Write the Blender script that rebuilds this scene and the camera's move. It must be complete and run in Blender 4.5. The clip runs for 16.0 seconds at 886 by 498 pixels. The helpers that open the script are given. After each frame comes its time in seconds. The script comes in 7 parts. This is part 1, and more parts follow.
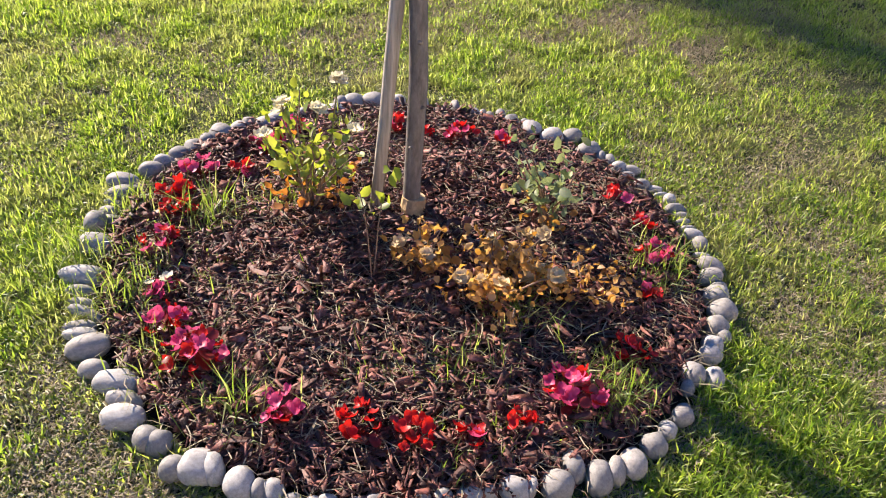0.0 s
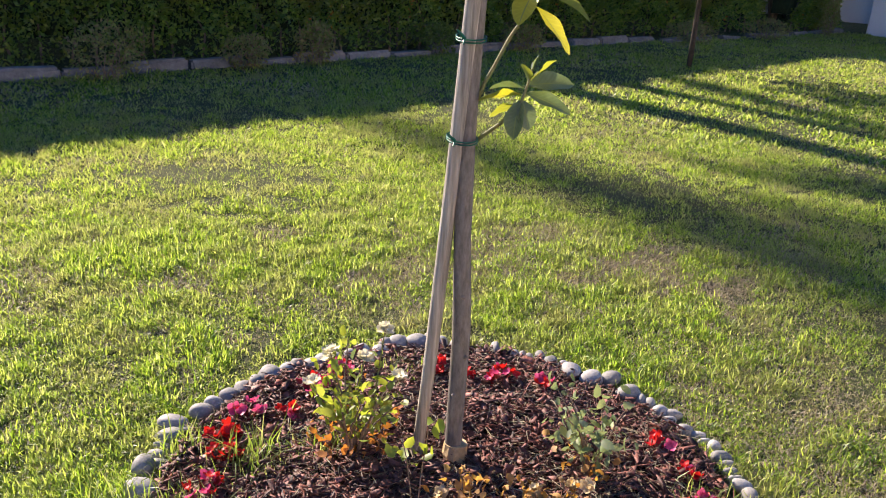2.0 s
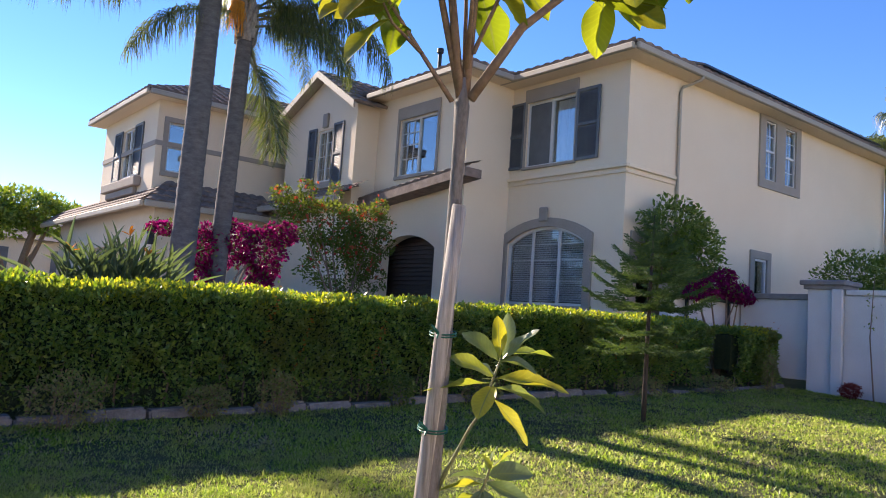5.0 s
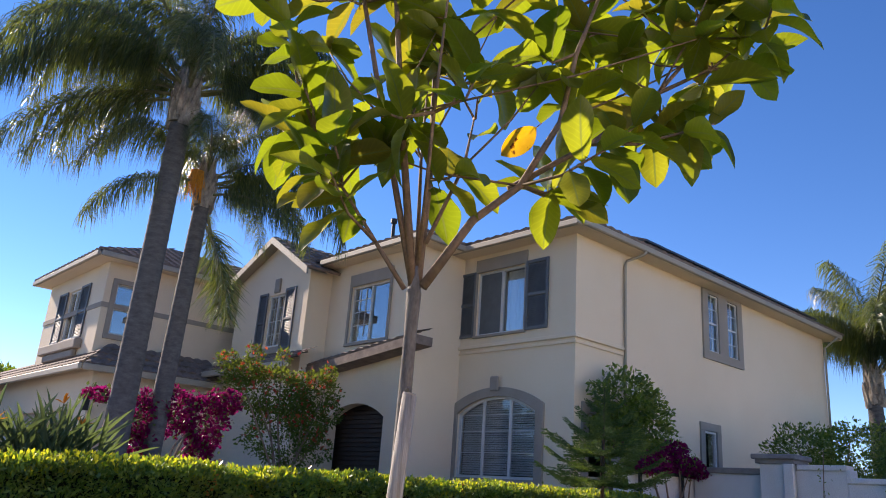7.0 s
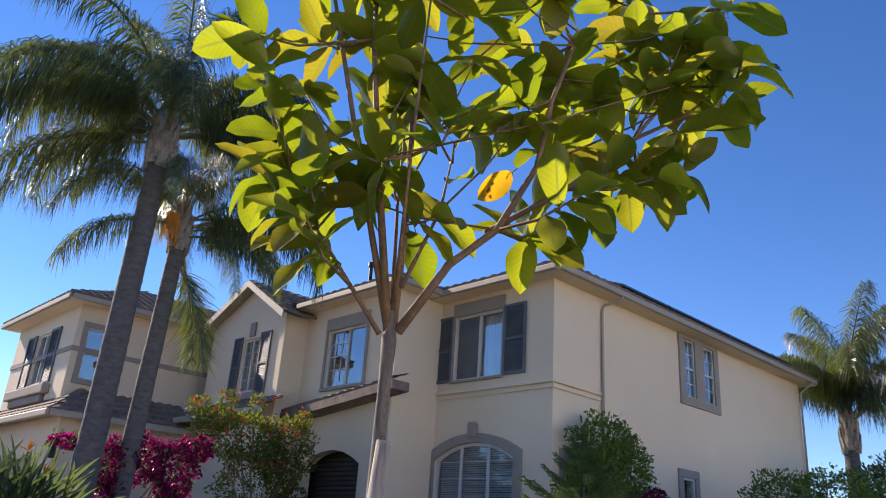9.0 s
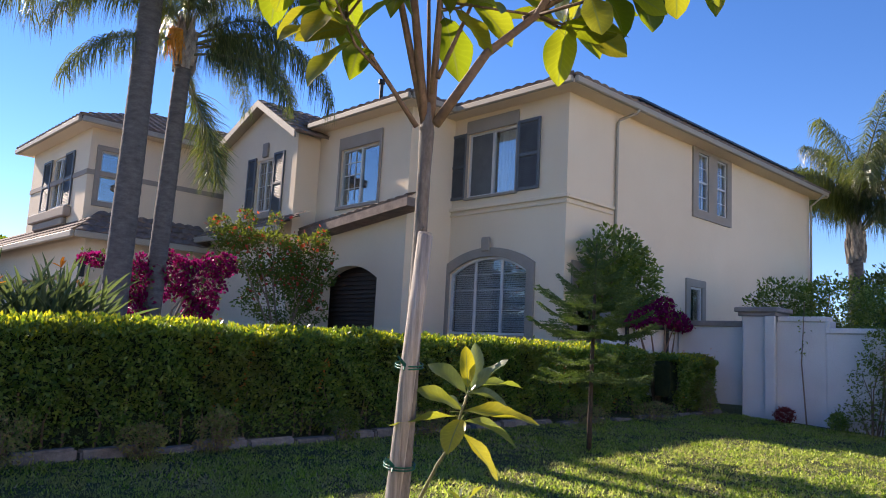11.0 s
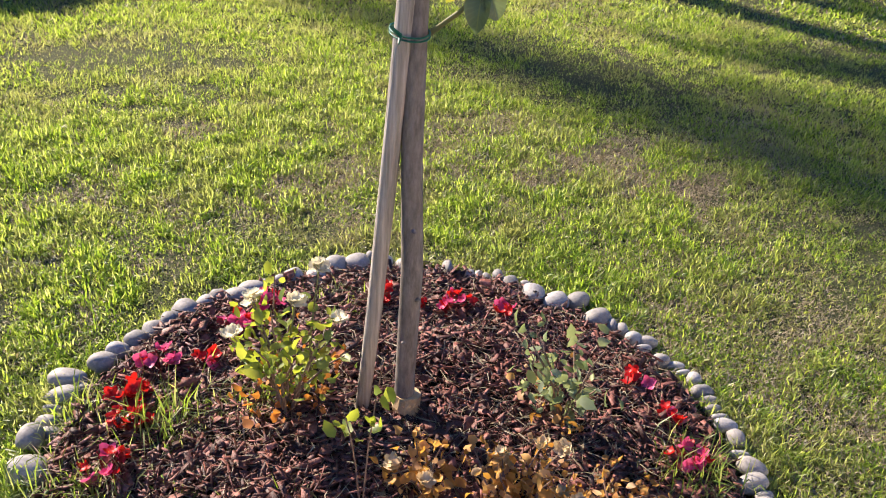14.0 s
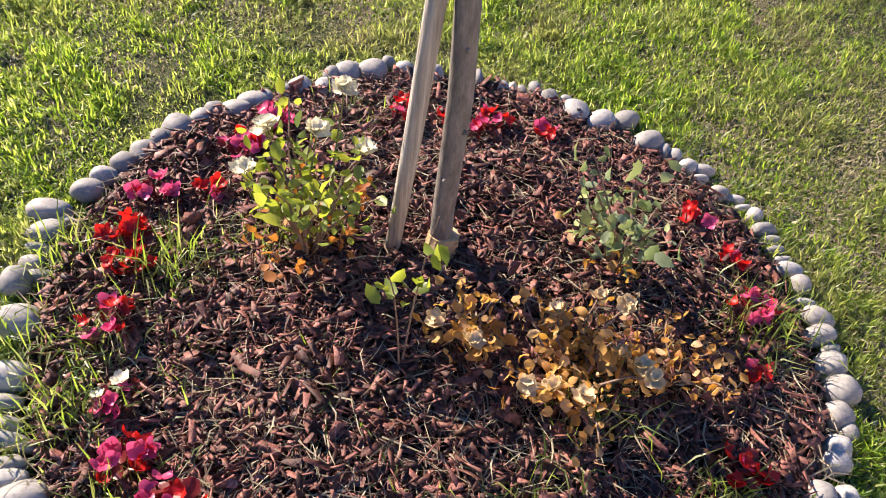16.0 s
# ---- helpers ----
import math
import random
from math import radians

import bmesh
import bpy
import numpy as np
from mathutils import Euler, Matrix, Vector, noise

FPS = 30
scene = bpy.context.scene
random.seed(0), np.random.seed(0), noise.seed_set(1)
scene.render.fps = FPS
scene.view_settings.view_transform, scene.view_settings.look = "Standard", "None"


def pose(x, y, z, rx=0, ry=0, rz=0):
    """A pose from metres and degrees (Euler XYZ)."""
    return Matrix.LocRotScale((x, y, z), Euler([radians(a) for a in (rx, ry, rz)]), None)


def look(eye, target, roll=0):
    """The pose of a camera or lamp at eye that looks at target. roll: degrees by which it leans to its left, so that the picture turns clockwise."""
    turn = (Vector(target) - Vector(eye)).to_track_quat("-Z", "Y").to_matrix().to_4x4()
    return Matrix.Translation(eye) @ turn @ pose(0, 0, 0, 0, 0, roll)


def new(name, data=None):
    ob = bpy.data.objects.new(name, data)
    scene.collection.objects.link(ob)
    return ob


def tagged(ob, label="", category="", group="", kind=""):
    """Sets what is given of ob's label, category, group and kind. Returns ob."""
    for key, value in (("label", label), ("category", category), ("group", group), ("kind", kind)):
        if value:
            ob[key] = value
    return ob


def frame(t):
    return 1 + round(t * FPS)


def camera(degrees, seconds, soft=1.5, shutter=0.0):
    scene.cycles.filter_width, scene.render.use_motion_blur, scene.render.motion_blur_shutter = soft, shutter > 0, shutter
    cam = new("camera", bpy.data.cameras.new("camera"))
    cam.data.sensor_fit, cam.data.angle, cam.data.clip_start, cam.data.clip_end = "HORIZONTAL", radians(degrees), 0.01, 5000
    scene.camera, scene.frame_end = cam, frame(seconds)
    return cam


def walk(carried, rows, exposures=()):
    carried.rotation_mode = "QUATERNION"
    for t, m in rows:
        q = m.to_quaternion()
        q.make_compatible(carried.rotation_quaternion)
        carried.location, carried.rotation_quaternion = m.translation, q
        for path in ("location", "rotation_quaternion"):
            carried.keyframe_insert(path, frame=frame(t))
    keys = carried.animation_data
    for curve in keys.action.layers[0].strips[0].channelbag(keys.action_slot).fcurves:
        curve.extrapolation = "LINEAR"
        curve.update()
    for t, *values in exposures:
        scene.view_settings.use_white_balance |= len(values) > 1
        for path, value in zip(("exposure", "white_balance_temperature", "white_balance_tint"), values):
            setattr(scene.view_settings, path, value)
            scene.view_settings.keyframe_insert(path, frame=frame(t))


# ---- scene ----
cam = camera(60.2, 16.0, 1.0)
METRES, EYE, TILT, LEAN, TURN = 1.38, 1.5, -1.55, 0.71, -41.92
ROWS = [
    (0.0, 0.0, 0.0, 0.0, 3.04, -34.66, -4.4),
    (0.5, 0.0034, -0.0028, 0.0117, 3.46, -31.61, -4.07),
    (1.0, -0.0009, -0.0106, 0.0347, 4.12, -27.56, -3.73),
    (1.5, -0.0079, -0.0173, 0.0613, 4.97, -23.07, -3.51),
    (2.0, -0.0146, -0.0205, 0.0804, 5.68, -18.64, -3.48),
    (2.5, -0.0212, -0.022, 0.0906, 6.05, -14.39, -3.66),
    (3.0, -0.0215, -0.0218, 0.103, 6.01, -10.35, -3.8),
    (3.5, -0.0231, -0.0254, 0.1199, 5.51, -6.16, -4.04),
    (4.0, -0.0192, -0.0302, 0.1351, 4.73, -1.77, -4.25),
    (4.5, -0.0203, -0.0402, 0.1534, 3.77, 2.61, -4.47),
    (7.0, -0.0275, -0.0677, 0.2108, -1.0, 19.38, -4.68),
    (7.5, -0.0242, -0.0719, 0.2127, -1.88, 21.5, -4.55),
    (8.0, -0.0242, -0.0665, 0.2165, -2.67, 23.17, -4.4),
    (10.5, -0.0475, -0.0225, 0.2043, -2.49, 17.53, -3.53),
    (11.0, -0.075, -0.0075, 0.1689, -1.68, 9.35, -3.71),
    (11.5, -0.0871, 0.0203, 0.1488, -1.33, 1.47, -3.89),
    (12.0, -0.1052, 0.0454, 0.1297, -1.19, -5.83, -4.07),
    (12.5, -0.1333, 0.0737, 0.1049, -1.14, -12.13, -4.24),
    (13.0, -0.1495, 0.0989, 0.0841, -0.63, -17.99, -4.4),
    (13.5, -0.1074, 0.1935, 0.0714, 0.32, -23.1, -4.37),
    (14.0, -0.054, 0.2933, 0.0635, 1.12, -27.96, -4.34),
    (14.5, -0.0935, 0.3943, 0.0381, 1.51, -32.61, -4.6),
    (15.0, -0.1585, 0.4635, 0.029, 0.62, -37.11, -5.26),
    (15.5, -0.1832, 0.4936, 0.014, -0.34, -40.82, -6.26),
    (16.0, -0.1661, 0.5144, 0.0027, 0.3, -44.1, -6.16),
]
EXPOSURES = [(t, e, 7150, 19) for t, e in ((0, 1.38), (2, 1.38), (3.3, 1.62), (4.2, 1.58), (4.7, 1.42), (5.8, 1.08), (7, 0.96), (10.3, 0.92), (11, 1.06), (11.6, 1.49), (12.2, 1.58), (12.8, 1.5), (14, 1.38), (16, 1.45))]
walk(cam, [(t, pose(0, 0, EYE, TILT, LEAN, TURN) @ pose(METRES * x, METRES * y, METRES * z, 90 + pitch, roll, yaw)) for t, x, y, z, yaw, pitch, roll in ROWS], EXPOSURES)

# ---- sky, sun ----
SUN_EL, SUN_AZ = 29.2, 99.0            # degrees above the ground; heading of the sun, from +x towards +y
sky_world = bpy.data.worlds.new("sky")
scene.world = sky_world
sky_world.use_nodes = True
wn = sky_world.node_tree.nodes
sky_tex = wn.new("ShaderNodeTexSky")
sky_tex.sky_type = "NISHITA"
sky_tex.sun_disc = False
sky_tex.sun_elevation = radians(SUN_EL)
sky_tex.sun_rotation = radians(90.0 - SUN_AZ)
sky_tex.air_density, sky_tex.dust_density, sky_tex.ozone_density = 0.8, 0.0, 3.5
sky_tex.altitude = 300.0
wn["Background"].inputs["Strength"].default_value = 0.122
sky_hue = wn.new("ShaderNodeHueSaturation")
sky_hue.inputs["Saturation"].default_value = 1.22
sky_hue.inputs["Hue"].default_value = 0.508
sky_world.node_tree.links.new(sky_tex.outputs[0], sky_hue.inputs["Color"])
sky_world.node_tree.links.new(sky_hue.outputs[0], wn["Background"].inputs[0])
sun_data = bpy.data.lights.new("sun", "SUN")
sun_data.energy, sun_data.angle, sun_data.color = 5.0, radians(0.9), (1.0, 0.92, 0.8)
sun_ob = new("sun", sun_data)
sd = Vector((math.cos(radians(SUN_AZ)) * math.cos(radians(SUN_EL)), math.sin(radians(SUN_AZ)) * math.cos(radians(SUN_EL)), math.sin(radians(SUN_EL))))
sun_ob.matrix_world = look(sd * 60, (0, 0, 0))


# ---- materials ----
def blank(name):
    m = bpy.data.materials.new(name)
    m.use_nodes = True
    t = m.node_tree
    t.nodes.clear()
    out = t.nodes.new("ShaderNodeOutputMaterial")
    return m, t, out


def ramp(t, fac, stops):
    r = t.nodes.new("ShaderNodeValToRGB")
    e = r.color_ramp.elements
    while len(e) < len(stops):
        e.new(0.5)
    for el, (p, c) in zip(e, stops):
        el.position, el.color = p, (*c, 1)
    t.links.new(fac, r.inputs[0])
    return r.outputs[0]


def noise_tex(t, scale, detail=4, rough=0.6, coord="Object", stretch=None):
    tc = t.nodes.new("ShaderNodeTexCoord")
    n = t.nodes.new("ShaderNodeTexNoise")
    n.inputs["Scale"].default_value, n.inputs["Detail"].default_value, n.inputs["Roughness"].default_value = scale, detail, rough
    src = tc.outputs[coord]
    if stretch:
        mp = t.nodes.new("ShaderNodeMapping")
        mp.inputs["Scale"].default_value = stretch
        t.links.new(src, mp.inputs[0])
        src = mp.outputs[0]
    t.links.new(src, n.inputs["Vector"])
    return n.outputs[0]


def mixc(t, fac, a, b, mode="MIX"):
    m = t.nodes.new("ShaderNodeMix")
    m.data_type, m.blend_type = "RGBA", mode
    for i, v in ((0, fac), (6, a), (7, b)):
        if hasattr(v, "is_linked"):
            t.links.new(v, m.inputs[i])
        else:
            m.inputs[i].default_value = (*v, 1) if i else v
    return m.outputs[2]


def rough_surface(name, dark, light, scale=3.0, rough=0.8, bump=0.3, bump_scale=60.0, per=None, per_amt=0.25, spec=0.3, stretch=None, dist=0.01, metal=0.0, fine=None):
    """Colour between two tones by a broad noise, speckled by a fine one, with relief. per: 'object' or 'island' shifts single pieces."""
    m, t, out = blank(name)
    b = t.nodes.new("ShaderNodeBsdfPrincipled")
    broad = noise_tex(t, scale, 5, 0.65, stretch=stretch)
    col = ramp(t, broad, [(0.3, dark), (0.7, light)])
    grain = noise_tex(t, fine or bump_scale, 3, 0.7, stretch=stretch)
    col = mixc(t, 0.35, col, ramp(t, grain, [(0.3, (0.45, 0.45, 0.45)), (0.7, (1.25, 1.25, 1.25))]), "MULTIPLY")
    if per:
        if per == "object":
            src = t.nodes.new("ShaderNodeObjectInfo").outputs["Random"]
        else:
            src = t.nodes.new("ShaderNodeNewGeometry").outputs["Random Per Island"]
        lo, hi = 1 - per_amt, 1 + per_amt
        col = mixc(t, 1.0, col, ramp(t, src, [(0.0, (lo, lo, lo)), (0.5, (1, 0.97, 0.94)), (1.0, (hi, hi, hi))]), "MULTIPLY")
    t.links.new(col, b.inputs["Base Color"])
    b.inputs["Roughness"].default_value = rough
    b.inputs["Specular IOR Level"].default_value = spec
    b.inputs["Metallic"].default_value = metal
    if bump:
        bp = t.nodes.new("ShaderNodeBump")
        bp.inputs["Strength"].default_value, bp.inputs["Distance"].default_value = bump, dist
        t.links.new(noise_tex(t, bump_scale, 5, 0.7, stretch=stretch), bp.inputs["Height"])
        t.links.new(bp.outputs[0], b.inputs["Normal"])
    t.links.new(b.outputs[0], out.inputs[0])
    return m


def leafy(name, tones, through_tones, share=0.45, rough=0.45, per="island", spec=0.4, patch=None, ribs=False):
    """A thin leaf: gloss and colour on its face, light through it. tones: colours picked piece by piece."""
    m, t, out = blank(name)
    b = t.nodes.new("ShaderNodeBsdfPrincipled")
    tr = t.nodes.new("ShaderNodeBsdfTranslucent")
    mx = t.nodes.new("ShaderNodeMixShader")
    if per == "object":
        src = t.nodes.new("ShaderNodeObjectInfo").outputs["Random"]
    else:
        src = t.nodes.new("ShaderNodeNewGeometry").outputs["Random Per Island"]
    k = len(tones) - 1
    c1 = ramp(t, src, [(i / max(k, 1), c) for i, c in enumerate(tones)] if k else [(0, tones[0]), (1, tones[0])])
    k = len(through_tones) - 1
    c2 = ramp(t, src, [(i / max(k, 1), c) for i, c in enumerate(through_tones)] if k else [(0, through_tones[0]), (1, through_tones[0])])
    if patch:
        broad = noise_tex(t, patch[0], 3, 0.6)
        f = ramp(t, broad, [(patch[1], (0, 0, 0)), (patch[2], (1, 1, 1))])
        c1, c2 = mixc(t, f, c1, patch[3]), mixc(t, f, c2, patch[4])
    vein = ramp(t, noise_tex(t, 40, 2, 0.5), [(0.3, (0.75, 0.75, 0.75)), (0.7, (1.15, 1.15, 1.15))])
    c1 = mixc(t, 1.0, c1, vein, "MULTIPLY")
    if ribs:
        # pale midrib and darker bays between the side veins, along the leaf's own length
        uv = t.nodes.new("ShaderNodeSeparateXYZ")
        t.links.new(t.nodes.new("ShaderNodeUVMap").outputs[0], uv.inputs[0])
        off = t.nodes.new("ShaderNodeMath")
        off.operation, off.inputs[1].default_value = "SUBTRACT", 0.5
        t.links.new(uv.outputs[0], off.inputs[0])
        dist_ = t.nodes.new("ShaderNodeMath")
        dist_.operation = "ABSOLUTE"
        t.links.new(off.outputs[0], dist_.inputs[0])
        lift = t.nodes.new("ShaderNodeMath")
        lift.operation, lift.inputs[1].default_value = "MULTIPLY_ADD", -0.45
        t.links.new(dist_.outputs[0], lift.inputs[0])
        t.links.new(uv.outputs[1], lift.inputs[2])
        beat = t.nodes.new("ShaderNodeMath")
        beat.operation, beat.inputs[1].default_value = "MULTIPLY", 62.0
        t.links.new(lift.outputs[0], beat.inputs[0])
        wav = t.nodes.new("ShaderNodeMath")
        wav.operation = "SINE"
        t.links.new(beat.outputs[0], wav.inputs[0])
        bays = ramp(t, wav.outputs[0], [(0.0, (0.95, 0.95, 0.95)), (0.9, (1.0, 1.0, 1.0)), (1.0, (1.08, 1.08, 1.05))])
        c1, c2 = mixc(t, 1.0, c1, bays, "MULTIPLY"), mixc(t, 1.0, c2, bays, "MULTIPLY")
        rib = ramp(t, dist_.outputs[0], [(0.018, (1, 1, 1)), (0.04, (0, 0, 0))])
        c1, c2 = mixc(t, rib, c1, (0.26, 0.3, 0.12)), mixc(t, rib, c2, (0.2, 0.24, 0.04))
    t.links.new(c1, b.inputs["Base Color"])
    t.links.new(c2, tr.inputs["Color"])
    b.inputs["Roughness"].default_value = rough
    b.inputs["Specular IOR Level"].default_value = spec
    mx.inputs[0].default_value = share
    t.links.new(b.outputs[0], mx.inputs[1])
    t.links.new(tr.outputs[0], mx.inputs[2])
    t.links.new(mx.outputs[0], out.inputs[0])
    return m


def glass_mat(name, tint=(0.85, 0.9, 0.92), gloss=0.2):
    m, t, out = blank(name)
    a = t.nodes.new("ShaderNodeBsdfTransparent")
    a.inputs[0].default_value = (*tint, 1)
    g = t.nodes.new("ShaderNodeBsdfGlossy")
    g.inputs["Roughness"].default_value = 0.01
    lw = t.nodes.new("ShaderNodeLayerWeight")
    lw.inputs[0].default_value = 0.5
    pw = t.nodes.new("ShaderNodeMath")
    pw.operation = "POWER"
    pw.inputs[1].default_value = 4.0
    t.links.new(lw.outputs["Facing"], pw.inputs[0])
    f = t.nodes.new("ShaderNodeMath")
    f.operation = "MULTIPLY_ADD"
    f.inputs[1].default_value, f.inputs[2].default_value = 0.98 - gloss, gloss
    t.links.new(pw.outputs[0], f.inputs[0])
    mx = t.nodes.new("ShaderNodeMixShader")
    t.links.new(f.outputs[0], mx.inputs[0])
    t.links.new(a.outputs[0], mx.inputs[1])
    t.links.new(g.outputs[0], mx.inputs[2])
    t.links.new(mx.outputs[0], out.inputs[0])
    return m


M_SOIL = rough_surface("lawn_soil", (0.014, 0.02, 0.006), (0.13, 0.145, 0.052), 85, 0.95, 0.9, 150, dist=0.02)
M_GRASS = leafy("grass", [(0.035, 0.085, 0.01), (0.1, 0.19, 0.02), (0.16, 0.25, 0.035), (0.27, 0.31, 0.1)],
                [(0.14, 0.28, 0.02), (0.4, 0.6, 0.055), (0.62, 0.78, 0.085), (0.8, 0.84, 0.3)], 0.56, 0.42, spec=0.5, patch=(3.2, 0.45, 0.75, (0.19, 0.2, 0.085), (0.56, 0.56, 0.19)))
M_BEDGRASS = leafy("bed_grass", [(0.07, 0.13, 0.03), (0.12, 0.19, 0.05), (0.22, 0.24, 0.1)], [(0.3, 0.46, 0.04), (0.42, 0.58, 0.07), (0.6, 0.62, 0.2)], 0.5, 0.42, spec=0.5)
M_STRAW = leafy("dry_grass", [(0.36, 0.29, 0.2), (0.52, 0.46, 0.32), (0.26, 0.19, 0.13), (0.46, 0.42, 0.26)],
                [(0.34, 0.27, 0.13), (0.5, 0.44, 0.22), (0.22, 0.16, 0.09), (0.46, 0.44, 0.18)], 0.4, 0.6, spec=0.3)
M_STONE = rough_surface("river_stone", (0.215, 0.208, 0.195), (0.375, 0.363, 0.342), 9, 0.66, 0.05, 150, per="object", per_amt=0.28, spec=0.35, dist=0.004)
M_MULCH = rough_surface("bark_mulch", (0.024, 0.008, 0.0065), (0.285, 0.112, 0.086), 42, 0.55, 0.7, 200, per="island", per_amt=0.8, spec=0.35, dist=0.003)
M_CHIP = rough_surface("bark_chip", (0.038, 0.012, 0.009), (0.2, 0.08, 0.06), 60, 0.6, 0.45, 260, per="object", per_amt=0.65, spec=0.35, dist=0.003)
M_BEDSOIL = rough_surface("bed_soil", (0.01, 0.006, 0.005), (0.03, 0.015, 0.012), 18, 0.95, 0.8, 90, dist=0.02)
M_STUCCO = rough_surface("cream_stucco", (0.735, 0.6, 0.445), (0.8, 0.665, 0.505), 0.35, 0.9, 0.12, 140, spec=0.2, dist=0.004, fine=220)
M_TRIM = rough_surface("taupe_trim", (0.3, 0.26, 0.22), (0.36, 0.31, 0.27), 1.2, 0.85, 0.15, 70, spec=0.25, dist=0.004)
M_FASCIA = rough_surface("cream_fascia", (0.37, 0.32, 0.255), (0.43, 0.375, 0.305), 1.0, 0.6, 0.05, 40, spec=0.35)
M_TILE = rough_surface("roof_tile", (0.14, 0.11, 0.095), (0.27, 0.21, 0.185), 4, 0.85, 0.3, 40, per="island", per_amt=0.3, spec=0.25)
M_SHUTTER = rough_surface("slate_shutter", (0.095, 0.105, 0.118), (0.135, 0.148, 0.162), 3, 0.55, 0.05, 60, spec=0.4)
M_VINYL = rough_surface("white_vinyl", (0.55, 0.55, 0.54), (0.62, 0.62, 0.61), 2, 0.4, 0.0, 40, spec=0.45)
M_BLIND = rough_surface("white_blind", (0.62, 0.62, 0.6), (0.72, 0.72, 0.7), 2, 0.6, 0.0, 40)
# dark grey standing for the dimness of unlit rooms
M_ROOM = rough_surface("room_shade_grey", (0.1, 0.1, 0.1), (0.14, 0.14, 0.14), 2, 0.9, 0.0, 40)
M_GLASS = glass_mat("window_glass")
M_DULLGLASS = glass_mat("dull_window_glass", (0.8, 0.83, 0.85), 0.07)
M_SCREEN = rough_surface("insect_screen", (0.1, 0.108, 0.115), (0.13, 0.138, 0.145), 4, 0.5, 0.1, 400, spec=0.4)
M_BARK = rough_surface("grey_bark", (0.12, 0.105, 0.093), (0.27, 0.242, 0.218), 55, 0.85, 0.7, 140, stretch=(1, 1, 0.3), dist=0.004)
M_TWIG = rough_surface("brown_twig", (0.17, 0.11, 0.075), (0.3, 0.21, 0.15), 20, 0.75, 0.3, 90, dist=0.003)
M_DARKBARK = rough_surface("dark_bark", (0.045, 0.033, 0.026), (0.09, 0.07, 0.055), 14, 0.9, 0.5, 60)
M_STAKE = rough_surface("weathered_stake", (0.2, 0.175, 0.15), (0.56, 0.51, 0.45), 75, 0.85, 0.9, 110, stretch=(1, 1, 0.05), dist=0.005)
M_TIE = rough_surface("green_tie", (0.0, 0.09, 0.06), (0.01, 0.14, 0.09), 30, 0.4, 0.1, 90)
MAG_FACE = [(0.07, 0.1, 0.025), (0.105, 0.135, 0.032), (0.15, 0.17, 0.045), (0.17, 0.14, 0.05)]
MAG_THROUGH = [(0.24, 0.32, 0.012), (0.32, 0.39, 0.016), (0.41, 0.45, 0.022), (0.34, 0.28, 0.022)]
M_MAG = leafy("magnolia_leaf", MAG_FACE, MAG_THROUGH, 0.58, 0.3, per="object", spec=0.6, ribs=True)
M_MAGY = leafy("yellowed_leaf", [(0.5, 0.32, 0.02)], [(0.75, 0.42, 0.01)], 0.55, 0.4, per="object", patch=(17, 0.56, 0.6, (0.12, 0.03, 0.01), (0.15, 0.03, 0.0)))
M_SHOOT = leafy("pale_leaf", [(0.15, 0.2, 0.1), (0.24, 0.28, 0.18), (0.13, 0.18, 0.06), (0.3, 0.32, 0.05)], [(0.17, 0.24, 0.06), (0.24, 0.3, 0.08), (0.36, 0.43, 0.04), (0.7, 0.6, 0.03)], 0.4, 0.34, per="object", spec=0.5, ribs=True)
M_HEDGE = leafy("hedge_leaf", [(0.0549, 0.11, 0.0342), (0.0976, 0.183, 0.0488), (0.14, 0.238, 0.061), (0.244, 0.329, 0.0854)], [(0.14, 0.25, 0.01), (0.22, 0.36, 0.015), (0.32, 0.46, 0.02), (0.45, 0.5, 0.03)], 0.4, 0.38, spec=0.45, patch=(1.1, 0.52, 0.7, (0.1, 0.11, 0.03), (0.4, 0.4, 0.05)))
M_SUNNEWLEAF = leafy("sunlit_new_leaf", [(0.2, 0.24, 0.03), (0.28, 0.3, 0.04), (0.14, 0.2, 0.025)], [(0.6, 0.64, 0.03), (0.7, 0.68, 0.04)], 0.5, 0.55, spec=0.2)
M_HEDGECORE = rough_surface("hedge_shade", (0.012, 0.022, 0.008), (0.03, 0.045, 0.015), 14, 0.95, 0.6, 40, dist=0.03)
M_KERB = rough_surface("concrete_edging", (0.11, 0.105, 0.1), (0.24, 0.235, 0.225), 7, 0.9, 0.5, 60, per="object", per_amt=0.15, dist=0.006)
M_WALL = rough_surface("white_garden_wall", (0.62, 0.6, 0.57), (0.74, 0.73, 0.71), 0.8, 0.9, 0.25, 50, dist=0.006)
M_PAVING = rough_surface("worn_concrete", (0.2, 0.185, 0.165), (0.29, 0.27, 0.24), 0.8, 0.9, 0.2, 40)
M_PALEPAVING = rough_surface("pale_concrete", (0.42, 0.38, 0.33), (0.55, 0.51, 0.45), 0.8, 0.9, 0.2, 40)
M_CAP = rough_surface("grey_cap", (0.22, 0.2, 0.19), (0.31, 0.29, 0.27), 3, 0.85, 0.3, 50)
M_PALMTRUNK = rough_surface("palm_trunk", (0.08, 0.072, 0.07), (0.16, 0.147, 0.142), 6, 0.9, 0.6, 40, stretch=(1, 1, 2.5), dist=0.012)
M_PALMBOOT = rough_surface("palm_boot", (0.14, 0.11, 0.09), (0.44, 0.38, 0.32), 9, 0.85, 0.6, 40, stretch=(1, 1, 0.5), dist=0.012)
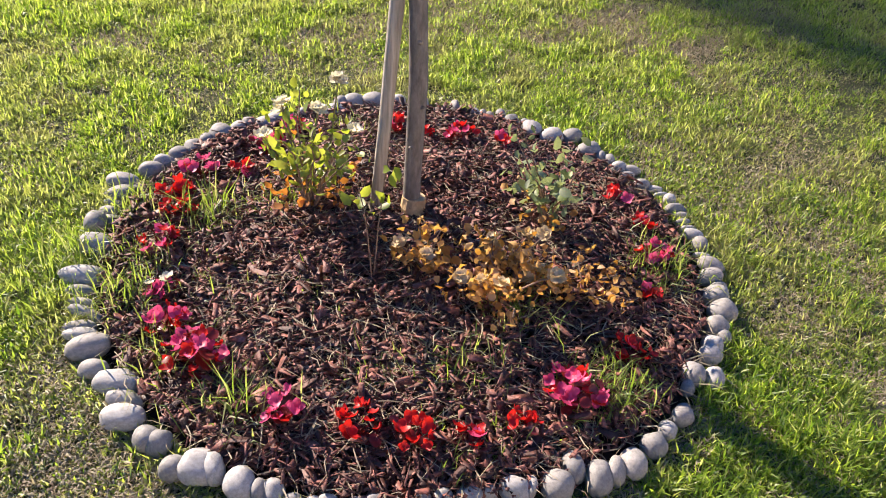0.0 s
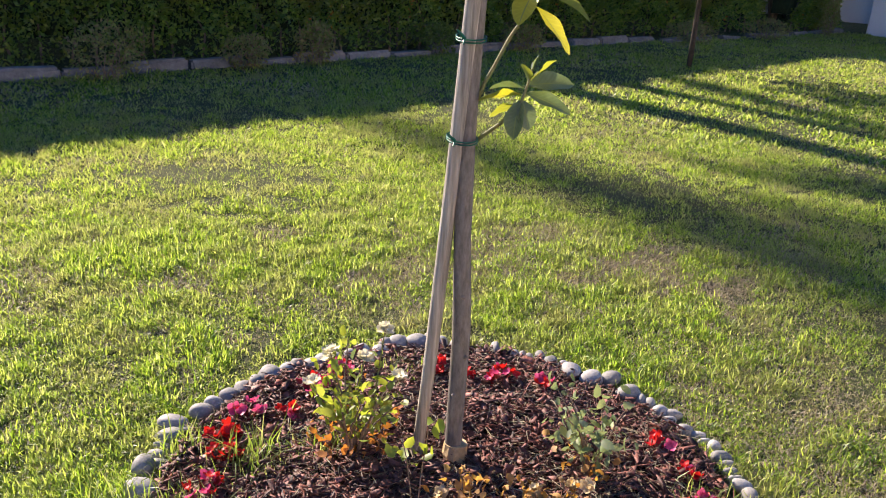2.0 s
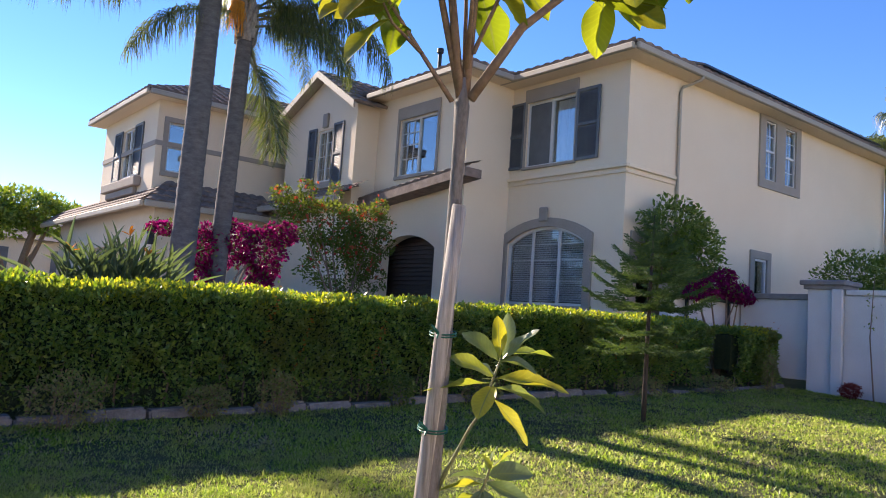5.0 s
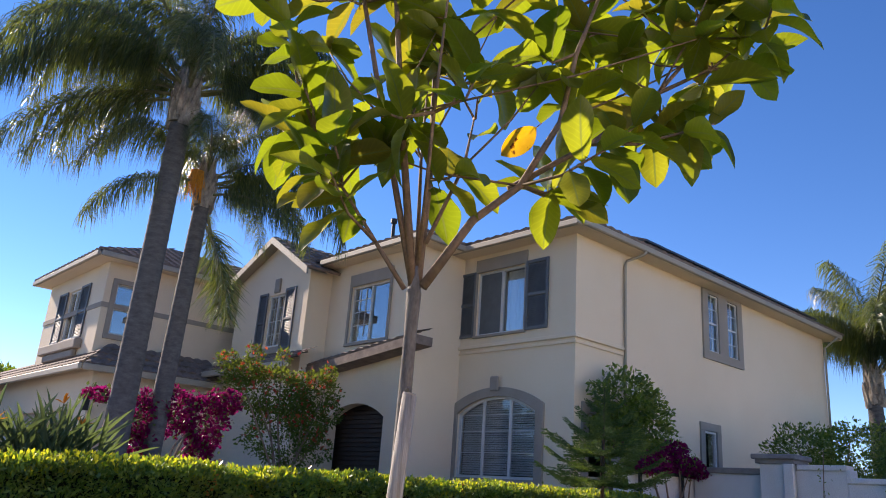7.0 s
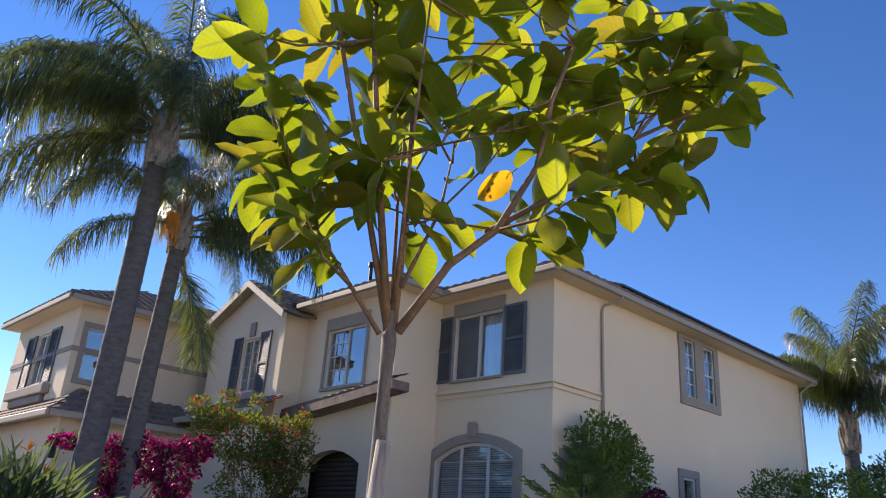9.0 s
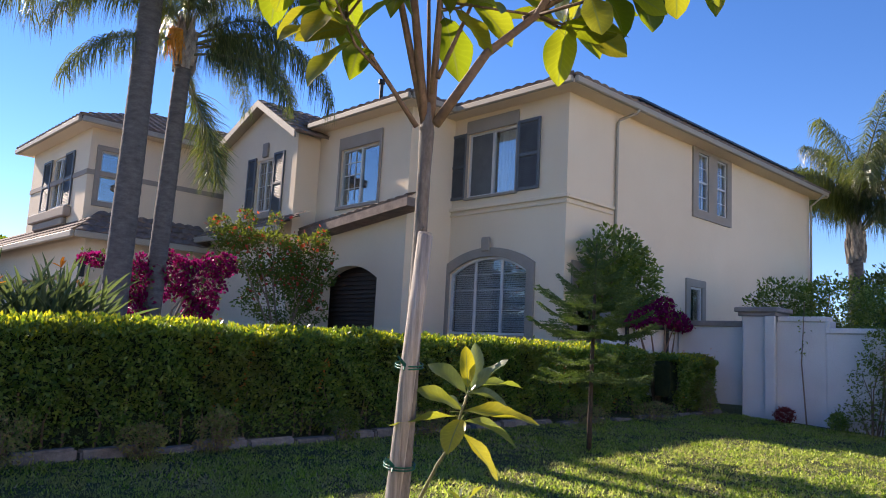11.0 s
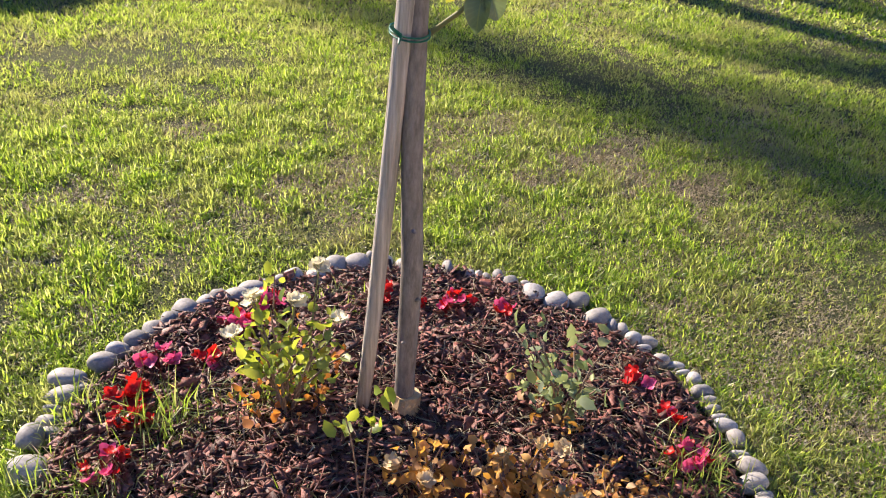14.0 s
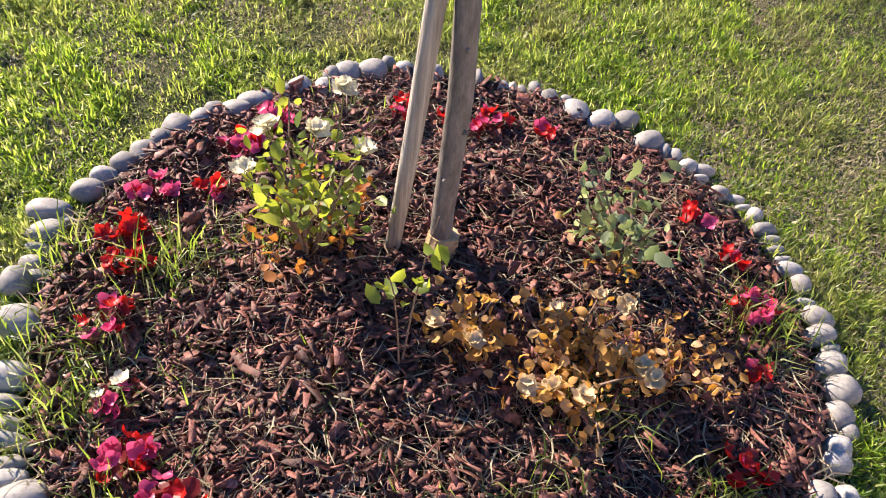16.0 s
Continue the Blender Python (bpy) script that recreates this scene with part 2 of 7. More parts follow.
M_FROND = leafy("palm_leaflet", [(0.03, 0.042, 0.022), (0.045, 0.065, 0.03), (0.075, 0.1, 0.045)], [(0.1, 0.14, 0.02), (0.2, 0.25, 0.03), (0.34, 0.37, 0.05)], 0.33, 0.34, spec=0.5)
M_RACHIS = rough_surface("frond_midrib", (0.1, 0.105, 0.05), (0.22, 0.2, 0.1), 6, 0.6, 0.2, 60)
M_SEED = rough_surface("orange_seed_stalk", (0.5, 0.18, 0.02), (0.7, 0.32, 0.04), 12, 0.7, 0.2, 60)
M_PINE = leafy("pine_needle", [(0.035, 0.075, 0.025), (0.05, 0.1, 0.03), (0.07, 0.125, 0.035)], [(0.12, 0.2, 0.03), (0.18, 0.27, 0.04)], 0.35, 0.55)
M_SHRUB = leafy("shrub_leaf", [(0.05, 0.085, 0.02), (0.08, 0.125, 0.028), (0.13, 0.17, 0.045)], [(0.16, 0.26, 0.015), (0.28, 0.38, 0.03), (0.4, 0.46, 0.05)], 0.4, 0.4, spec=0.45)
M_DARKSHRUB = leafy("dark_shrub_leaf", [(0.04, 0.075, 0.02), (0.065, 0.11, 0.03), (0.1, 0.14, 0.04)], [(0.14, 0.2, 0.02), (0.22, 0.28, 0.04)], 0.2, 0.45)
M_FLOWERSHRUB = leafy("flowering_shrub_leaf", [(0.035, 0.075, 0.014), (0.06, 0.105, 0.02), (0.11, 0.135, 0.03)], [(0.18, 0.24, 0.02), (0.26, 0.3, 0.04)], 0.35, 0.65, spec=0.2)
M_SHOOTSTEM = rough_surface("green_shoot", (0.13, 0.14, 0.05), (0.24, 0.23, 0.1), 30, 0.6, 0.2, 90, dist=0.002)
M_DULLSHRUB = leafy("dull_shrub_leaf", [(0.17, 0.17, 0.065), (0.19, 0.24, 0.075), (0.26, 0.16, 0.09)], [(0.3, 0.28, 0.07), (0.34, 0.4, 0.08), (0.34, 0.2, 0.1)], 0.4, 0.6)
M_BOUG = leafy("magenta_bract", [(0.15, 0.006, 0.06), (0.22, 0.01, 0.095), (0.1, 0.008, 0.04), (0.16, 0.006, 0.06)], [(0.36, 0.01, 0.14), (0.44, 0.018, 0.2), (0.24, 0.012, 0.09), (0.4, 0.012, 0.14)], 0.36, 0.8, spec=0.1)
M_REDBRACT = leafy("red_bract", [(0.4, 0.04, 0.03), (0.45, 0.1, 0.04), (0.35, 0.02, 0.04)], [(0.6, 0.06, 0.04), (0.6, 0.16, 0.05)], 0.45, 0.6)
M_STREL = leafy("strelitzia_leaf", [(0.045, 0.07, 0.045), (0.07, 0.1, 0.065), (0.035, 0.055, 0.035)], [(0.16, 0.24, 0.06), (0.24, 0.32, 0.09)], 0.3, 0.4, spec=0.5)
M_ORANGE = leafy("orange_petal", [(0.6, 0.2, 0.02)], [(0.7, 0.28, 0.02)], 0.4, 0.5)
M_RED = leafy("red_petal", [(0.5, 0.012, 0.01), (0.62, 0.02, 0.015), (0.42, 0.008, 0.012)], [(0.7, 0.015, 0.01), (0.8, 0.03, 0.02)], 0.35, 0.45)
M_PINK = leafy("pink_petal", [(0.62, 0.05, 0.16), (0.7, 0.1, 0.24), (0.55, 0.02, 0.08)], [(0.75, 0.06, 0.2), (0.8, 0.14, 0.3)], 0.35, 0.45)
M_WINE = leafy("wine_leaf", [(0.09, 0.012, 0.014), (0.16, 0.018, 0.02), (0.12, 0.03, 0.014)], [(0.35, 0.02, 0.02), (0.45, 0.04, 0.02)], 0.4, 0.35, spec=0.5)
M_ROSE = leafy("rose_leaf", [(0.1, 0.17, 0.03), (0.17, 0.24, 0.05), (0.24, 0.28, 0.07)], [(0.42, 0.52, 0.04), (0.55, 0.6, 0.07)], 0.45, 0.45)
M_ROSEDARK = leafy("dusty_rose_leaf", [(0.16, 0.21, 0.11), (0.24, 0.3, 0.17), (0.11, 0.18, 0.05), (0.3, 0.34, 0.12)], [(0.3, 0.38, 0.12), (0.36, 0.42, 0.18)], 0.35, 0.5)
M_DEADLEAF = leafy("golden_dead_leaf", [(0.5, 0.25, 0.06), (0.58, 0.34, 0.12), (0.34, 0.15, 0.04), (0.66, 0.46, 0.26), (0.5, 0.24, 0.05), (0.26, 0.11, 0.04)], [(0.75, 0.4, 0.06), (0.8, 0.5, 0.12), (0.6, 0.28, 0.04)], 0.4, 0.7)
M_RUST = leafy("rust_leaf", [(0.42, 0.15, 0.035), (0.5, 0.22, 0.06), (0.36, 0.1, 0.03)], [(0.62, 0.22, 0.03), (0.66, 0.3, 0.05)], 0.4, 0.7)
M_CREAM = leafy("cream_petal", [(0.82, 0.76, 0.55), (0.85, 0.8, 0.64)], [(0.7, 0.66, 0.45)], 0.35, 0.6)
M_COLLAR = rough_surface("tan_paper_bark", (0.45, 0.29, 0.14), (0.7, 0.5, 0.28), 30, 0.8, 0.6, 90, dist=0.004)
M_TAN = leafy("faded_rose", [(0.68, 0.52, 0.28), (0.76, 0.62, 0.4)], [(0.65, 0.48, 0.24)], 0.3, 0.7)
M_LAMP = rough_surface("dark_metal", (0.03, 0.03, 0.03), (0.05, 0.05, 0.05), 10, 0.5, 0.0, 40, metal=0.6)
M_LOUVRE = rough_surface("dark_door_slats", (0.03, 0.02, 0.016), (0.055, 0.036, 0.028), 3, 0.6, 0.1, 50)
M_PANEL = rough_surface("solar_panel_dark", (0.012, 0.013, 0.018), (0.02, 0.021, 0.028), 4, 0.3, 0.0, 40, spec=0.5)


# ---- mesh helpers ----
class Shape:
    """Collects vertices and faces for one mesh."""

    def __init__(self):
        self.v, self.f = [], []

    def add(self, verts, faces):
        k = len(self.v)
        self.v += [tuple(p) for p in verts]
        self.f += [tuple(k + i for i in q) for q in faces]
        return self

    def box(self, x0, x1, y0, y1, z0, z1, c=0.0, tf=None):
        if c <= 0:
            p = [(x, y, z) for x in (x0, x1) for y in (y0, y1) for z in (z0, z1)]
            f = [(0, 1, 3, 2), (4, 6, 7, 5), (0, 4, 5, 1), (2, 3, 7, 6), (0, 2, 6, 4), (1, 5, 7, 3)]
        else:
            bm = bmesh.new()
            bmesh.ops.create_cube(bm, size=1)
            for q in bm.verts:
                q.co = ((x0 + x1) / 2 + q.co.x * (x1 - x0), (y0 + y1) / 2 + q.co.y * (y1 - y0), (z0 + z1) / 2 + q.co.z * (z1 - z0))
            bmesh.ops.bevel(bm, geom=bm.edges[:], offset=c, segments=1, affect="EDGES")
            bm.verts.index_update()
            p = [q.co.copy() for q in bm.verts]
            f = [[q.index for q in g.verts] for g in bm.faces]
            bm.free()
        if tf:
            p = [tf(*q) for q in p]
        return self.add(p, f)

    def tube(self, path, radii, n=8, caps=True, wob=0.0, seed=0):
        path = [Vector(p) for p in path]
        k = len(self.v)
        rnd = random.Random(seed)
        side = None
        for i, p in enumerate(path):
            d = (path[min(i + 1, len(path) - 1)] - path[max(i - 1, 0)]).normalized()
            if side is None:
                side = d.orthogonal().normalized()
            side = (side - d * side.dot(d)).normalized()
            up = d.cross(side)
            r = radii[i] if hasattr(radii, "__len__") else radii
            for j in range(n):
                a = 2 * math.pi * j / n
                rr = r * (1 + wob * (rnd.random() - 0.5))
                self.v.append(tuple(p + side * (rr * math.cos(a)) + up * (rr * math.sin(a))))
        for i in range(len(path) - 1):
            for j in range(n):
                a, b = k + i * n + j, k + i * n + (j + 1) % n
                self.f.append((a, b, b + n, a + n))
        if caps:
            self.f.append(tuple(k + j for j in range(n))[::-1])
            self.f.append(tuple(k + (len(path) - 1) * n + j for j in range(n)))
        return self

    def mesh(self, name, smooth=False):
        me = bpy.data.meshes.new(name)
        me.from_pydata(self.v, [], self.f)
        if smooth:
            me.polygons.foreach_set("use_smooth", [True] * len(me.polygons))
        me.update()
        return me


def part(name, shape, material, parent=None, label="", smooth=False, m=None):
    """Links one mesh as a part under parent (or as a top-level thing)."""
    me = shape if isinstance(shape, bpy.types.Mesh) else shape.mesh(name, smooth)
    if not me.materials:
        me.materials.append(material)
    ob = new(name, me)
    if parent:
        ob.parent = parent
    if m is not None:
        ob.matrix_basis = m
    if label:
        tagged(ob, label)
    return ob


def thing(name, label, category, group="", kind="", at=None):
    ob = new(name)
    ob.empty_display_size = 0.1
    if at is not None:
        ob.matrix_basis = at if isinstance(at, Matrix) else Matrix.Translation(at)
    return tagged(ob, label, category, group, kind)


def array_mesh(name, verts, tris, material, smooth=False):
    """A mesh from numpy arrays of vertices (n, 3) and faces (m, k)."""
    me = bpy.data.meshes.new(name)
    nv, (nf, k) = len(verts), tris.shape
    me.vertices.add(nv)
    me.vertices.foreach_set("co", np.ascontiguousarray(verts, dtype=np.float32).ravel())
    me.loops.add(nf * k)
    me.loops.foreach_set("vertex_index", np.ascontiguousarray(tris, dtype=np.int32).ravel())
    me.polygons.add(nf)
    me.polygons.foreach_set("loop_start", np.arange(0, nf * k, k, dtype=np.int32))
    if smooth:
        me.polygons.foreach_set("use_smooth", np.ones(nf, dtype=bool))
    me.update(calc_edges=True)
    me.materials.append(material)
    return me


def leaf_cloud(pos, size, rng, aspect=0.45, normal=None, spread=1.0, fold=0.18):
    """Small folded leaves (two triangles each pair of halves) at pos. Returns vertices and triangles."""
    n = len(pos)
    d = rng.normal(size=(n, 3))
    if normal is not None:
        d = normal + d * spread
    d /= np.linalg.norm(d, axis=1, keepdims=True) + 1e-9
    s = np.cross(d, rng.normal(size=(n, 3)))
    s /= np.linalg.norm(s, axis=1, keepdims=True) + 1e-9
    u = np.cross(d, s)
    ln = size * rng.uniform(0.65, 1.3, (n, 1))
    w = ln * aspect
    mid = pos + d * ln * 0.5 - u * ln * fold
    v = np.stack([pos, mid + s * w * 0.5 + u * ln * fold, pos + d * ln, mid - s * w * 0.5 + u * ln * fold], 1).reshape(-1, 3)
    k = np.arange(n)[:, None] * 4
    return v, np.concatenate([k + np.array([[0, 1, 2]]), k + np.array([[0, 2, 3]])], 1).reshape(-1, 3)


def oval_leaves(pos, size, rng, aspect=0.6, normal=None, spread=1.0, curl=0.35):
    """Rounded leaves with a raised midrib and a bent tip, eight corners each."""
    n = len(pos)
    d = rng.normal(size=(n, 3))
    if normal is not None:
        d = normal + d * spread
    d /= np.linalg.norm(d, axis=1, keepdims=True) + 1e-9
    s = np.cross(d, rng.normal(size=(n, 3)))
    s /= np.linalg.norm(s, axis=1, keepdims=True) + 1e-9
    u = np.cross(s, d)
    ln = size * rng.uniform(0.6, 1.3, (n, 1))
    cv = ln * curl * rng.uniform(-0.4, 1.3, (n, 1))
    def at(f, side):
        w = ln * aspect * 0.5 * side
        return pos + d * ln * f + s * w - u * cv * f * f + u * np.abs(w) * rng.uniform(0.1, 0.6, (n, 1))
    v = np.stack([at(0, 0), at(0.3, 0), at(0.7, 0), at(1.0, 0), at(0.25, 0.85), at(0.68, 0.9), at(0.25, -0.85), at(0.68, -0.9)], 1).reshape(-1, 3)
    t = np.array([(0, 4, 1), (4, 5, 1), (1, 5, 2), (5, 3, 2), (0, 1, 6), (6, 1, 7), (1, 2, 7), (7, 2, 3)])
    return v, (np.arange(n)[:, None, None] * 8 + t[None]).reshape(-1, 3)


def crisp_leaves(pos, size, rng, aspect=0.75):
    """Withered leaves: broad, cupped and twisted, with crumpled edges, fifteen corners each."""
    n = len(pos)
    d = rng.normal(size=(n, 3))
    d /= np.linalg.norm(d, axis=1, keepdims=True) + 1e-9
    s = np.cross(d, rng.normal(size=(n, 3)))
    s /= np.linalg.norm(s, axis=1, keepdims=True) + 1e-9
    u = np.cross(s, d)
    ln = size * rng.uniform(0.6, 1.35, (n, 1))
    bend, cup, twist = rng.uniform(0.4, 2.6, (n, 1)), rng.uniform(0.1, 1.3, (n, 1)), rng.normal(0, 0.7, (n, 1))
    rows = []
    for i in range(5):
        f = i / 4
        a = bend * f
        c = pos + (d * np.sin(a) / np.maximum(bend, 0.2) - u * (1 - np.cos(a)) / np.maximum(bend, 0.2)) * ln
        up = u * np.cos(a) + d * np.sin(a)
        w = ln * aspect * 0.5 * (0.08, 0.85, 1.0, 0.75, 0.04)[i]
        for e in (-1, 0, 1):
            g = twist * f + e * cup
            rows.append(c + (s * np.cos(g) + up * np.sin(g) * e) * w * e * rng.uniform(0.75, 1.15, (n, 1)) + up * ln * rng.uniform(-0.05, 0.05, (n, 1)))
    q = np.array([(i * 3 + e, i * 3 + e + 1, i * 3 + e + 4, i * 3 + e + 3) for i in range(4) for e in (0, 1)])
    return np.stack(rows, 1).reshape(-1, 3), (np.arange(n)[:, None, None] * 15 + q[None]).reshape(-1, 4)


def ground_z(x, y):
    """Height of the sloping lawn; behind the hedge it climbs to the level on which the house stands."""
    cx, cy = np.clip(x, -25, 22), np.clip(y, -25, 8.2)
    z = 0.03 + 0.025 * cx + 0.056 * cy
    s = np.clip((np.asarray(y, float) - 8.5) / 1.6, 0, 1)
    s = s * s * (3 - 2 * s)
    return z + s * (1.9 - z)


# ---- ground ----
def axis_steps(mid, near, fine, reach, grow):
    a, s = [0.0], fine
    while a[-1] < reach:
        a.append(a[-1] + s)
        if a[-1] > near:
            s *= grow
    return sorted({round(mid + q, 4) for q in a} | {round(mid - q, 4) for q in a})


gx, gy = axis_steps(4, 14, 0.25, 900, 1.22), axis_steps(6, 14, 0.25, 900, 1.22)
GX, GY = np.meshgrid(gx, gy)
GZ = ground_z(GX, GY) + 0.012 * np.sin(GX * 2.1 + GY) * np.cos(GY * 1.7 - GX * 0.6)
idx = np.arange(GX.size).reshape(GX.shape)
quads = np.stack([idx[:-1, :-1], idx[:-1, 1:], idx[1:, 1:], idx[1:, :-1]], -1).reshape(-1, 4)
ground = new("ground", array_mesh("ground", np.stack([GX, GY, GZ], -1).reshape(-1, 3), quads, M_SOIL, True))
tagged(ground, "sloping green-brown turf under the thin lawn", "ground", kind="structure")

BED = (1.07, 1.46)


def bed_radius(a):
    """The planting bed's edge is a little wider on the side away from the hedge."""
    return 0.87 + 0.075 * np.cos(a + radians(22))


# ---- house ----
from mathutils.geometry import tessellate_polygon

PAD = 1.85
house = thing("house", "two-storey cream stucco house with taupe trim and brown tile roofs", "house", kind="structure", at=(0, 0, 0))


def on_x(plane):
    """Wall facing -x: (along y, up, outward) to the world."""
    return lambda u, v, n: (plane - n, u, v)


def on_y(plane):
    """Wall facing -y: (along x, up, outward) to the world."""
    return lambda u, v, n: (u, plane - n, v)


def slab(place, outline, holes=(), depth=0.22, out=0.0):
    """A flat piece with holes that go through it."""
    s = Shape()
    loops = [list(outline)] + [list(h) for h in holes]
    flat = [p for lp in loops for p in lp]
    tris = tessellate_polygon([[Vector((a, b, 0)) for a, b in lp] for lp in loops])
    n = len(flat)
    s.add([place(a, b, out) for a, b in flat] + [place(a, b, out - depth) for a, b in flat], [])
    s.f += [tuple(t) for t in tris] + [tuple(n + i for i in reversed(t)) for t in tris]
    k = 0
    for lp in loops:
        m = len(lp)
        for i in range(m):
            a, b = k + i, k + (i + 1) % m
            s.f.append((a, b, b + n, a + n))
        k += m
    return s


def rect(u0, u1, v0, v1):
    return [(u0, v0), (u1, v0), (u1, v1), (u0, v1)]


def arch(u0, u1, v0, spring, top, n=14):
    """A segmental arch outline: straight sides up to spring, crown at top."""
    h, w = top - spring, (u1 - u0) / 2
    r = (w * w + h * h) / (2 * h)
    a = math.asin(min(1, w / r))
    c = (u0 + u1) / 2
    crown = [(c + r * math.sin(a - 2 * a * i / n), top - r + r * math.cos(a - 2 * a * i / n)) for i in range(n + 1)]
    return [(u0, v0), (u1, v0)] + crown


def pbox(s, place, u0, u1, v0, v1, n0, n1, c=0.0):
    return s.box(u0, u1, v0, v1, n0, n1, c, tf=place)


def window(place, u0, u1, v0, v1, panes=2, bars=(0, 0), sash=False, blinds=0.0, slats=0.05, label="white-framed window"):
    """A glazed window in an opening: frame, panes, glazing bars, optional blinds behind."""
    w = thing("window", label, "", at=(0, 0, 0))
    w.parent = house
    s = Shape()
    f = 0.05
    pbox(s, place, u0, u1, v0, v0 + f, -0.12, -0.05), pbox(s, place, u0, u1, v1 - f, v1, -0.12, -0.05)
    pbox(s, place, u0, u0 + f, v0 + f, v1 - f, -0.12, -0.05), pbox(s, place, u1 - f, u1, v0 + f, v1 - f, -0.12, -0.05)
    part("window_frame", s, M_VINYL, w)
    step = (u1 - u0 - 2 * f) / panes
    for i in range(panes):
        a, b = u0 + f + i * step, u0 + f + (i + 1) * step
        if i:
            part("mullion", pbox(Shape(), place, a - 0.03, a + 0.03, v0 + f, v1 - f, -0.118, -0.045), M_VINYL, w)
            a += 0.03
        if i < panes - 1:
            b -= 0.03
        part("pane", pbox(Shape(), place, a, b, v0 + f, v1 - f, -0.094, -0.088), M_GLASS, w).visible_shadow = False
        for j in range(bars[0]):
            q = a + (b - a) * (j + 1) / (bars[0] + 1)
            part("glazing_bar", pbox(Shape(), place, q - 0.009, q + 0.009, v0 + f, v1 - f, -0.087, -0.075), M_VINYL, w)
        for j in range(bars[1]):
            q = v0 + (v1 - v0) * (j + 1) / (bars[1] + 1)
            part("glazing_bar", pbox(Shape(), place, a, b, q - 0.009, q + 0.009, -0.086, -0.074), M_VINYL, w)
        if sash:
            q = (v0 + v1) / 2
            part("sash_rail", pbox(Shape(), place, a, b, q - 0.025, q + 0.025, -0.085, -0.06), M_VINYL, w)
    if blinds > 0:
        s = Shape()
        v = v1 - 0.06
        while v > v1 - (v1 - v0) * blinds + 0.06:
            s.add([place(u0 + 0.06, v, -0.19), place(u1 - 0.06, v, -0.19), place(u1 - 0.06, v - slats * 0.62, -0.165), place(u0 + 0.06, v - slats * 0.62, -0.165)], [(0, 1, 2, 3)])
            v -= slats
        part("blind", s, M_BLIND, w, "white slatted blind")
    return w


def surround(place, u0, u1, v0, v1, g, label="taupe stucco window surround", sill=True, proud=0.05, head=0.0):
    s = Shape()
    pbox(s, place, u0 - g, u1 + g, v1, v1 + g + head, 0.0, proud, 0.008)
    pbox(s, place, u0 - g, u0, v0, v1, 0.0, proud, 0.008), pbox(s, place, u1, u1 + g, v0, v1, 0.0, proud, 0.008)
    if sill:
        pbox(s, place, u0 - g, u1 + g, v0 - g, v0, 0.0, proud + 0.02, 0.008)
    return part("window_trim", s, M_TRIM, house, label)


def shutter(place, u0, u1, v0, v1):
    s = Shape()
    r = 0.07
    pbox(s, place, u0, u0 + r, v0, v1, 0.01, 0.055, 0.006), pbox(s, place, u1 - r, u1, v0, v1, 0.01, 0.055, 0.006)
    for a in (v0, (v0 + v1) / 2 - r / 2, v1 - r):
        pbox(s, place, u0 + r, u1 - r, a, a + r, 0.01, 0.052, 0.004)
    sh = part("shutter", s, M_SHUTTER, house, "dark slate-blue louvred shutter")
    for a, b in ((v0 + r, (v0 + v1) / 2 - r / 2), ((v0 + v1) / 2 + r / 2, v1 - r)):
        s = Shape()
        v = a
        while v + 0.045 < b:
            s.add([place(u0 + r, v, 0.044), place(u1 - r, v, 0.044), place(u1 - r, v + 0.046, 0.016), place(u0 + r, v + 0.046, 0.016)], [(0, 1, 2, 3)])
            v += 0.045
        pbox(s, place, u0 + r, u1 - r, a, b, 0.006, 0.012)
        part("louvres", s, M_SHUTTER, sh)
    return sh


# main block, front and flank
FX, FY = 12.51, 9.82
pf, ps = on_x(FX), on_y(FY)
part("wall", slab(pf, rect(FY, 14.6, PAD - 0.3, 7.5), [rect(11.26, 12.79, 5.42, 6.98), arch(10.80, 13.22, 2.2, 3.62, 3.98)]), M_STUCCO, house)
part("wall", slab(ps, rect(FX + 0.22, 25.3, PAD - 0.3, 7.5), [rect(17.98, 18.52, 5.78, 7.3), rect(18.98, 19.55, 5.78, 7.3), rect(17.62, 18.21, 2.8, 3.74), rect(12.95, 13.7, 2.3, 3.6)]), M_STUCCO, house)
fw = window(pf, 11.26, 12.79, 5.42, 6.98, 2)
part("insect_screen", pbox(Shape(), pf, 12.04, 12.74, 5.46, 6.94, -0.072, -0.066), M_SCREEN, fw, "dark grey insect screen")
# pale folded sheet in place of the trees mirrored in this pane
s = Shape()
for i in range(24):
    a = 11.31 + 0.7 * i / 24
    s.add([pf(a, 5.46, -0.2 - 0.02 * math.sin(i * 1.9)), pf(a + 0.7 / 24, 5.46, -0.2 - 0.02 * math.sin((i + 1) * 1.9)), pf(a + 0.7 / 24, 6.94, -0.2 - 0.02 * math.sin((i + 1) * 1.9)), pf(a, 6.94, -0.2 - 0.02 * math.sin(i * 1.9))], [(0, 1, 2, 3)])
part("curtain", s, M_BLIND, fw, "pale folded sheet behind the glass, standing for reflected trees")
surround(pf, 11.26, 12.79, 5.42, 6.98, 0.06, head=0.26)
shutter(pf, 10.56, 11.22, 5.4, 7.02), shutter(pf, 12.83, 13.56, 5.4, 7.02)
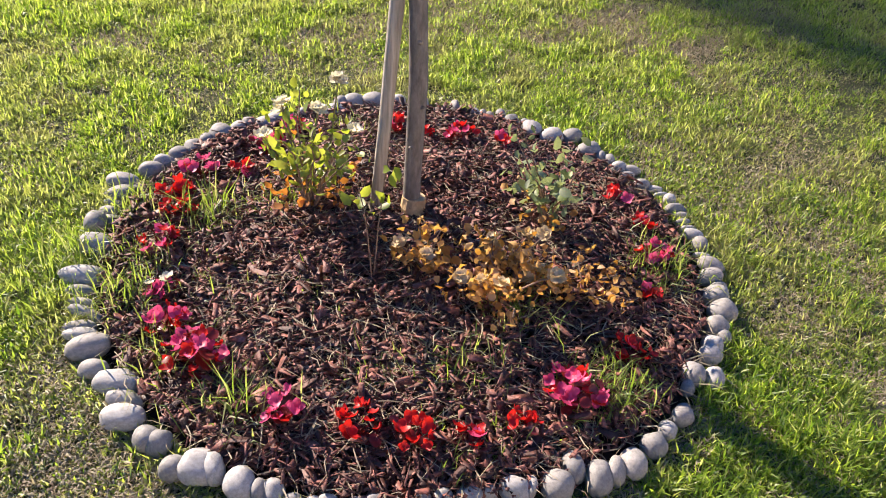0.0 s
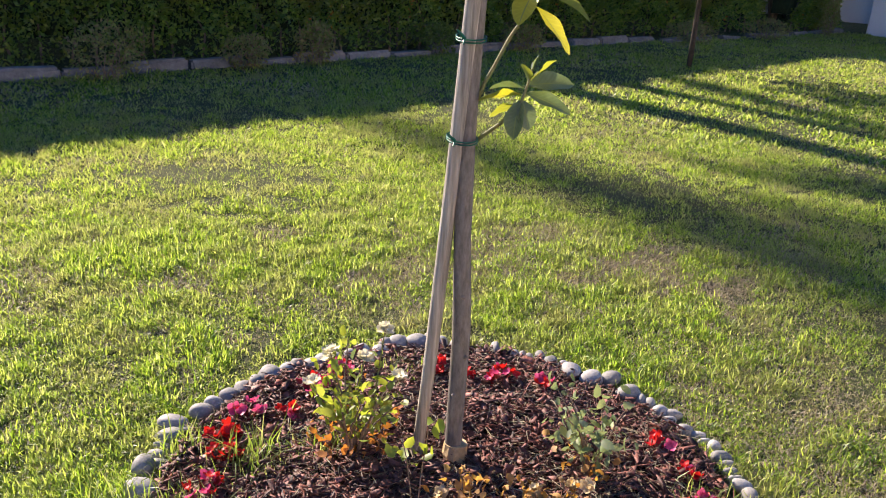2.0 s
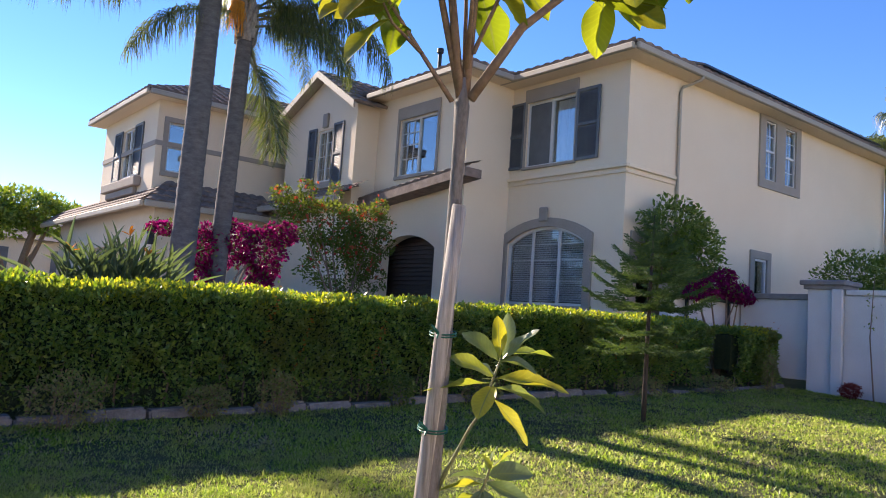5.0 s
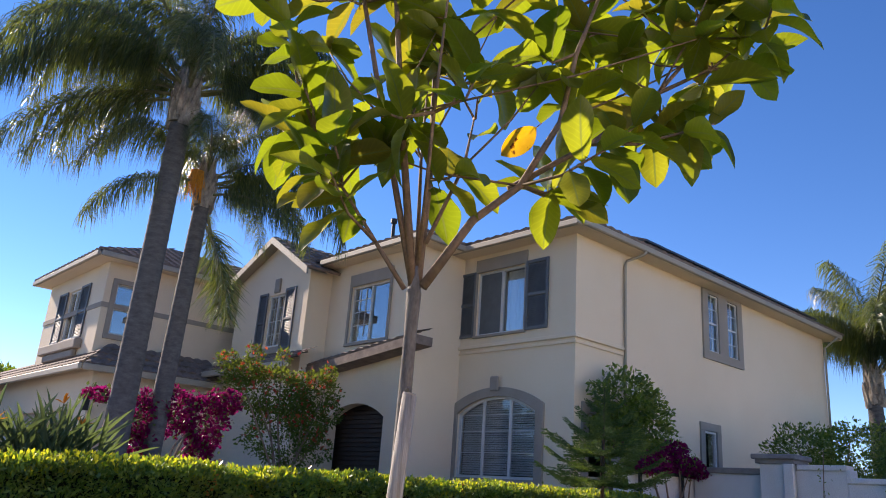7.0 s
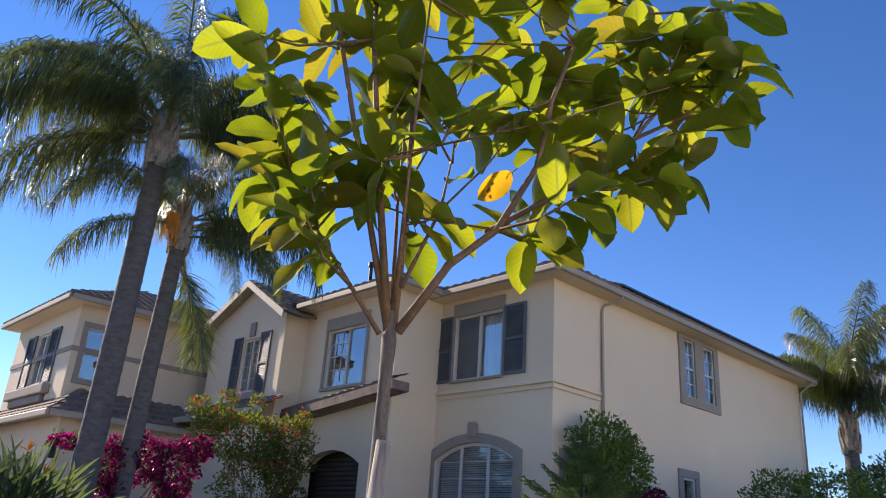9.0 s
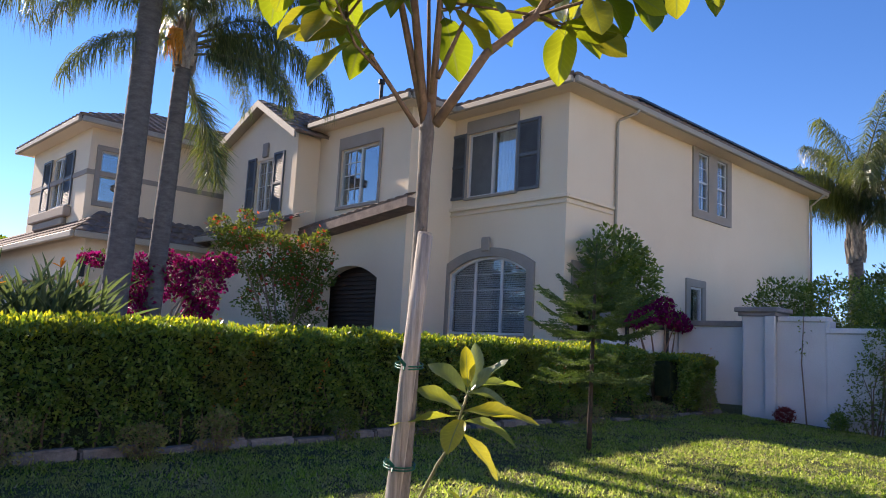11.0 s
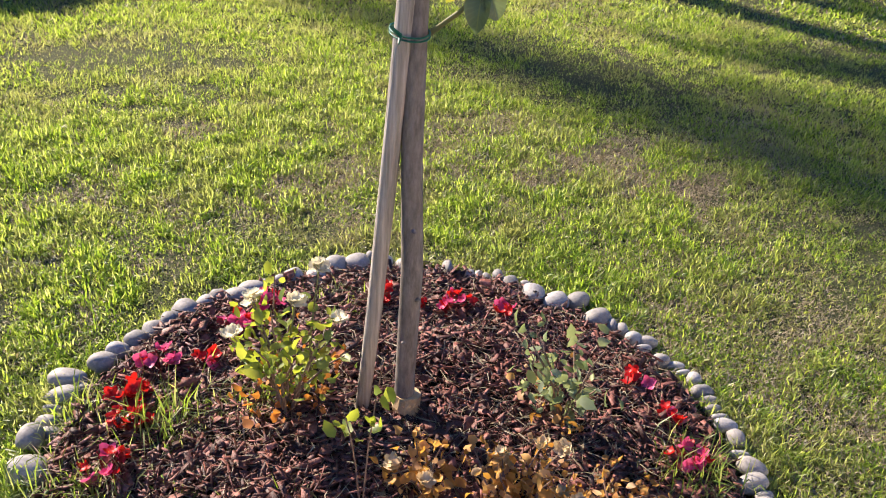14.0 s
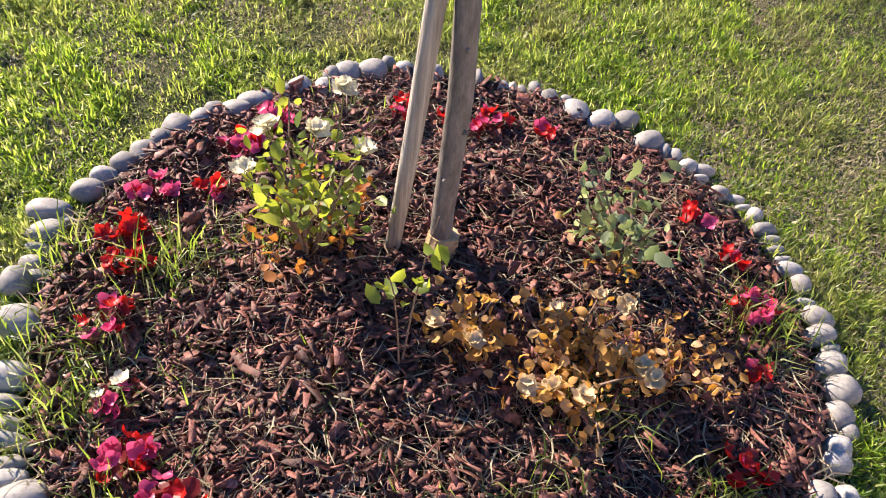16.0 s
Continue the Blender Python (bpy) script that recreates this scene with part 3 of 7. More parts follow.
# tall arched window with three lights
part("window_trim", slab(pf, arch(10.59, 13.44, 2.0, 3.78, 4.18), [arch(10.80, 13.22, 2.2, 3.62, 3.98)], 0.06, 0.062), M_TRIM, house, "taupe arched window surround")
part("keystone", pbox(Shape(), pf, 11.88, 12.15, 4.08, 4.42, 0.064, 0.12, 0.03), M_TRIM, house)
aw = thing("window", "tall arched window with white bars and a lowered blind", "", at=(0, 0, 0))
aw.parent = house
part("window_frame", slab(pf, arch(10.80, 13.22, 2.2, 3.62, 3.98), [arch(10.86, 13.16, 2.26, 3.58, 3.92)], 0.07, -0.05), M_VINYL, aw)
part("pane", slab(pf, arch(10.84, 13.18, 2.24, 3.59, 3.94), [], 0.006, -0.088), M_DULLGLASS, aw).visible_shadow = False
for u in (11.6, 12.42):
    part("mullion", pbox(Shape(), pf, u - 0.035, u + 0.035, 2.26, 3.88, -0.08, -0.045), M_VINYL, aw)
for a, b in ((10.86, 11.565), (11.635, 12.385), (12.455, 13.16)):
    for v in (2.75, 3.22, 3.58):
        part("glazing_bar", pbox(Shape(), pf, a, b, v - 0.007, v + 0.007, -0.084, -0.069), M_VINYL, aw)
s = Shape()
v = 3.93
while v > 2.3:
    half = 1.14 if v < 3.6 else 1.14 * math.sqrt(max(0.0, 1 - ((v - 3.58) / 0.37) ** 2))
    s.add([pf(12.01 - half, v, -0.17), pf(12.01 + half, v, -0.17), pf(12.01 + half, v - 0.043, -0.148), pf(12.01 - half, v - 0.043, -0.148)], [(0, 1, 2, 3)])
    v -= 0.05
part("blind", s, M_BLIND, aw, "white slatted blind")
# flank windows
def ps_flush(u, v, d):
    """The flank's windows sit almost flush with the stucco."""
    return ps(u, v, d + 0.055)


window(ps_flush, 17.96, 18.54, 5.76, 7.32, 1, (1, 3), True, 0.5), window(ps_flush, 18.96, 19.57, 5.76, 7.32, 1, (1, 3), True, 0.5)
part("window_trim", slab(ps, rect(17.71, 19.8, 5.56, 7.5), [rect(17.98, 18.52, 5.78, 7.3), rect(18.98, 19.55, 5.78, 7.3)], 0.05, 0.05), M_TRIM, house, "taupe surround of a window pair")
window(ps_flush, 17.62, 18.21, 2.8, 3.74, 1)
surround(ps, 17.62, 18.21, 2.8, 3.74, 0.2), window(ps, 12.95, 13.7, 2.3, 3.6, 1)
surround(ps, 12.95, 13.7, 2.3, 3.6, 0.22)
# string course
for a, b, d in ((5.12, 5.2, 0.07), (5.0, 5.06, 0.045)):
    part("string_course", pbox(Shape(), pf, FY - d, 14.2, a, b, 0.0, d, 0.012), M_STUCCO, house)
    part("string_course", pbox(Shape(), ps, FX + 0.002, 14.2, a, b, 0.0, d, 0.012), M_STUCCO, house)

# entry block with the upper window
EX = 11.1
pe = on_x(EX)
part("wall", slab(pe, rect(13.3, 17.2, PAD - 0.3, 7.5), [rect(14.42, 16.02, 5.29, 6.78), arch(14.25, 16.55, PAD + 0.02, 3.42, 3.76)], 0.3), M_STUCCO, house)
part("wall", slab(on_y(13.3), rect(EX + 0.3, FX, PAD - 0.3, 7.5)), M_STUCCO, house)
window(pe, 14.42, 16.02, 5.29, 6.78, 2, (0, 0))
for u in (15.5, 15.75):
    part("glazing_bar", pbox(Shape(), pe, u - 0.01, u + 0.01, 5.45, 6.71, -0.085, -0.072), M_VINYL, house)
for v in (5.75, 6.1, 6.42):
    part("glazing_bar", pbox(Shape(), pe, 15.3, 15.95, v - 0.01, v + 0.01, -0.084, -0.071), M_VINYL, house)
surround(pe, 14.42, 16.02, 5.29, 6.78, 0.08, head=0.24)
# recessed entry, closed by dark horizontal slats
s = Shape()
pbox(s, pe, 13.62, 17.0, PAD, 4.1, -0.62, -0.52)
v = PAD + 0.05
while v < 3.9:
    pbox(s, pe, 13.7, 16.95, v, v + 0.075, -0.52, -0.46)
    v += 0.11
part("entry_screen", s, M_LOUVRE, house, "dark slatted entry screen in the arched porch")
s = Shape()
pbox(s, pe, 16.95, 17.1, PAD - 0.2, 4.2, -0.62, -0.3), pbox(s, pe, 13.5, 13.62, PAD - 0.2, 4.2, -0.62, -0.3), pbox(s, pe, 13.5, 17.1, 4.1, 4.2, -0.62, -0.3)
part("porch_reveal", s, M_STUCCO, house)

# gabled bay
BX = 10.4
pb = on_x(BX)
part("wall", slab(pb, [(17.05, PAD), (20.95, PAD), (20.95, 7.42), (18.75, 8.3), (17.05, 7.36)], [rect(18.2, 19.05, 5.32, 6.8)]), M_STUCCO, house)
part("wall", slab(on_y(17.05), rect(BX + 0.22, EX + 0.3, PAD, 7.45)), M_STUCCO, house)
window(pb, 18.2, 19.05, 5.32, 6.8, 2, (1, 3))
shutter(pb, 17.62, 18.15, 5.18, 6.9), shutter(pb, 19.1, 19.55, 5.18, 6.9)
part("window_sill", pbox(Shape(), pb, 18.1, 19.15, 5.1, 5.28, 0, 0.09, 0.012), M_TRIM, house)
part("keystone", pbox(Shape(), pb, 18.5, 18.76, 6.85, 7.25, 0, 0.07, 0.012), M_TRIM, house)

# left wing, upper storey
LX, LY = 6.8, 21.9
pl_f, pl_s = on_x(LX), on_y(LY)
part("wall", slab(pl_f, rect(LY, 27.2, 4.2, 7.6), [rect(23.87, 25.05, 5.42, 6.95)]), M_STUCCO, house)
part("wall", slab(pl_s, rect(LX + 0.22, 11.6, 4.2, 7.6), [rect(7.12, 7.66, 5.4, 6.84)]), M_STUCCO, house)
window(pl_f, 23.87, 25.05, 5.42, 6.95, 2)
shutter(pl_f, 23.06, 23.82, 5.36, 6.97), shutter(pl_f, 25.1, 25.87, 5.36, 6.97)
window(pl_s, 7.12, 7.66, 5.4, 6.84, 1, (0, 0), True)
surround(pl_s, 7.12, 7.66, 5.4, 6.84, 0.14)
s = Shape()
pbox(s, pl_f, 22.9, 26.3, 5.02, 5.3, 0, 0.22, 0.03), pbox(s, pl_f, 23.2, 26.0, 4.8, 5.02, 0, 0.14, 0.03)
part("window_sill", s, M_TRIM, house, "heavy moulded sill")
part("string_course", pbox(Shape(), pl_f, LY - 0.03, 27.2, 6.12, 6.26, 0, 0.03), M_TRIM, house)
part("string_course", pbox(Shape(), pl_s, LX + 0.002, 11.5, 6.12, 6.26, 0, 0.03), M_TRIM, house)
# left wing, lower storey
part("wall", slab(on_x(6.75), rect(21.25, 32.0, 0.6, 4.3), [rect(22.6, 24.4, 0.8, 3.3), rect(25.4, 27.2, 0.8, 3.3)]), M_STUCCO, house)
part("wall", slab(on_y(21.25), rect(6.97, 11.0, 0.6, 4.3), [rect(7.7, 8.6, 2.6, 3.9)]), M_STUCCO, house)
window(on_y(21.25), 7.7, 8.6, 2.6, 3.9, 1, (2, 2))
for u in (22.6, 25.4):
    s = Shape()
    pbox(s, on_x(6.75), u, u + 1.8, 0.8, 3.3, -0.2, -0.14)
    for k in range(4):
        pbox(s, on_x(6.75), u + 0.06, u + 1.74, 0.86 + k * 0.61, 1.4 + k * 0.61, -0.14, -0.11, 0.01)
    part("garage_door", s, M_FASCIA, house, "closed panelled garage door")
part("wall", slab(on_x(BX - 0.1), rect(16.9, 21.2, PAD - 0.4, 4.6)), M_STUCCO, house)
# back walls, and unseen inner walls added in dark grey, so that the rooms stay dark
s = Shape()
s.box(25.1, 25.3, FY + 0.22, 32, PAD - 0.3, 7.5), s.box(11.4, 25.3, 31.9, 32.1, 0.6, 7.5), s.box(7.0, 11.6, 27.0, 27.2, 4.2, 7.5), s.box(11.4, 11.6, 27.2, 31.9, 0.6, 7.5), s.box(LX, LX + 0.2, 27.2, 32, 4.2, 4.6)
part("wall", s, M_STUCCO, house)
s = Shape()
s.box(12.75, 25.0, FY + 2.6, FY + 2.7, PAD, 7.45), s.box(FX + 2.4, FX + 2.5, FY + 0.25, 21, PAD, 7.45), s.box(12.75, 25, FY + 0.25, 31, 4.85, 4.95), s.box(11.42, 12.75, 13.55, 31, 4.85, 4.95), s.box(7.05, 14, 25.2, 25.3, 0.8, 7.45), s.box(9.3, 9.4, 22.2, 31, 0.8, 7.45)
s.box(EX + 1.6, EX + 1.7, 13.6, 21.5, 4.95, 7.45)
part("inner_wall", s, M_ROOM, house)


def tiles(p0, p1, q0, q1, step=0.34, wave=0.3):
    """One roof slope in overlapping courses of rolled tile, from the eave p0-p1 up to q0-q1."""
    p0, p1, q0, q1 = (Vector(p) for p in (p0, p1, q0, q1))
    nrm = (p1 - p0).cross(q0 - p0).normalized()
    if nrm.z < 0:
        nrm = -nrm
    n = max(1, round(((q0 + q1) / 2 - (p0 + p1) / 2).length / step))
    for i in range(n):
        a0, a1 = p0.lerp(q0, i / n), p1.lerp(q1, i / n)
        b0, b1 = p0.lerp(q0, (i + 1.12) / n), p1.lerp(q1, (i + 1.12) / n)
        w = (a1 - a0).length
        m = max(2, round(w / wave * 4))
        s = Shape()
        lo, hi, un = [], [], []
        for j in range(m + 1):
            f = j / m
            h = 0.035 * abs(math.sin(math.pi * w * f / wave))
            lo.append(a0.lerp(a1, f) + nrm * (0.055 + h)), hi.append(b0.lerp(b1, f) + nrm * (0.012 + h)), un.append(a0.lerp(a1, f) + nrm * 0.0)
        s.add(lo + hi + un, [(j, j + 1, m + 2 + j, m + 1 + j) for j in range(m)] + [(2 * m + 2 + j, 2 * m + 3 + j, j + 1, j) for j in range(m)])
        part("tile_course", s, M_TILE, house)


def eave(points, z, depth=0.14, out=0.1):
    """Gutter and fascia along an eave line."""
    for (ax, ay), (bx, by) in zip(points, points[1:]):
        s = Shape()
        s.box(min(ax, bx) - out * (ax == bx), max(ax, bx), min(ay, by) - out * (ay == by), max(ay, by), z - depth, z, 0.02)
        part("gutter", s, M_FASCIA, house)


T = math.tan(radians(21))


def slope(p0, p1, inward, run, cut0=0.0, cut1=0.0, pitch=T):
    """A roof slope from an eave line, rising inward by run metres, its ends cut in for hips."""
    p0, p1, d = Vector(p0), Vector(p1), Vector(inward)
    e = (p1 - p0).normalized()
    up = d * run + Vector((0, 0, run * pitch))
    tiles(p0, p1, p0 + up + e * cut0, p1 + up - e * cut1)


# main hip roof with soffit
# the first slab runs back as an added lid that keeps sun out
part("soffit", Shape().box(12.1, 25.75, 9.4, 32.0, 7.42, 7.5), M_STUCCO, house)
eave([(12.1, 9.4), (12.1, 14.0)], 7.56), eave([(12.1, 9.4), (25.6, 9.4)], 7.56)
slope((12.05, 9.35, 7.56), (25.8, 9.35, 7.56), (0, 1, 0), 5.5, 5.5, 5.5)
slope((12.05, 20.35, 7.56), (12.05, 9.35, 7.56), (1, 0, 0), 5.5, 5.5, 5.5)
part("soffit", Shape().box(10.7, 13.0, 12.9, 17.2, 7.425, 7.505), M_STUCCO, house)
eave([(10.7, 12.9), (10.7, 17.0)], 7.57), eave([(10.7, 12.9), (12.1, 12.9)], 7.57)
slope((10.65, 18.5, 7.57), (10.65, 12.85, 7.57), (1, 0, 0), 2.4, 0, 2.4)
slope((10.65, 12.85, 7.57), (14.0, 12.85, 7.57), (0, 1, 0), 2.4, 2.4, 0)
# gable of the bay
for a, b, za, zb in ((16.7, 18.75, 7.2, 8.42), (21.2, 18.75, 7.36, 8.42)):
    tiles((BX - 0.35, a, za), (BX + 3.5, a, za), (BX - 0.35, b, zb), (BX + 3.5, b, zb))
    s = Shape()
    d = 0.17
    s.add([(BX - 0.36, a, za - d), (BX - 0.3, a, za - d), (BX - 0.3, a, za + 0.03), (BX - 0.36, a, za + 0.03), (BX - 0.36, b, zb - d), (BX - 0.3, b, zb - d), (BX - 0.3, b, zb + 0.03), (BX - 0.36, b, zb + 0.03)],
          [(0, 1, 2, 3), (4, 7, 6, 5), (0, 4, 5, 1), (1, 5, 6, 2), (2, 6, 7, 3), (3, 7, 4, 0)])
    s.add([(BX - 0.3, a, za - 0.04), (BX + 0.3, a, za - 0.04), (BX + 0.3, b, zb - 0.04), (BX - 0.3, b, zb - 0.04)], [(0, 1, 2, 3)])
    part("barge_board", s, M_FASCIA, house)
# left wing roof
part("soffit", Shape().box(6.38, 12.0, 21.48, 27.6, 7.44, 7.51), M_STUCCO, house)
eave([(6.38, 21.48), (6.38, 27.6)], 7.58, 0.15), eave([(6.38, 21.48), (11.0, 21.48)], 7.58, 0.15)
TL = math.tan(radians(24))
slope((6.33, 27.6, 7.58), (6.33, 21.43, 7.58), (1, 0, 0), 3.2, 3.2, 3.2, TL)
slope((6.33, 21.43, 7.58), (12.5, 21.43, 7.58), (0, 1, 0), 3.2, 3.2, 0, TL)
# low roofs over garage, porch and bay
slope((6.3, 33.0, 4.36), (6.3, 20.8, 4.36), (1, 0, 0), 0.72, 0, 0.72, math.tan(radians(38)))
slope((6.3, 20.8, 4.36), (10.2, 20.8, 4.36), (0, 1, 0), 1.12, 0.9, 0, math.tan(radians(34)))
eave([(6.3, 20.8), (6.3, 33.0)], 4.38, 0.17), eave([(6.3, 20.8), (10.2, 20.8)], 4.38, 0.17)
slope((9.75, 21.2, 4.66), (9.75, 16.5, 4.66), (1, 0, 0), 0.8, 0, 0, math.tan(radians(30)))
eave([(9.75, 16.5), (9.75, 21.2)], 4.68, 0.16)
tiles((10.65, 17.1, 4.68), (10.65, 12.75, 5.12), (11.1, 17.1, 4.94), (11.1, 12.75, 5.3))
s = Shape()
s.add([(x, y, z + d) for d in (-0.2, 0.0) for x, y, z in ((10.6, 17.1, 4.68), (10.6, 12.72, 5.12), (11.1, 12.72, 5.12), (11.1, 17.1, 4.68))], [(0, 1, 5, 4), (1, 2, 6, 5), (2, 3, 7, 6), (3, 0, 4, 7), (0, 3, 2, 1)])
part("porch_roof_edge", s, M_TILE, house, "brown tile edge of the sloping porch roof")
# downpipes
s = Shape()
s.tube([(14.42, 9.32, 7.42), (14.4, 9.36, 7.34), (14.27, 9.74, 7.22), (14.25, 9.77, 7.1), (14.25, 9.77, 1.8)], 0.034, 8)
part("downpipe", s, M_FASCIA, house, smooth=True)
part("downpipe", Shape().tube([(25.2, 9.3, 7.42), (25.18, 9.72, 7.1), (25.18, 9.76, 1.8)], 0.036, 8), M_FASCIA, house, smooth=True)
# solar panels along the flank roof
for i in range(9):
    x = 14.6 + i * 1.05
    s = Shape()
    y0, z0 = 9.42, 7.56 + 0.07 * T + 0.16
    s.add([(a, y0 + r, z0 + r * T + h) for h in (0, 0.05) for a, r in ((x, 0), (x + 1.0, 0), (x + 1.0, 1.6), (x, 1.6))], [(0, 3, 2, 1), (4, 5, 6, 7), (0, 1, 5, 4), (1, 2, 6, 5), (2, 3, 7, 6), (3, 0, 4, 7)])
    part("solar_panel", s, M_PANEL, house, "dark roof panel")
s = Shape().tube([(11.6, 15.2, 7.8), (11.6, 15.2, 8.55)], 0.05, 10)
s.tube([(11.6, 15.2, 8.55), (11.6, 15.2, 8.66)], [0.09, 0.09], 10)
part("vent_pipe", s, M_LAMP, house)
s = Shape()
s.box(6.58, 6.75, 20.98, 21.2, 3.5, 3.6, 0.01), s.box(6.6, 6.74, 21.02, 21.16, 3.22, 3.5, 0.01)
part("wall_lamp", s, M_LAMP, house, "small dark wall lantern")

# ---- garden wall at the lawn's edge ----
gw = thing("garden_wall", "white stucco garden wall stepping down along the lawn", "wall", kind="structure", at=(0, 0, 0))
part("wall_panel", Shape().box(15.32, 15.56, 5.7, 6.65, 0.4, 2.72, 0.015), M_WALL, gw)
part("wall_panel", Shape().box(15.32, 15.56, -14, 5.7, 0.1, 2.5, 0.015), M_WALL, gw)
part("coping", Shape().box(15.27, 15.61, 5.68, 6.6, 2.72, 2.82, 0.012), M_WALL, gw)
part("coping", Shape().box(15.27, 15.61, 5.62, 5.7, 2.5, 2.74, 0.012), M_WALL, gw)
part("coping", Shape().box(15.27, 15.61, -14, 5.62, 2.5, 2.6, 0.012), M_WALL, gw)
pier = part("pier", Shape().box(15.2, 15.75, 6.65, 7.3, 0.4, 2.82, 0.015), M_WALL, gw)
s = Shape()
s.box(15.14, 15.81, 6.59, 7.36, 2.82, 2.9, 0.01), s.box(15.08, 15.87, 6.53, 7.42, 2.9, 3.0, 0.02)
part("pier_cap", s, M_CAP, gw, "grey moulded pier cap")
part("pilaster", Shape().box(15.12, 15.2, 6.6, 6.8, 0.4, 2.82, 0.01), M_WALL, gw)
gw2 = thing("side_wall", "grey shaded stucco wall running to the house", "wall", kind="structure", at=(0, 0, 0))
part("wall_panel", Shape().box(12.9, 16.6, 8.95, 9.15, 1.0, 2.62, 0.01), M_WALL, gw2)
part("coping", Shape().box(12.9, 16.6, 8.9, 9.2, 2.62, 2.74, 0.012), M_CAP, gw2)
part("wall_panel", Shape().box(15.5, 15.7, 7.3, 8.9, 1.0, 2.62, 0.01), M_WALL, gw2)
part("coping", Shape().box(15.45, 15.75, 7.3, 8.9, 2.62, 2.74, 0.012), M_CAP, gw2)

# ---- hedge ----
HF = 8.08                              # its front face
hrng = np.random.default_rng(5)


def hedge_top(x):
    return 1.80 + 0.013 * x + 0.02 * np.sin(x * 2.3) + 0.015 * np.sin(x * 5.1 + 1)


def noise_row(x):
    return 0.62 + 0.25 * np.sin(x * 2.7 + 1) + 0.2 * np.sin(x * 7.1)


def build_hedge(x0, x1, front, back, drop, n, label):
    h = thing("hedge", label, "hedge", at=(0, 0, 0))
    nx = int((x1 - x0) / 0.15)
    prof = [(0.06, 0.0), (0.0, 0.35), (0.0, 0.8), (0.06, 1.0), (0.5, 1.03), (0.94, 1.0), (1.0, 0.8), (1.0, 0.3), (0.94, 0.0)]
    vs, fs = [], []
    for i in range(nx + 1):
        x = x0 + (x1 - x0) * i / nx
        b = float(ground_z(x, front)) + 0.3 + 0.12 * noise.noise((x * 1.7, 0, 3))
        t = float(hedge_top(x)) - drop - 0.07
        for k, (d, v) in enumerate(prof):
            vs.append((x + 0.05 * noise.noise((x * 3, d * 4, v * 9)), front + 0.27 + (back - front - 0.4) * d + 0.05 * noise.noise((x * 2.2, d * 5, v * 3)), b + (t - b) * v))
    m = len(prof)
    for i in range(nx):
        for k in range(m):
            a, c = i * m + k, i * m + (k + 1) % m
            fs.append((a, c, c + m, a + m))
    fs += [tuple(range(m)), tuple(nx * m + k for k in reversed(range(m)))]
    # solid filler coloured near-black green, standing for shade between the leaves
    part("hedge_core", Shape().add(vs, fs), M_HEDGECORE, h, "solid core coloured dark for the hedge's inner shade")
    # leaves on the front, the top and a little inside
    nf, ntp = int(n * 0.6), int(n * 0.4)
    xs = hrng.uniform(x0, x1, nf)
    zb = ground_z(xs, front) + 0.06
    fz = hrng.uniform(0, 1, nf) ** 0.95
    zs = zb + (hedge_top(xs) - drop - zb) * fz
    keep = (fz > 0.16 + 0.08 * np.sin(xs * 5.3) + 0.06 * np.sin(xs * 11.7)) | (hrng.uniform(0, 1, nf) < 0.4)
    lump = 0.035 * np.sin(xs * 3.1 + zs * 4) + 0.04 * np.sin(xs * 7.3 - zs * 5) + 0.035 * np.sin(xs * 13 + zs * 11)
    ys = front + 0.04 + lump + np.abs(hrng.normal(0, 0.09, nf))
    p1, n1 = np.stack([xs, ys, zs], 1)[keep], np.tile([0.0, -1.0, 0.35], (keep.sum(), 1))
    xs = hrng.uniform(x0, x1, ntp)
    d = hrng.uniform(0, 1, ntp)
    zt = hedge_top(xs) - drop - 0.1 * (np.abs(d - 0.5) * 2) ** 4 + hrng.normal(0, 0.03, ntp) + 0.03 * np.sin(xs * 6 + d * 9)
    p2, n2 = np.stack([xs, front + (back - front) * d, zt], 1), np.tile([0.0, -0.1, 1.0], (ntp, 1))
    v, f = leaf_cloud(np.concatenate([p1, p2]), 0.064, hrng, 0.5, np.concatenate([n1, n2]), 0.75)
    tagged(part("hedge_foliage", array_mesh("hedge_foliage", v, f, M_HEDGE), M_HEDGE, h), kind="stuff")
    # new shoots standing out of the top, their yellow-green lightened to paint its sunlit strip
    k = n // 9
    xs = hrng.uniform(x0, x1, k)
    d = hrng.uniform(0, 1, k) ** 1.3
    keep = noise_row(xs) > hrng.uniform(0, 1, k) * 0.9
    xs, d = xs[keep], d[keep]
    p = np.stack([xs, front + 0.02 + (back - front) * d, hedge_top(xs) - drop + hrng.uniform(-0.07, 0.09, len(xs)) - 0.05 * (d < 0.1)], 1)
    v, f = leaf_cloud(p, 0.055, hrng, 0.5, np.tile([0.0, -0.2, 1.0], (len(xs), 1)), 0.6)
    tagged(part("new_growth", array_mesh("new_growth", v, f, M_SUNNEWLEAF), M_SUNNEWLEAF, h, "new leaves on top, coloured bright yellow-green for the sunlit strip"), kind="stuff")
    # withered brown spots on the front
    k = int((x1 - x0) * 26)
    cx = x0 + (x1 - x0) * hrng.uniform(0, 1, 9)[hrng.integers(0, 9, k)] + hrng.normal(0, 0.07, k)
    cz = ground_z(cx, front) + 0.35 + 0.9 * ((cx * 3.7) % 1.0) + hrng.normal(0, 0.06, k)
    v, f = leaf_cloud(np.stack([cx, front + 0.05 + hrng.uniform(-0.02, 0.06, k), cz], 1), 0.05, hrng, 0.5, np.tile([0.0, -1.0, 0.2], (k, 1)), 0.8)
    tagged(part("withered_leaves", array_mesh("withered_leaves", v, f, M_RUST), M_RUST, h, "withered rust-brown leaves"), kind="stuff")
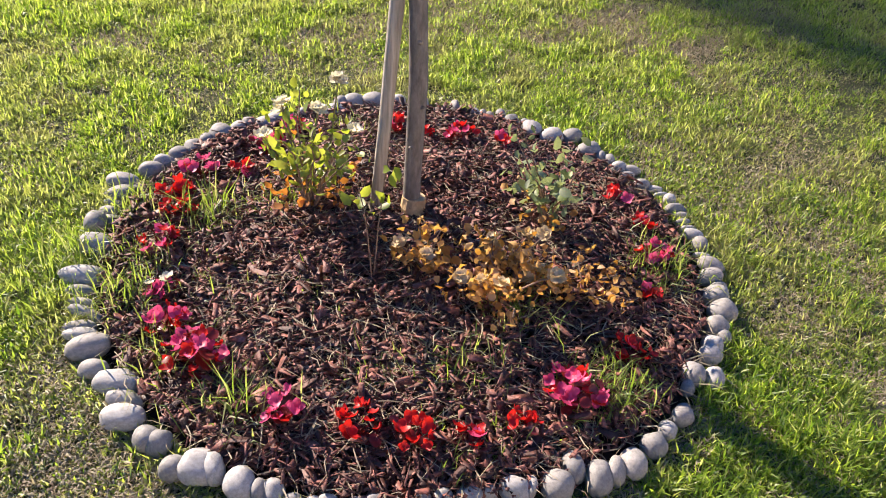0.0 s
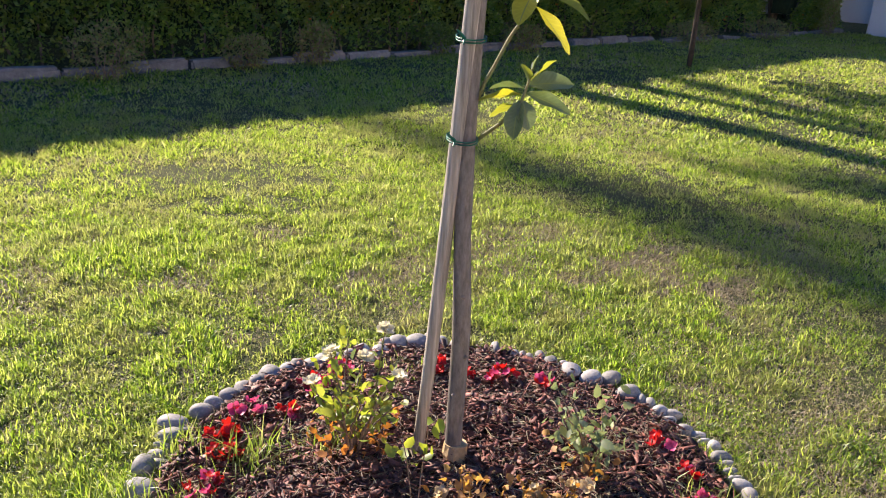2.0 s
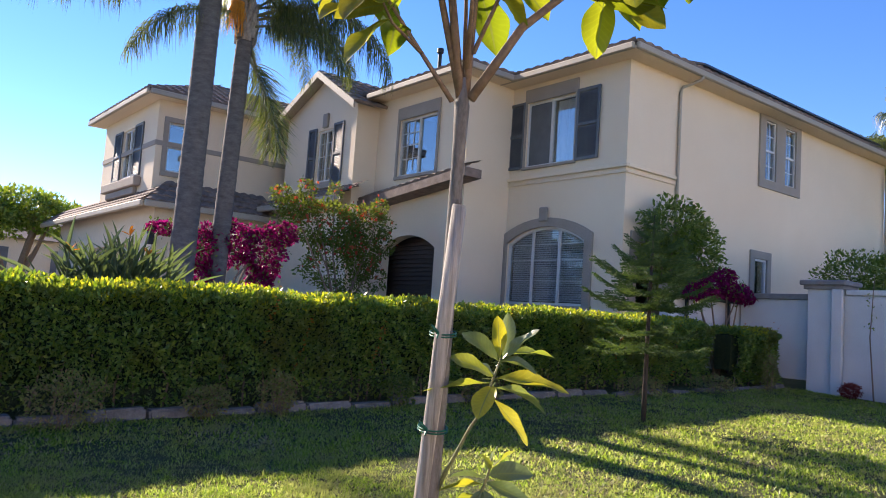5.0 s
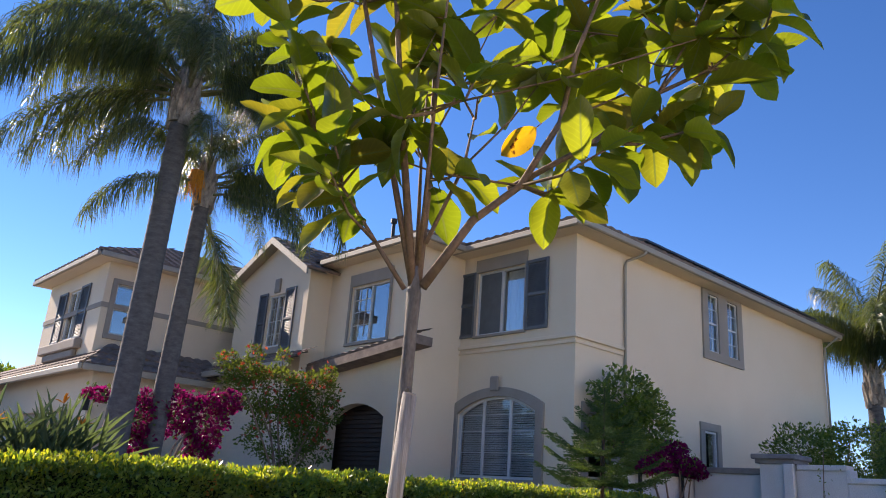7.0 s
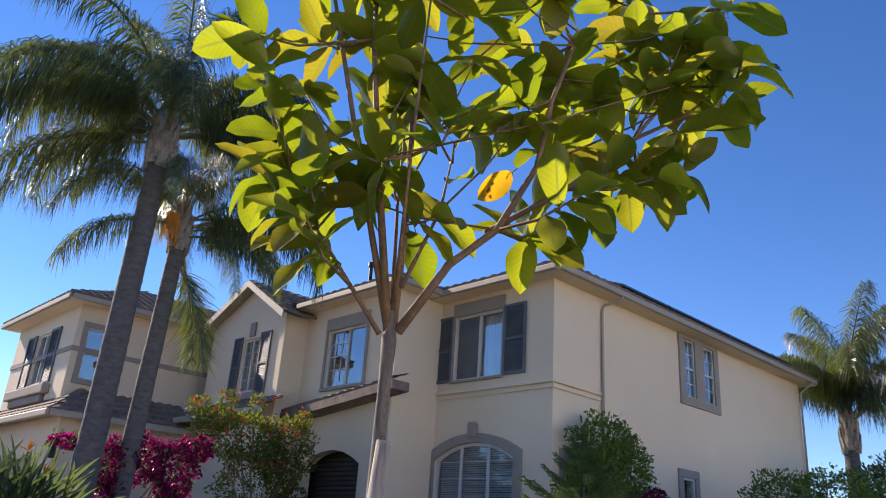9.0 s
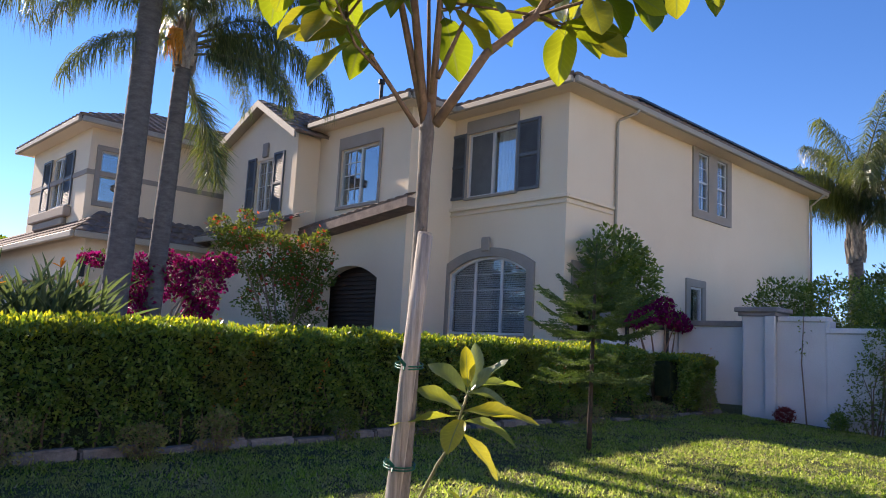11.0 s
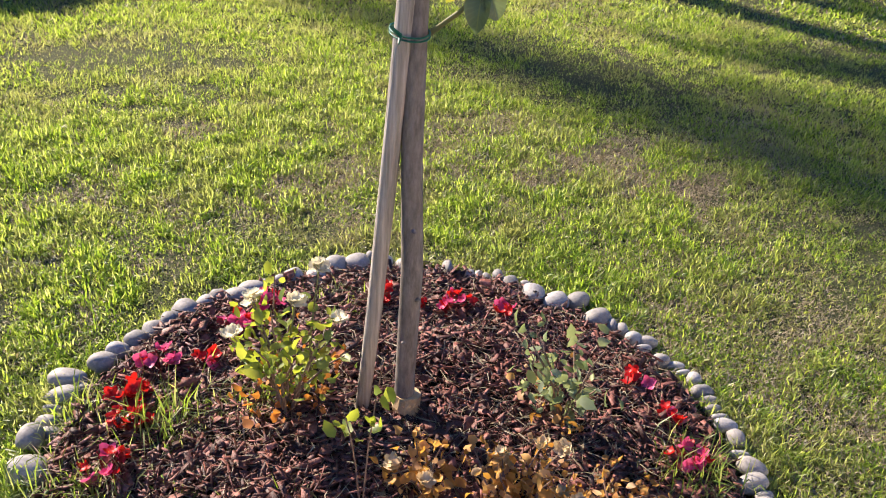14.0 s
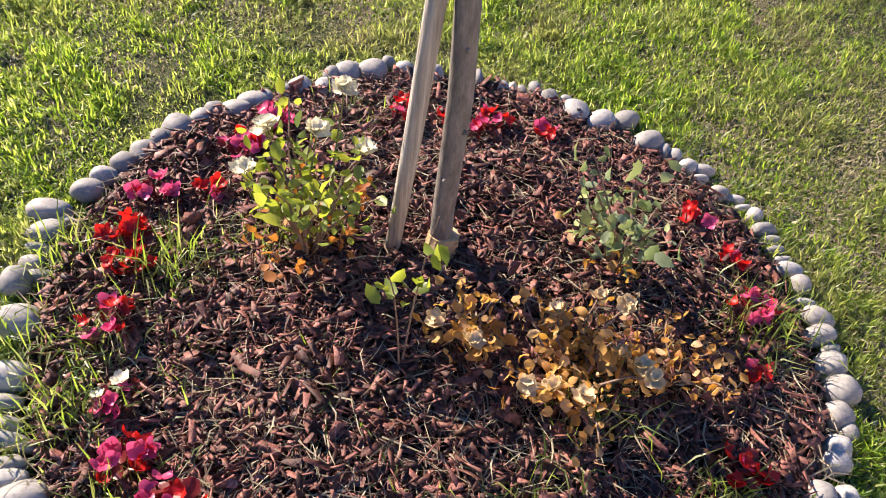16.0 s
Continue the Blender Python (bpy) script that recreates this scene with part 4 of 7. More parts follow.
    # stems at its foot
    x = x0 + 0.1
    while x < x1:
        g = float(ground_z(x, front + 0.3))
        part("stem", Shape().tube([(x, front + 0.25, g - 0.05), (x + hrng.uniform(-0.08, 0.08), front + 0.22, g + 0.3), (x + hrng.uniform(-0.15, 0.15), front + 0.2, g + 0.6)], [0.016, 0.012, 0.008], 5), M_TWIG, h)
        x += hrng.uniform(0.1, 0.3)
    return h


build_hedge(-4.0, 13.2, HF, 8.85, 0.0, 104000, "clipped dense green hedge with sunlit yellow-green top")
build_hedge(13.65, 15.1, 7.75, 8.5, 0.12, 12000, "short darker clipped hedge beside the garden wall")

# ---- low edging in front of the hedge ----
edging = thing("lawn_edging", "row of worn concrete edging blocks along the hedge", "edging", kind="structure", at=(0, 0, 0))
blocks = []
rr = random.Random(3)
for k in range(4):
    bm = bmesh.new()
    bmesh.ops.create_cube(bm, size=1)
    for q in bm.verts:
        q.co = (q.co.x * 0.58, q.co.y * 0.17, q.co.z * 0.3)
    bmesh.ops.bevel(bm, geom=bm.edges[:], offset=0.025, segments=2, affect="EDGES")
    for q in bm.verts:
        q.co += Vector(noise.noise_vector(q.co * 6 + Vector((k * 9, 0, 0)))) * 0.012
    me = bpy.data.meshes.new("edging_block")
    bm.to_mesh(me)
    bm.free()
    me.materials.append(M_KERB)
    blocks.append(me)
x = -4.0
while x < 9.4:
    part("edging_block", blocks[rr.randrange(4)], M_KERB, edging, m=pose(x + 0.3, 7.92 + rr.uniform(-0.02, 0.02), float(ground_z(x, 7.92)) - 0.05 + rr.uniform(-0.045, 0.015), rr.uniform(-3, 3), rr.uniform(-2, 2) - 1.4, rr.uniform(-2.5, 2.5)))
    x += 0.6
while x < 15.0:
    part("edging_block", blocks[rr.randrange(4)], M_KERB, edging, m=pose(x + 0.3, 7.82 - 0.04 * (x - 9) + rr.uniform(-0.04, 0.04), float(ground_z(x, 7.9)) - 0.07 + rr.uniform(-0.03, 0.01), rr.uniform(-6, 6), rr.uniform(-4, 4), rr.uniform(-8, 8)) @ Matrix.Diagonal((0.85, 0.9, 0.9, 1)))
    x += rr.uniform(0.55, 0.75)

# ---- sunlit concrete round the house, and unseen plain walls added behind lawn and driveway to shape its light ----
def sheet(name, label, category, x0, x1, y0, y1, lift, mat_):
    gx, gy = np.meshgrid(np.linspace(x0, x1, 25), np.linspace(y0, y1, 25), indexing="ij")
    i = (np.arange(24)[:, None] * 25 + np.arange(24)[None, :]).reshape(-1, 1)
    v = np.stack([gx, gy, ground_z(gx, gy) + lift], -1).reshape(-1, 3)
    ob = new(name, array_mesh(name, v, i + np.array([[0, 25, 26, 1]]), mat_, True))
    return tagged(ob, label, category, kind="structure")


sheet("driveway", "worn concrete driveway before the garage and entry", "driveway", -14.0, 6.6, 9.6, 34.0, 0.03, M_PAVING)
sheet("pavement", "worn concrete walk before the front door", "pavement", 6.6, 10.3, 10.6, 20.6, 0.034, M_PAVING)
# unseen lane, added pale so that it reflects sun towards the flank wall
sheet("road", "unseen pale concrete sheet behind the lawn, added for bounce light", "road", -30.0, 15.2, -9.8, -5.6, 0.03, M_PALEPAVING)
# unseen wall, added so its sunlit face brightens flank and hedge
closing = thing("bounce_wall_south", "unseen plain cream wall behind the lawn, added for bounce light", "wall", kind="structure", at=(0, 0, 0))
part("wall_panel", Shape().box(-30.0, 34.0, -10.3, -10.0, -2.0, 4.0), M_STUCCO, closing)
# unseen wall, added to hold low sky light off the house front
closing = thing("sky_block_wall_west", "unseen plain taupe wall past the driveway, added to block sky light", "wall", kind="structure", at=(0, 0, 0))
part("wall_panel", Shape().box(-14.4, -14.1, -10.0, 46.0, -2.0, 4.6), M_TRIM, closing)


# ---- planting bed ----
bed = thing("planting_bed", "round raised bed of dark reddish bark mulch", "garden bed", kind="structure", at=(0, 0, 0))


def bed_z(x, y):
    r = np.hypot(np.asarray(x) - BED[0], np.asarray(y) - BED[1])
    return ground_z(x, y) + 0.012 + 0.03 * np.clip(1 - r / 0.9, 0, 1) + 0.01 * np.sin(np.asarray(x) * 9) * np.cos(np.asarray(y) * 8)


NR, NA = 26, 96
vs, fs = [], []
for i in range(NR + 1):
    for j in range(NA):
        a = 2 * math.pi * j / NA
        r = float(bed_radius(a)) * i / NR
        x, y = BED[0] + r * math.cos(a), BED[1] + r * math.sin(a)
        vs.append((x, y, float(bed_z(x, y)) + 0.012 * noise.noise((x * 14, y * 14, 0)) - (0.03 if i == NR else 0)))
for i in range(NR):
    for j in range(NA):
        fs.append((i * NA + j, (i + 1) * NA + j, (i + 1) * NA + (j + 1) % NA, i * NA + (j + 1) % NA))
part("bed_soil", Shape().add(vs, fs), M_BEDSOIL, bed, "dark soil between the bark chips", smooth=True)

brng = np.random.default_rng(11)


def in_bed(n, rng, edge=0.97):
    a = rng.uniform(0, 2 * np.pi, n)
    r = bed_radius(a) * edge * np.sqrt(rng.uniform(0, 1, n))
    return BED[0] + r * np.cos(a), BED[1] + r * np.sin(a)


def chip_boxes(n, rng, lo, hi):
    """Split flakes of bark: skewed, tapered boxes lying in all directions."""
    x, y = in_bed(n, rng)
    ln = rng.uniform(lo, hi, n) * rng.choice([0.55, 0.8, 1.0, 1.4], n)
    flake = rng.uniform(0, 1, n) < 0.6
    w, h = ln * np.where(flake, rng.uniform(0.25, 0.6, n), rng.uniform(0.07, 0.2, n)), rng.uniform(0.0008, 0.0024, n)
    yaw, tilt, roll = rng.uniform(0, 2 * np.pi, n), rng.normal(0, 0.3, n), rng.normal(0, 0.55, n)
    point = rng.uniform(0.1, 0.9, n)
    d = np.stack([np.cos(yaw) * np.cos(tilt), np.sin(yaw) * np.cos(tilt), np.sin(tilt)], 1)
    s = np.stack([-np.sin(yaw), np.cos(yaw), np.zeros(n)], 1)
    u = np.cross(d, s)
    s2 = s * np.cos(roll)[:, None] + u * np.sin(roll)[:, None]
    u = np.cross(d, s2)
    c = np.stack([x, y, bed_z(x, y) + 0.008 + np.abs(rng.normal(0, 0.016, n))], 1)
    out = []
    for sx in (-1, 1):
        for sy in (-1, 1):
            for sz in (-1, 1):
                k = rng.uniform(0.55, 1.1, (n, 3))
                out.append(c + d * (sx * ln / 2)[:, None] * k[:, :1] + s2 * (sy * w / 2 * (point if sx > 0 else 1.0))[:, None] * k[:, 1:2] + u * (sz * h / 2)[:, None] * (0.6 + 0.5 * k[:, 2:]))
    v = np.stack(out, 1).reshape(-1, 3)
    q = np.array([(0, 1, 3, 2), (4, 6, 7, 5), (0, 4, 5, 1), (2, 3, 7, 6), (0, 2, 6, 4), (1, 5, 7, 3)])
    return v, (np.arange(n)[:, None, None] * 8 + q[None]).reshape(-1, 4)


v, f = chip_boxes(33000, brng, 0.011, 0.048)
tagged(part("bark_litter", array_mesh("bark_litter", v, f, M_MULCH), M_MULCH, bed, "small shredded bark chips"), kind="stuff")
# dry stems and strands lying on the mulch
n = 6400
x, y = in_bed(n, brng)
x[:4200], y[:4200] = x[:600].repeat(7) + brng.normal(0, 0.035, 4200), y[:600].repeat(7) + brng.normal(0, 0.035, 4200)
yaw, ln = brng.uniform(0, 2 * np.pi, n), brng.uniform(0.03, 0.13, n)
bend = brng.normal(0, 0.5, n)
z = bed_z(x, y) + brng.uniform(0.008, 0.028, n)
p0 = np.stack([x, y, z], 1)
p1 = p0 + np.stack([np.cos(yaw) * ln / 2, np.sin(yaw) * ln / 2, brng.uniform(0, 0.016, n)], 1)
p2 = p1 + np.stack([np.cos(yaw + bend) * ln / 2, np.sin(yaw + bend) * ln / 2, brng.normal(-0.004, 0.006, n)], 1)
sd3 = np.stack([-np.sin(yaw), np.cos(yaw), np.full(n, 0.4)], 1) * brng.uniform(0.0007, 0.0017, (n, 1))
v = np.stack([p0 - sd3, p0 + sd3, p1 - sd3, p1 + sd3, p2], 1).reshape(-1, 3)
k = np.arange(n)[:, None] * 5
f = np.concatenate([k + np.array([[0, 1, 3]]), k + np.array([[0, 3, 2]]), k + np.array([[2, 3, 4]])], 1).reshape(-1, 3)
tagged(part("straw_litter", array_mesh("straw_litter", v, f, M_STRAW), M_STRAW, bed, "dry straw-coloured strands on the mulch"), kind="stuff")

# stones, each a thing of its own
def stone_mesh(seed):
    bm = bmesh.new()
    bmesh.ops.create_icosphere(bm, subdivisions=3, radius=0.5)
    o = Vector((seed * 7.3, seed * 3.1, 0))
    for q in bm.verts:
        d = q.co.normalized()
        p = 2.25
        r = (abs(d.x) ** p + abs(d.y) ** p + abs(d.z) ** p) ** (-1 / p)
        q.co = d * 0.5 * r * (1 + 0.13 * noise.noise(d * 1.3 + o) + 0.025 * noise.noise(d * 4 + o))
    me = bpy.data.meshes.new("border_stone")
    bm.to_mesh(me)
    bm.free()
    me.polygons.foreach_set("use_smooth", [True] * len(me.polygons))
    me.materials.append(M_STONE)
    return me


STONE_SHAPES = [stone_mesh(i) for i in range(12)]
# river stones round the bed: degrees round its centre, centimetres from it, millimetres wide and high as they lie
STONES_EAST = [(1, 95, 34, 44), (4, 94, 91, 66), (10, 97, 80, 57), (13, 91, 86, 66), (18, 90, 76, 76), (21, 94, 40, 32), (24, 92, 56, 48), (27, 93, 40, 51), (29, 90, 32, 45), (31, 90, 29, 45), (33, 89, 48, 48), (38, 90, 35, 64), (47, 89, 80, 64), (52, 91, 56, 48), (55, 94, 40, 40), (58, 89, 87, 72), (61, 90, 32, 48), (63, 88, 76, 71), (66, 87, 47, 70), (68, 82, 74, 65), (73, 84, 69, 64), (76, 84, 46, 46)]
STONES_NORTH = [(80, 83, 42, 48), (83, 83, 90, 60), (87, 82, 97, 59), (90, 85, 52, 52), (93, 84, 59, 52), (98, 84, 80, 73), (102, 84, 51, 51), (106, 83, 68, 60), (110, 84, 64, 54), (114, 85, 67, 49), (118, 85, 76, 58), (124, 89, 98, 55), (125, 84, 47, 27), (128, 86, 93, 53), (131, 85, 65, 26), (134, 85, 62, 36), (136, 82, 64, 26), (138, 86, 64, 64), (145, 82, 96, 80), (154, 83, 122, 57), (158, 83, 76, 35), (161, 83, 86, 28)]
STONES_WEST = [(164, 82, 92, 31), (167, 84, 84, 30), (169, 84, 83, 33), (173, 83, 106, 62), (178, 84, 72, 46), (183, 81, 110, 59), (187, 82, 89, 41), (190, 85, 101, 57), (196, 85, 66, 59), (198, 84, 65, 59), (203, 87, 64, 57), (206, 84, 95, 95), (208, 83, 53, 82), (213, 84, 74, 80), (216, 84, 37, 55), (218, 83, 49, 55), (221, 84, 48, 36), (224, 84, 36, 36), (226, 83, 48, 36), (230, 83, 48, 36), (233, 82, 60, 36), (236, 83, 41, 36)]
STONES_SOUTHWEST = [(240, 82, 36, 42), (243, 82, 46, 42), (247, 83, 67, 49), (250, 83, 43, 43), (254, 84, 80, 59), (256, 85, 31, 56), (260, 87, 81, 75), (264, 85, 57, 83), (266, 90, 64, 83), (269, 91, 45, 71), (272, 92, 66, 85), (277, 92, 67, 61), (281, 92, 48, 48), (285, 93, 63, 49), (287, 92, 43, 21), (291, 91, 36, 44), (294, 91, 67, 67), (295, 96, 48, 63), (300, 94, 68, 56), (302, 94, 63, 63), (305, 97, 45, 45), (307, 95, 71, 64)]
STONES_SOUTH = [(311, 97, 79, 66), (315, 96, 78, 56), (318, 98, 54, 24), (320, 96, 79, 48), (323, 98, 84, 50), (326, 97, 56, 21), (329, 98, 43, 50), (332, 98, 65, 36), (334, 98, 55, 22), (336, 98, 51, 22), (338, 99, 52, 22), (340, 99, 71, 36), (343, 100, 42, 38), (345, 99, 48, 18), (347, 99, 53, 23), (349, 96, 53, 42), (353, 95, 53, 27), (354, 99, 62, 34), (356, 96, 54, 43), (359, 96, 39, 43)]
srnd = random.Random(8)
for ang, dist, wide, high in STONES_EAST + STONES_NORTH + STONES_WEST + STONES_SOUTHWEST + STONES_SOUTH:
    a = radians(ang)
    x, y = BED[0] + dist / 100 * math.cos(a), BED[1] + dist / 100 * math.sin(a)
    deep = min(high * 1.15, 105) / 1000
    tall = min(0.68 * deep + 0.014, 0.068)
    w = wide / 1000 * 1.04
    if 190 < ang < 310:
        w, deep = w * 0.9, deep * 0.86
    ob = new("border_stone", STONE_SHAPES[srnd.randrange(12)])
    ob.matrix_basis = pose(x, y, float(ground_z(x, y)) + tall * 0.3 + 0.004, srnd.uniform(-24, 18), srnd.uniform(-20, 20), -38 + srnd.uniform(-20, 20)) @ Matrix.Diagonal((w, deep, tall, 1))
    size = "large" if wide > 82 else ("small" if wide < 46 else "medium")
    tagged(ob, "%s smooth grey river stone edging the flower bed" % size, "stone", "stones round the bed")

# ---- young magnolia, stake and ties ----
TX, TY = 1.235, 1.555
tree = thing("young_magnolia_tree", "slender young magnolia with grey trunk and large green leaves", "tree", at=(0, 0, 0))
trunk_path = [(TX - 0.002, TY + 0.004, 0.12), (TX - 0.005, TY + 0.006, 0.3), (TX, TY + 0.004, 0.62), (TX - 0.01, TY + 0.012, 0.92), (TX - 0.012, TY + 0.012, 1.25), (TX - 0.004, TY + 0.004, 1.6), (TX - 0.004, TY, 1.95), (TX - 0.002, TY, 2.2), (TX, TY, 2.32), (TX, TY, 2.4)]
s = Shape().tube(trunk_path, [0.029, 0.0255, 0.0265, 0.0235, 0.0225, 0.02, 0.0188, 0.0182, 0.021, 0.006], 14, wob=0.12, seed=2)
part("trunk", s, M_BARK, tree, "grey-brown trunk", smooth=True)
for z, a in ((0.42, 3.4), (0.55, 4.6), (0.74, 3.9), (0.95, 2.2), (1.7, 4.4), (2.05, 4.2)):
    s = Shape().tube([(TX + 0.018 * math.cos(a), TY + 0.018 * math.sin(a), z), (TX + 0.031 * math.cos(a), TY + 0.031 * math.sin(a), z + 0.006)], [0.0075, 0.004], 8)
    part("bark_knot", s, M_BARK, tree, smooth=True)
s = Shape().tube([(TX, TY, 0.16), (TX, TY, 0.21), (TX, TY, 0.245)], [0.037, 0.036, 0.034], 12, wob=0.3, seed=4)
part("root_collar", s, M_COLLAR, tree, "tan dry collar at the trunk's foot")

BRANCHES = {
    "lowleft": [(1.21, 1.57, 2.33), (1.14, 1.63, 2.46), (1.05, 1.70, 2.62), (1.00, 1.80, 2.80)],
    "left": [(1.23, 1.56, 2.34), (1.13, 1.64, 2.85), (1.02, 1.74, 3.46), (0.97, 1.80, 3.75)],
    "middle": [(1.23, 1.56, 2.34), (1.15, 1.58, 2.85), (1.10, 1.60, 3.25), (1.09, 1.62, 3.85)],
    "upper": [(1.24, 1.55, 2.34), (1.27, 1.57, 2.68), (1.28, 1.60, 3.07), (1.30, 1.58, 3.9)],
    "right": [(1.25, 1.54, 2.34), (1.35, 1.46, 2.55), (1.45, 1.37, 2.67), (1.54, 1.30, 2.89), (1.56, 1.26, 3.12), (1.62, 1.22, 3.34)],
    "farright": [(1.43, 1.40, 2.66), (1.62, 1.25, 2.83), (1.79, 1.12, 3.03), (1.91, 1.02, 3.24), (2.04, 0.92, 3.58)],
    "spur": [(1.79, 1.12, 3.03), (1.93, 1.01, 3.14), (2.02, 0.93, 3.26)],
    "inner": [(1.25, 1.54, 2.47), (1.34, 1.50, 2.73), (1.37, 1.50, 2.9)],
    "back": [(1.24, 1.56, 2.4), (1.32, 1.68, 2.8), (1.42, 1.8, 3.2)],
    "front": [(1.23, 1.54, 2.42), (1.14, 1.42, 2.8), (1.08, 1.32, 3.25)],
}
branch_obs = []
for key, pts in BRANCHES.items():
    n = len(pts)
    r0 = {"right": 0.0145, "left": 0.0105, "middle": 0.0125, "upper": 0.0115, "lowleft": 0.0075, "farright": 0.0095}.get(key, 0.007)
    branch_obs.append(part("branch", Shape().tube(pts, [r0 * (1 - 0.62 * i / (n - 1)) for i in range(n)], 8, wob=0.08, seed=n), M_TWIG, tree, smooth=True))


def leaf_mesh(ln, wd, cup, curl, wave=0.0):
    """A magnolia leaf: pointed oval, folded a little at the midrib, its tip bent down; it grows along +y."""
    s, rows = Shape(), 9
    for i in range(rows + 1):
        f = i / rows
        w = wd * 0.5 * (math.sin(math.pi * f ** 1.1) ** 0.6) if 0 < i < rows else 0.0015
        y, z = ln * (f - 0.12 * curl * f * f), -ln * curl * 0.55 * f * f
        for k in (-1, -0.5, 0, 0.5, 1):
            s.v.append((w * k, y, z + cup * w * k * k + wave * w * math.sin(f * 9 + k * 2) * abs(k)))
    for i in range(rows):
        for k in range(4):
            a = i * 5 + k
            s.f.append((a, a + 1, a + 6, a + 5))
    t = len(s.v)
    s.v += [(-0.0016, -0.025, 0), (0.0016, -0.025, 0), (0.0016, 0.004, -0.001), (-0.0016, 0.004, -0.001)]
    s.f.append((t, t + 1, t + 2, t + 3))
    me = s.mesh("leaf", True)
    leaf_uv(me)
    return me


def leaf_uv(me):
    """Across the blade from 0 to 1, along it from 0 to 1, leaf by leaf (54 corners each)."""
    lay = me.uv_layers.new(name="UVMap")
    vi = np.zeros(len(me.loops), dtype=np.int32)
    me.loops.foreach_get("vertex_index", vi)
    k = vi % 54
    uv = np.stack([np.where(k < 50, (k % 5) / 4.0, 0.5), np.where(k < 50, (k // 5) / 9.0, 0.0)], 1)
    lay.data.foreach_set("uv", uv.astype(np.float32).ravel())


def with_mat(me, m):
    me = me.copy()
    me.materials.append(m)
    return me


LEAF_FORMS = [(0.155, 0.082, 0.3, 0.25, 0.15), (0.17, 0.078, 0.45, 0.45, 0.1), (0.14, 0.075, 0.2, 0.1, 0.2), (0.16, 0.07, 0.6, 0.7, 0.12), (0.185, 0.088, 0.35, 0.35, 0.18)]
MAG = [with_mat(leaf_mesh(*q), M_MAG) for q in LEAF_FORMS]
MAGY = with_mat(leaf_mesh(*LEAF_FORMS[0]), M_MAGY)
SHOOT = [with_mat(leaf_mesh(0.15, 0.05, q[2] + 0.1, q[3] * 0.7 + 0.1, q[4] * 1.5), M_SHOOT) for q in LEAF_FORMS]
lrnd = random.Random(21)


def set_leaf(meshes, base, direction, parent, roll=None, scale=1.0):
    d = Vector(direction).normalized()
    q = d.to_track_quat("Y", "Z")
    m = Matrix.Translation(base) @ q.to_matrix().to_4x4() @ Matrix.Rotation(radians(lrnd.uniform(-45, 45) if roll is None else roll), 4, "Y") @ Matrix.Scale(scale, 4)
    return part("leaf", meshes[lrnd.randrange(len(meshes))] if isinstance(meshes, list) else meshes, M_MAG, parent, m=m)


YELLOW = Vector((1.375, 1.25, 2.79))
YELLOW_MID = YELLOW + Vector((-0.45, 0.36, -0.6)).normalized() * 0.07


def crowds_yellow(p, d):
    """Whether a leaf at p along d would stand before or behind the yellow leaf."""
    mid = Vector(p) + Vector(d).normalized() * 0.08 - YELLOW_MID
    for way in (sd, Vector((-0.68, -0.62, -0.4)).normalized()):
        along = mid.dot(way)
        if -0.02 < along < 0.8 and (mid - way * along).length < 0.115:
            return True
    return False


# leaf whorls at the twig ends
WHORLS_A = [(0.80, 1.90, 3.28), (0.89, 1.83, 3.11), (0.97, 1.76, 2.88), (1.03, 1.73, 2.72), (1.11, 1.65, 2.80), (1.10, 1.66, 3.34), (1.23, 1.56, 3.38), (1.33, 1.47, 2.94), (1.39, 1.43, 3.40), (1.47, 1.37, 3.12), (1.51, 1.34, 3.42), (1.63, 1.24, 3.33), (1.62, 1.25, 3.06)]
WHORLS_B = [(1.57, 1.29, 2.76), (1.76, 1.14, 3.06), (1.88, 1.05, 3.40), (2.02, 0.93, 3.27), (2.07, 0.90, 3.60), (1.72, 1.17, 2.88), (1.88, 1.05, 3.04), (0.96, 1.77, 3.33), (1.12, 1.64, 3.08), (1.20, 1.58, 2.86), (0.84, 1.86, 3.74), (1.09, 1.63, 3.92), (1.30, 1.55, 3.95), (1.55, 1.3, 3.75), (1.78, 1.13, 3.72), (1.42, 1.82, 3.25), (1.08, 1.30, 3.3), (2.0, 1.02, 3.35), (2.06, 0.9, 3.23), (1.98, 1.1, 3.14), (1.9, 0.98, 2.94), (1.72, 1.04, 3.28)]
WHORLS_LOW = [(1.0, 1.81, 2.7), (1.0, 1.67, 2.6), (0.9, 1.88, 2.88), (0.86, 1.72, 2.95), (1.62, 1.32, 2.75), (1.58, 1.18, 2.74), (1.14, 1.76, 2.84), (1.4, 1.55, 2.72), (1.88, 1.11, 2.96), (1.37, 1.5, 2.93)]
heart = Vector((1.3, 1.5, 2.75))
spots = [Vector(p) for seq in BRANCHES.values() for p in seq[1:]]
lrnd.seed(33)
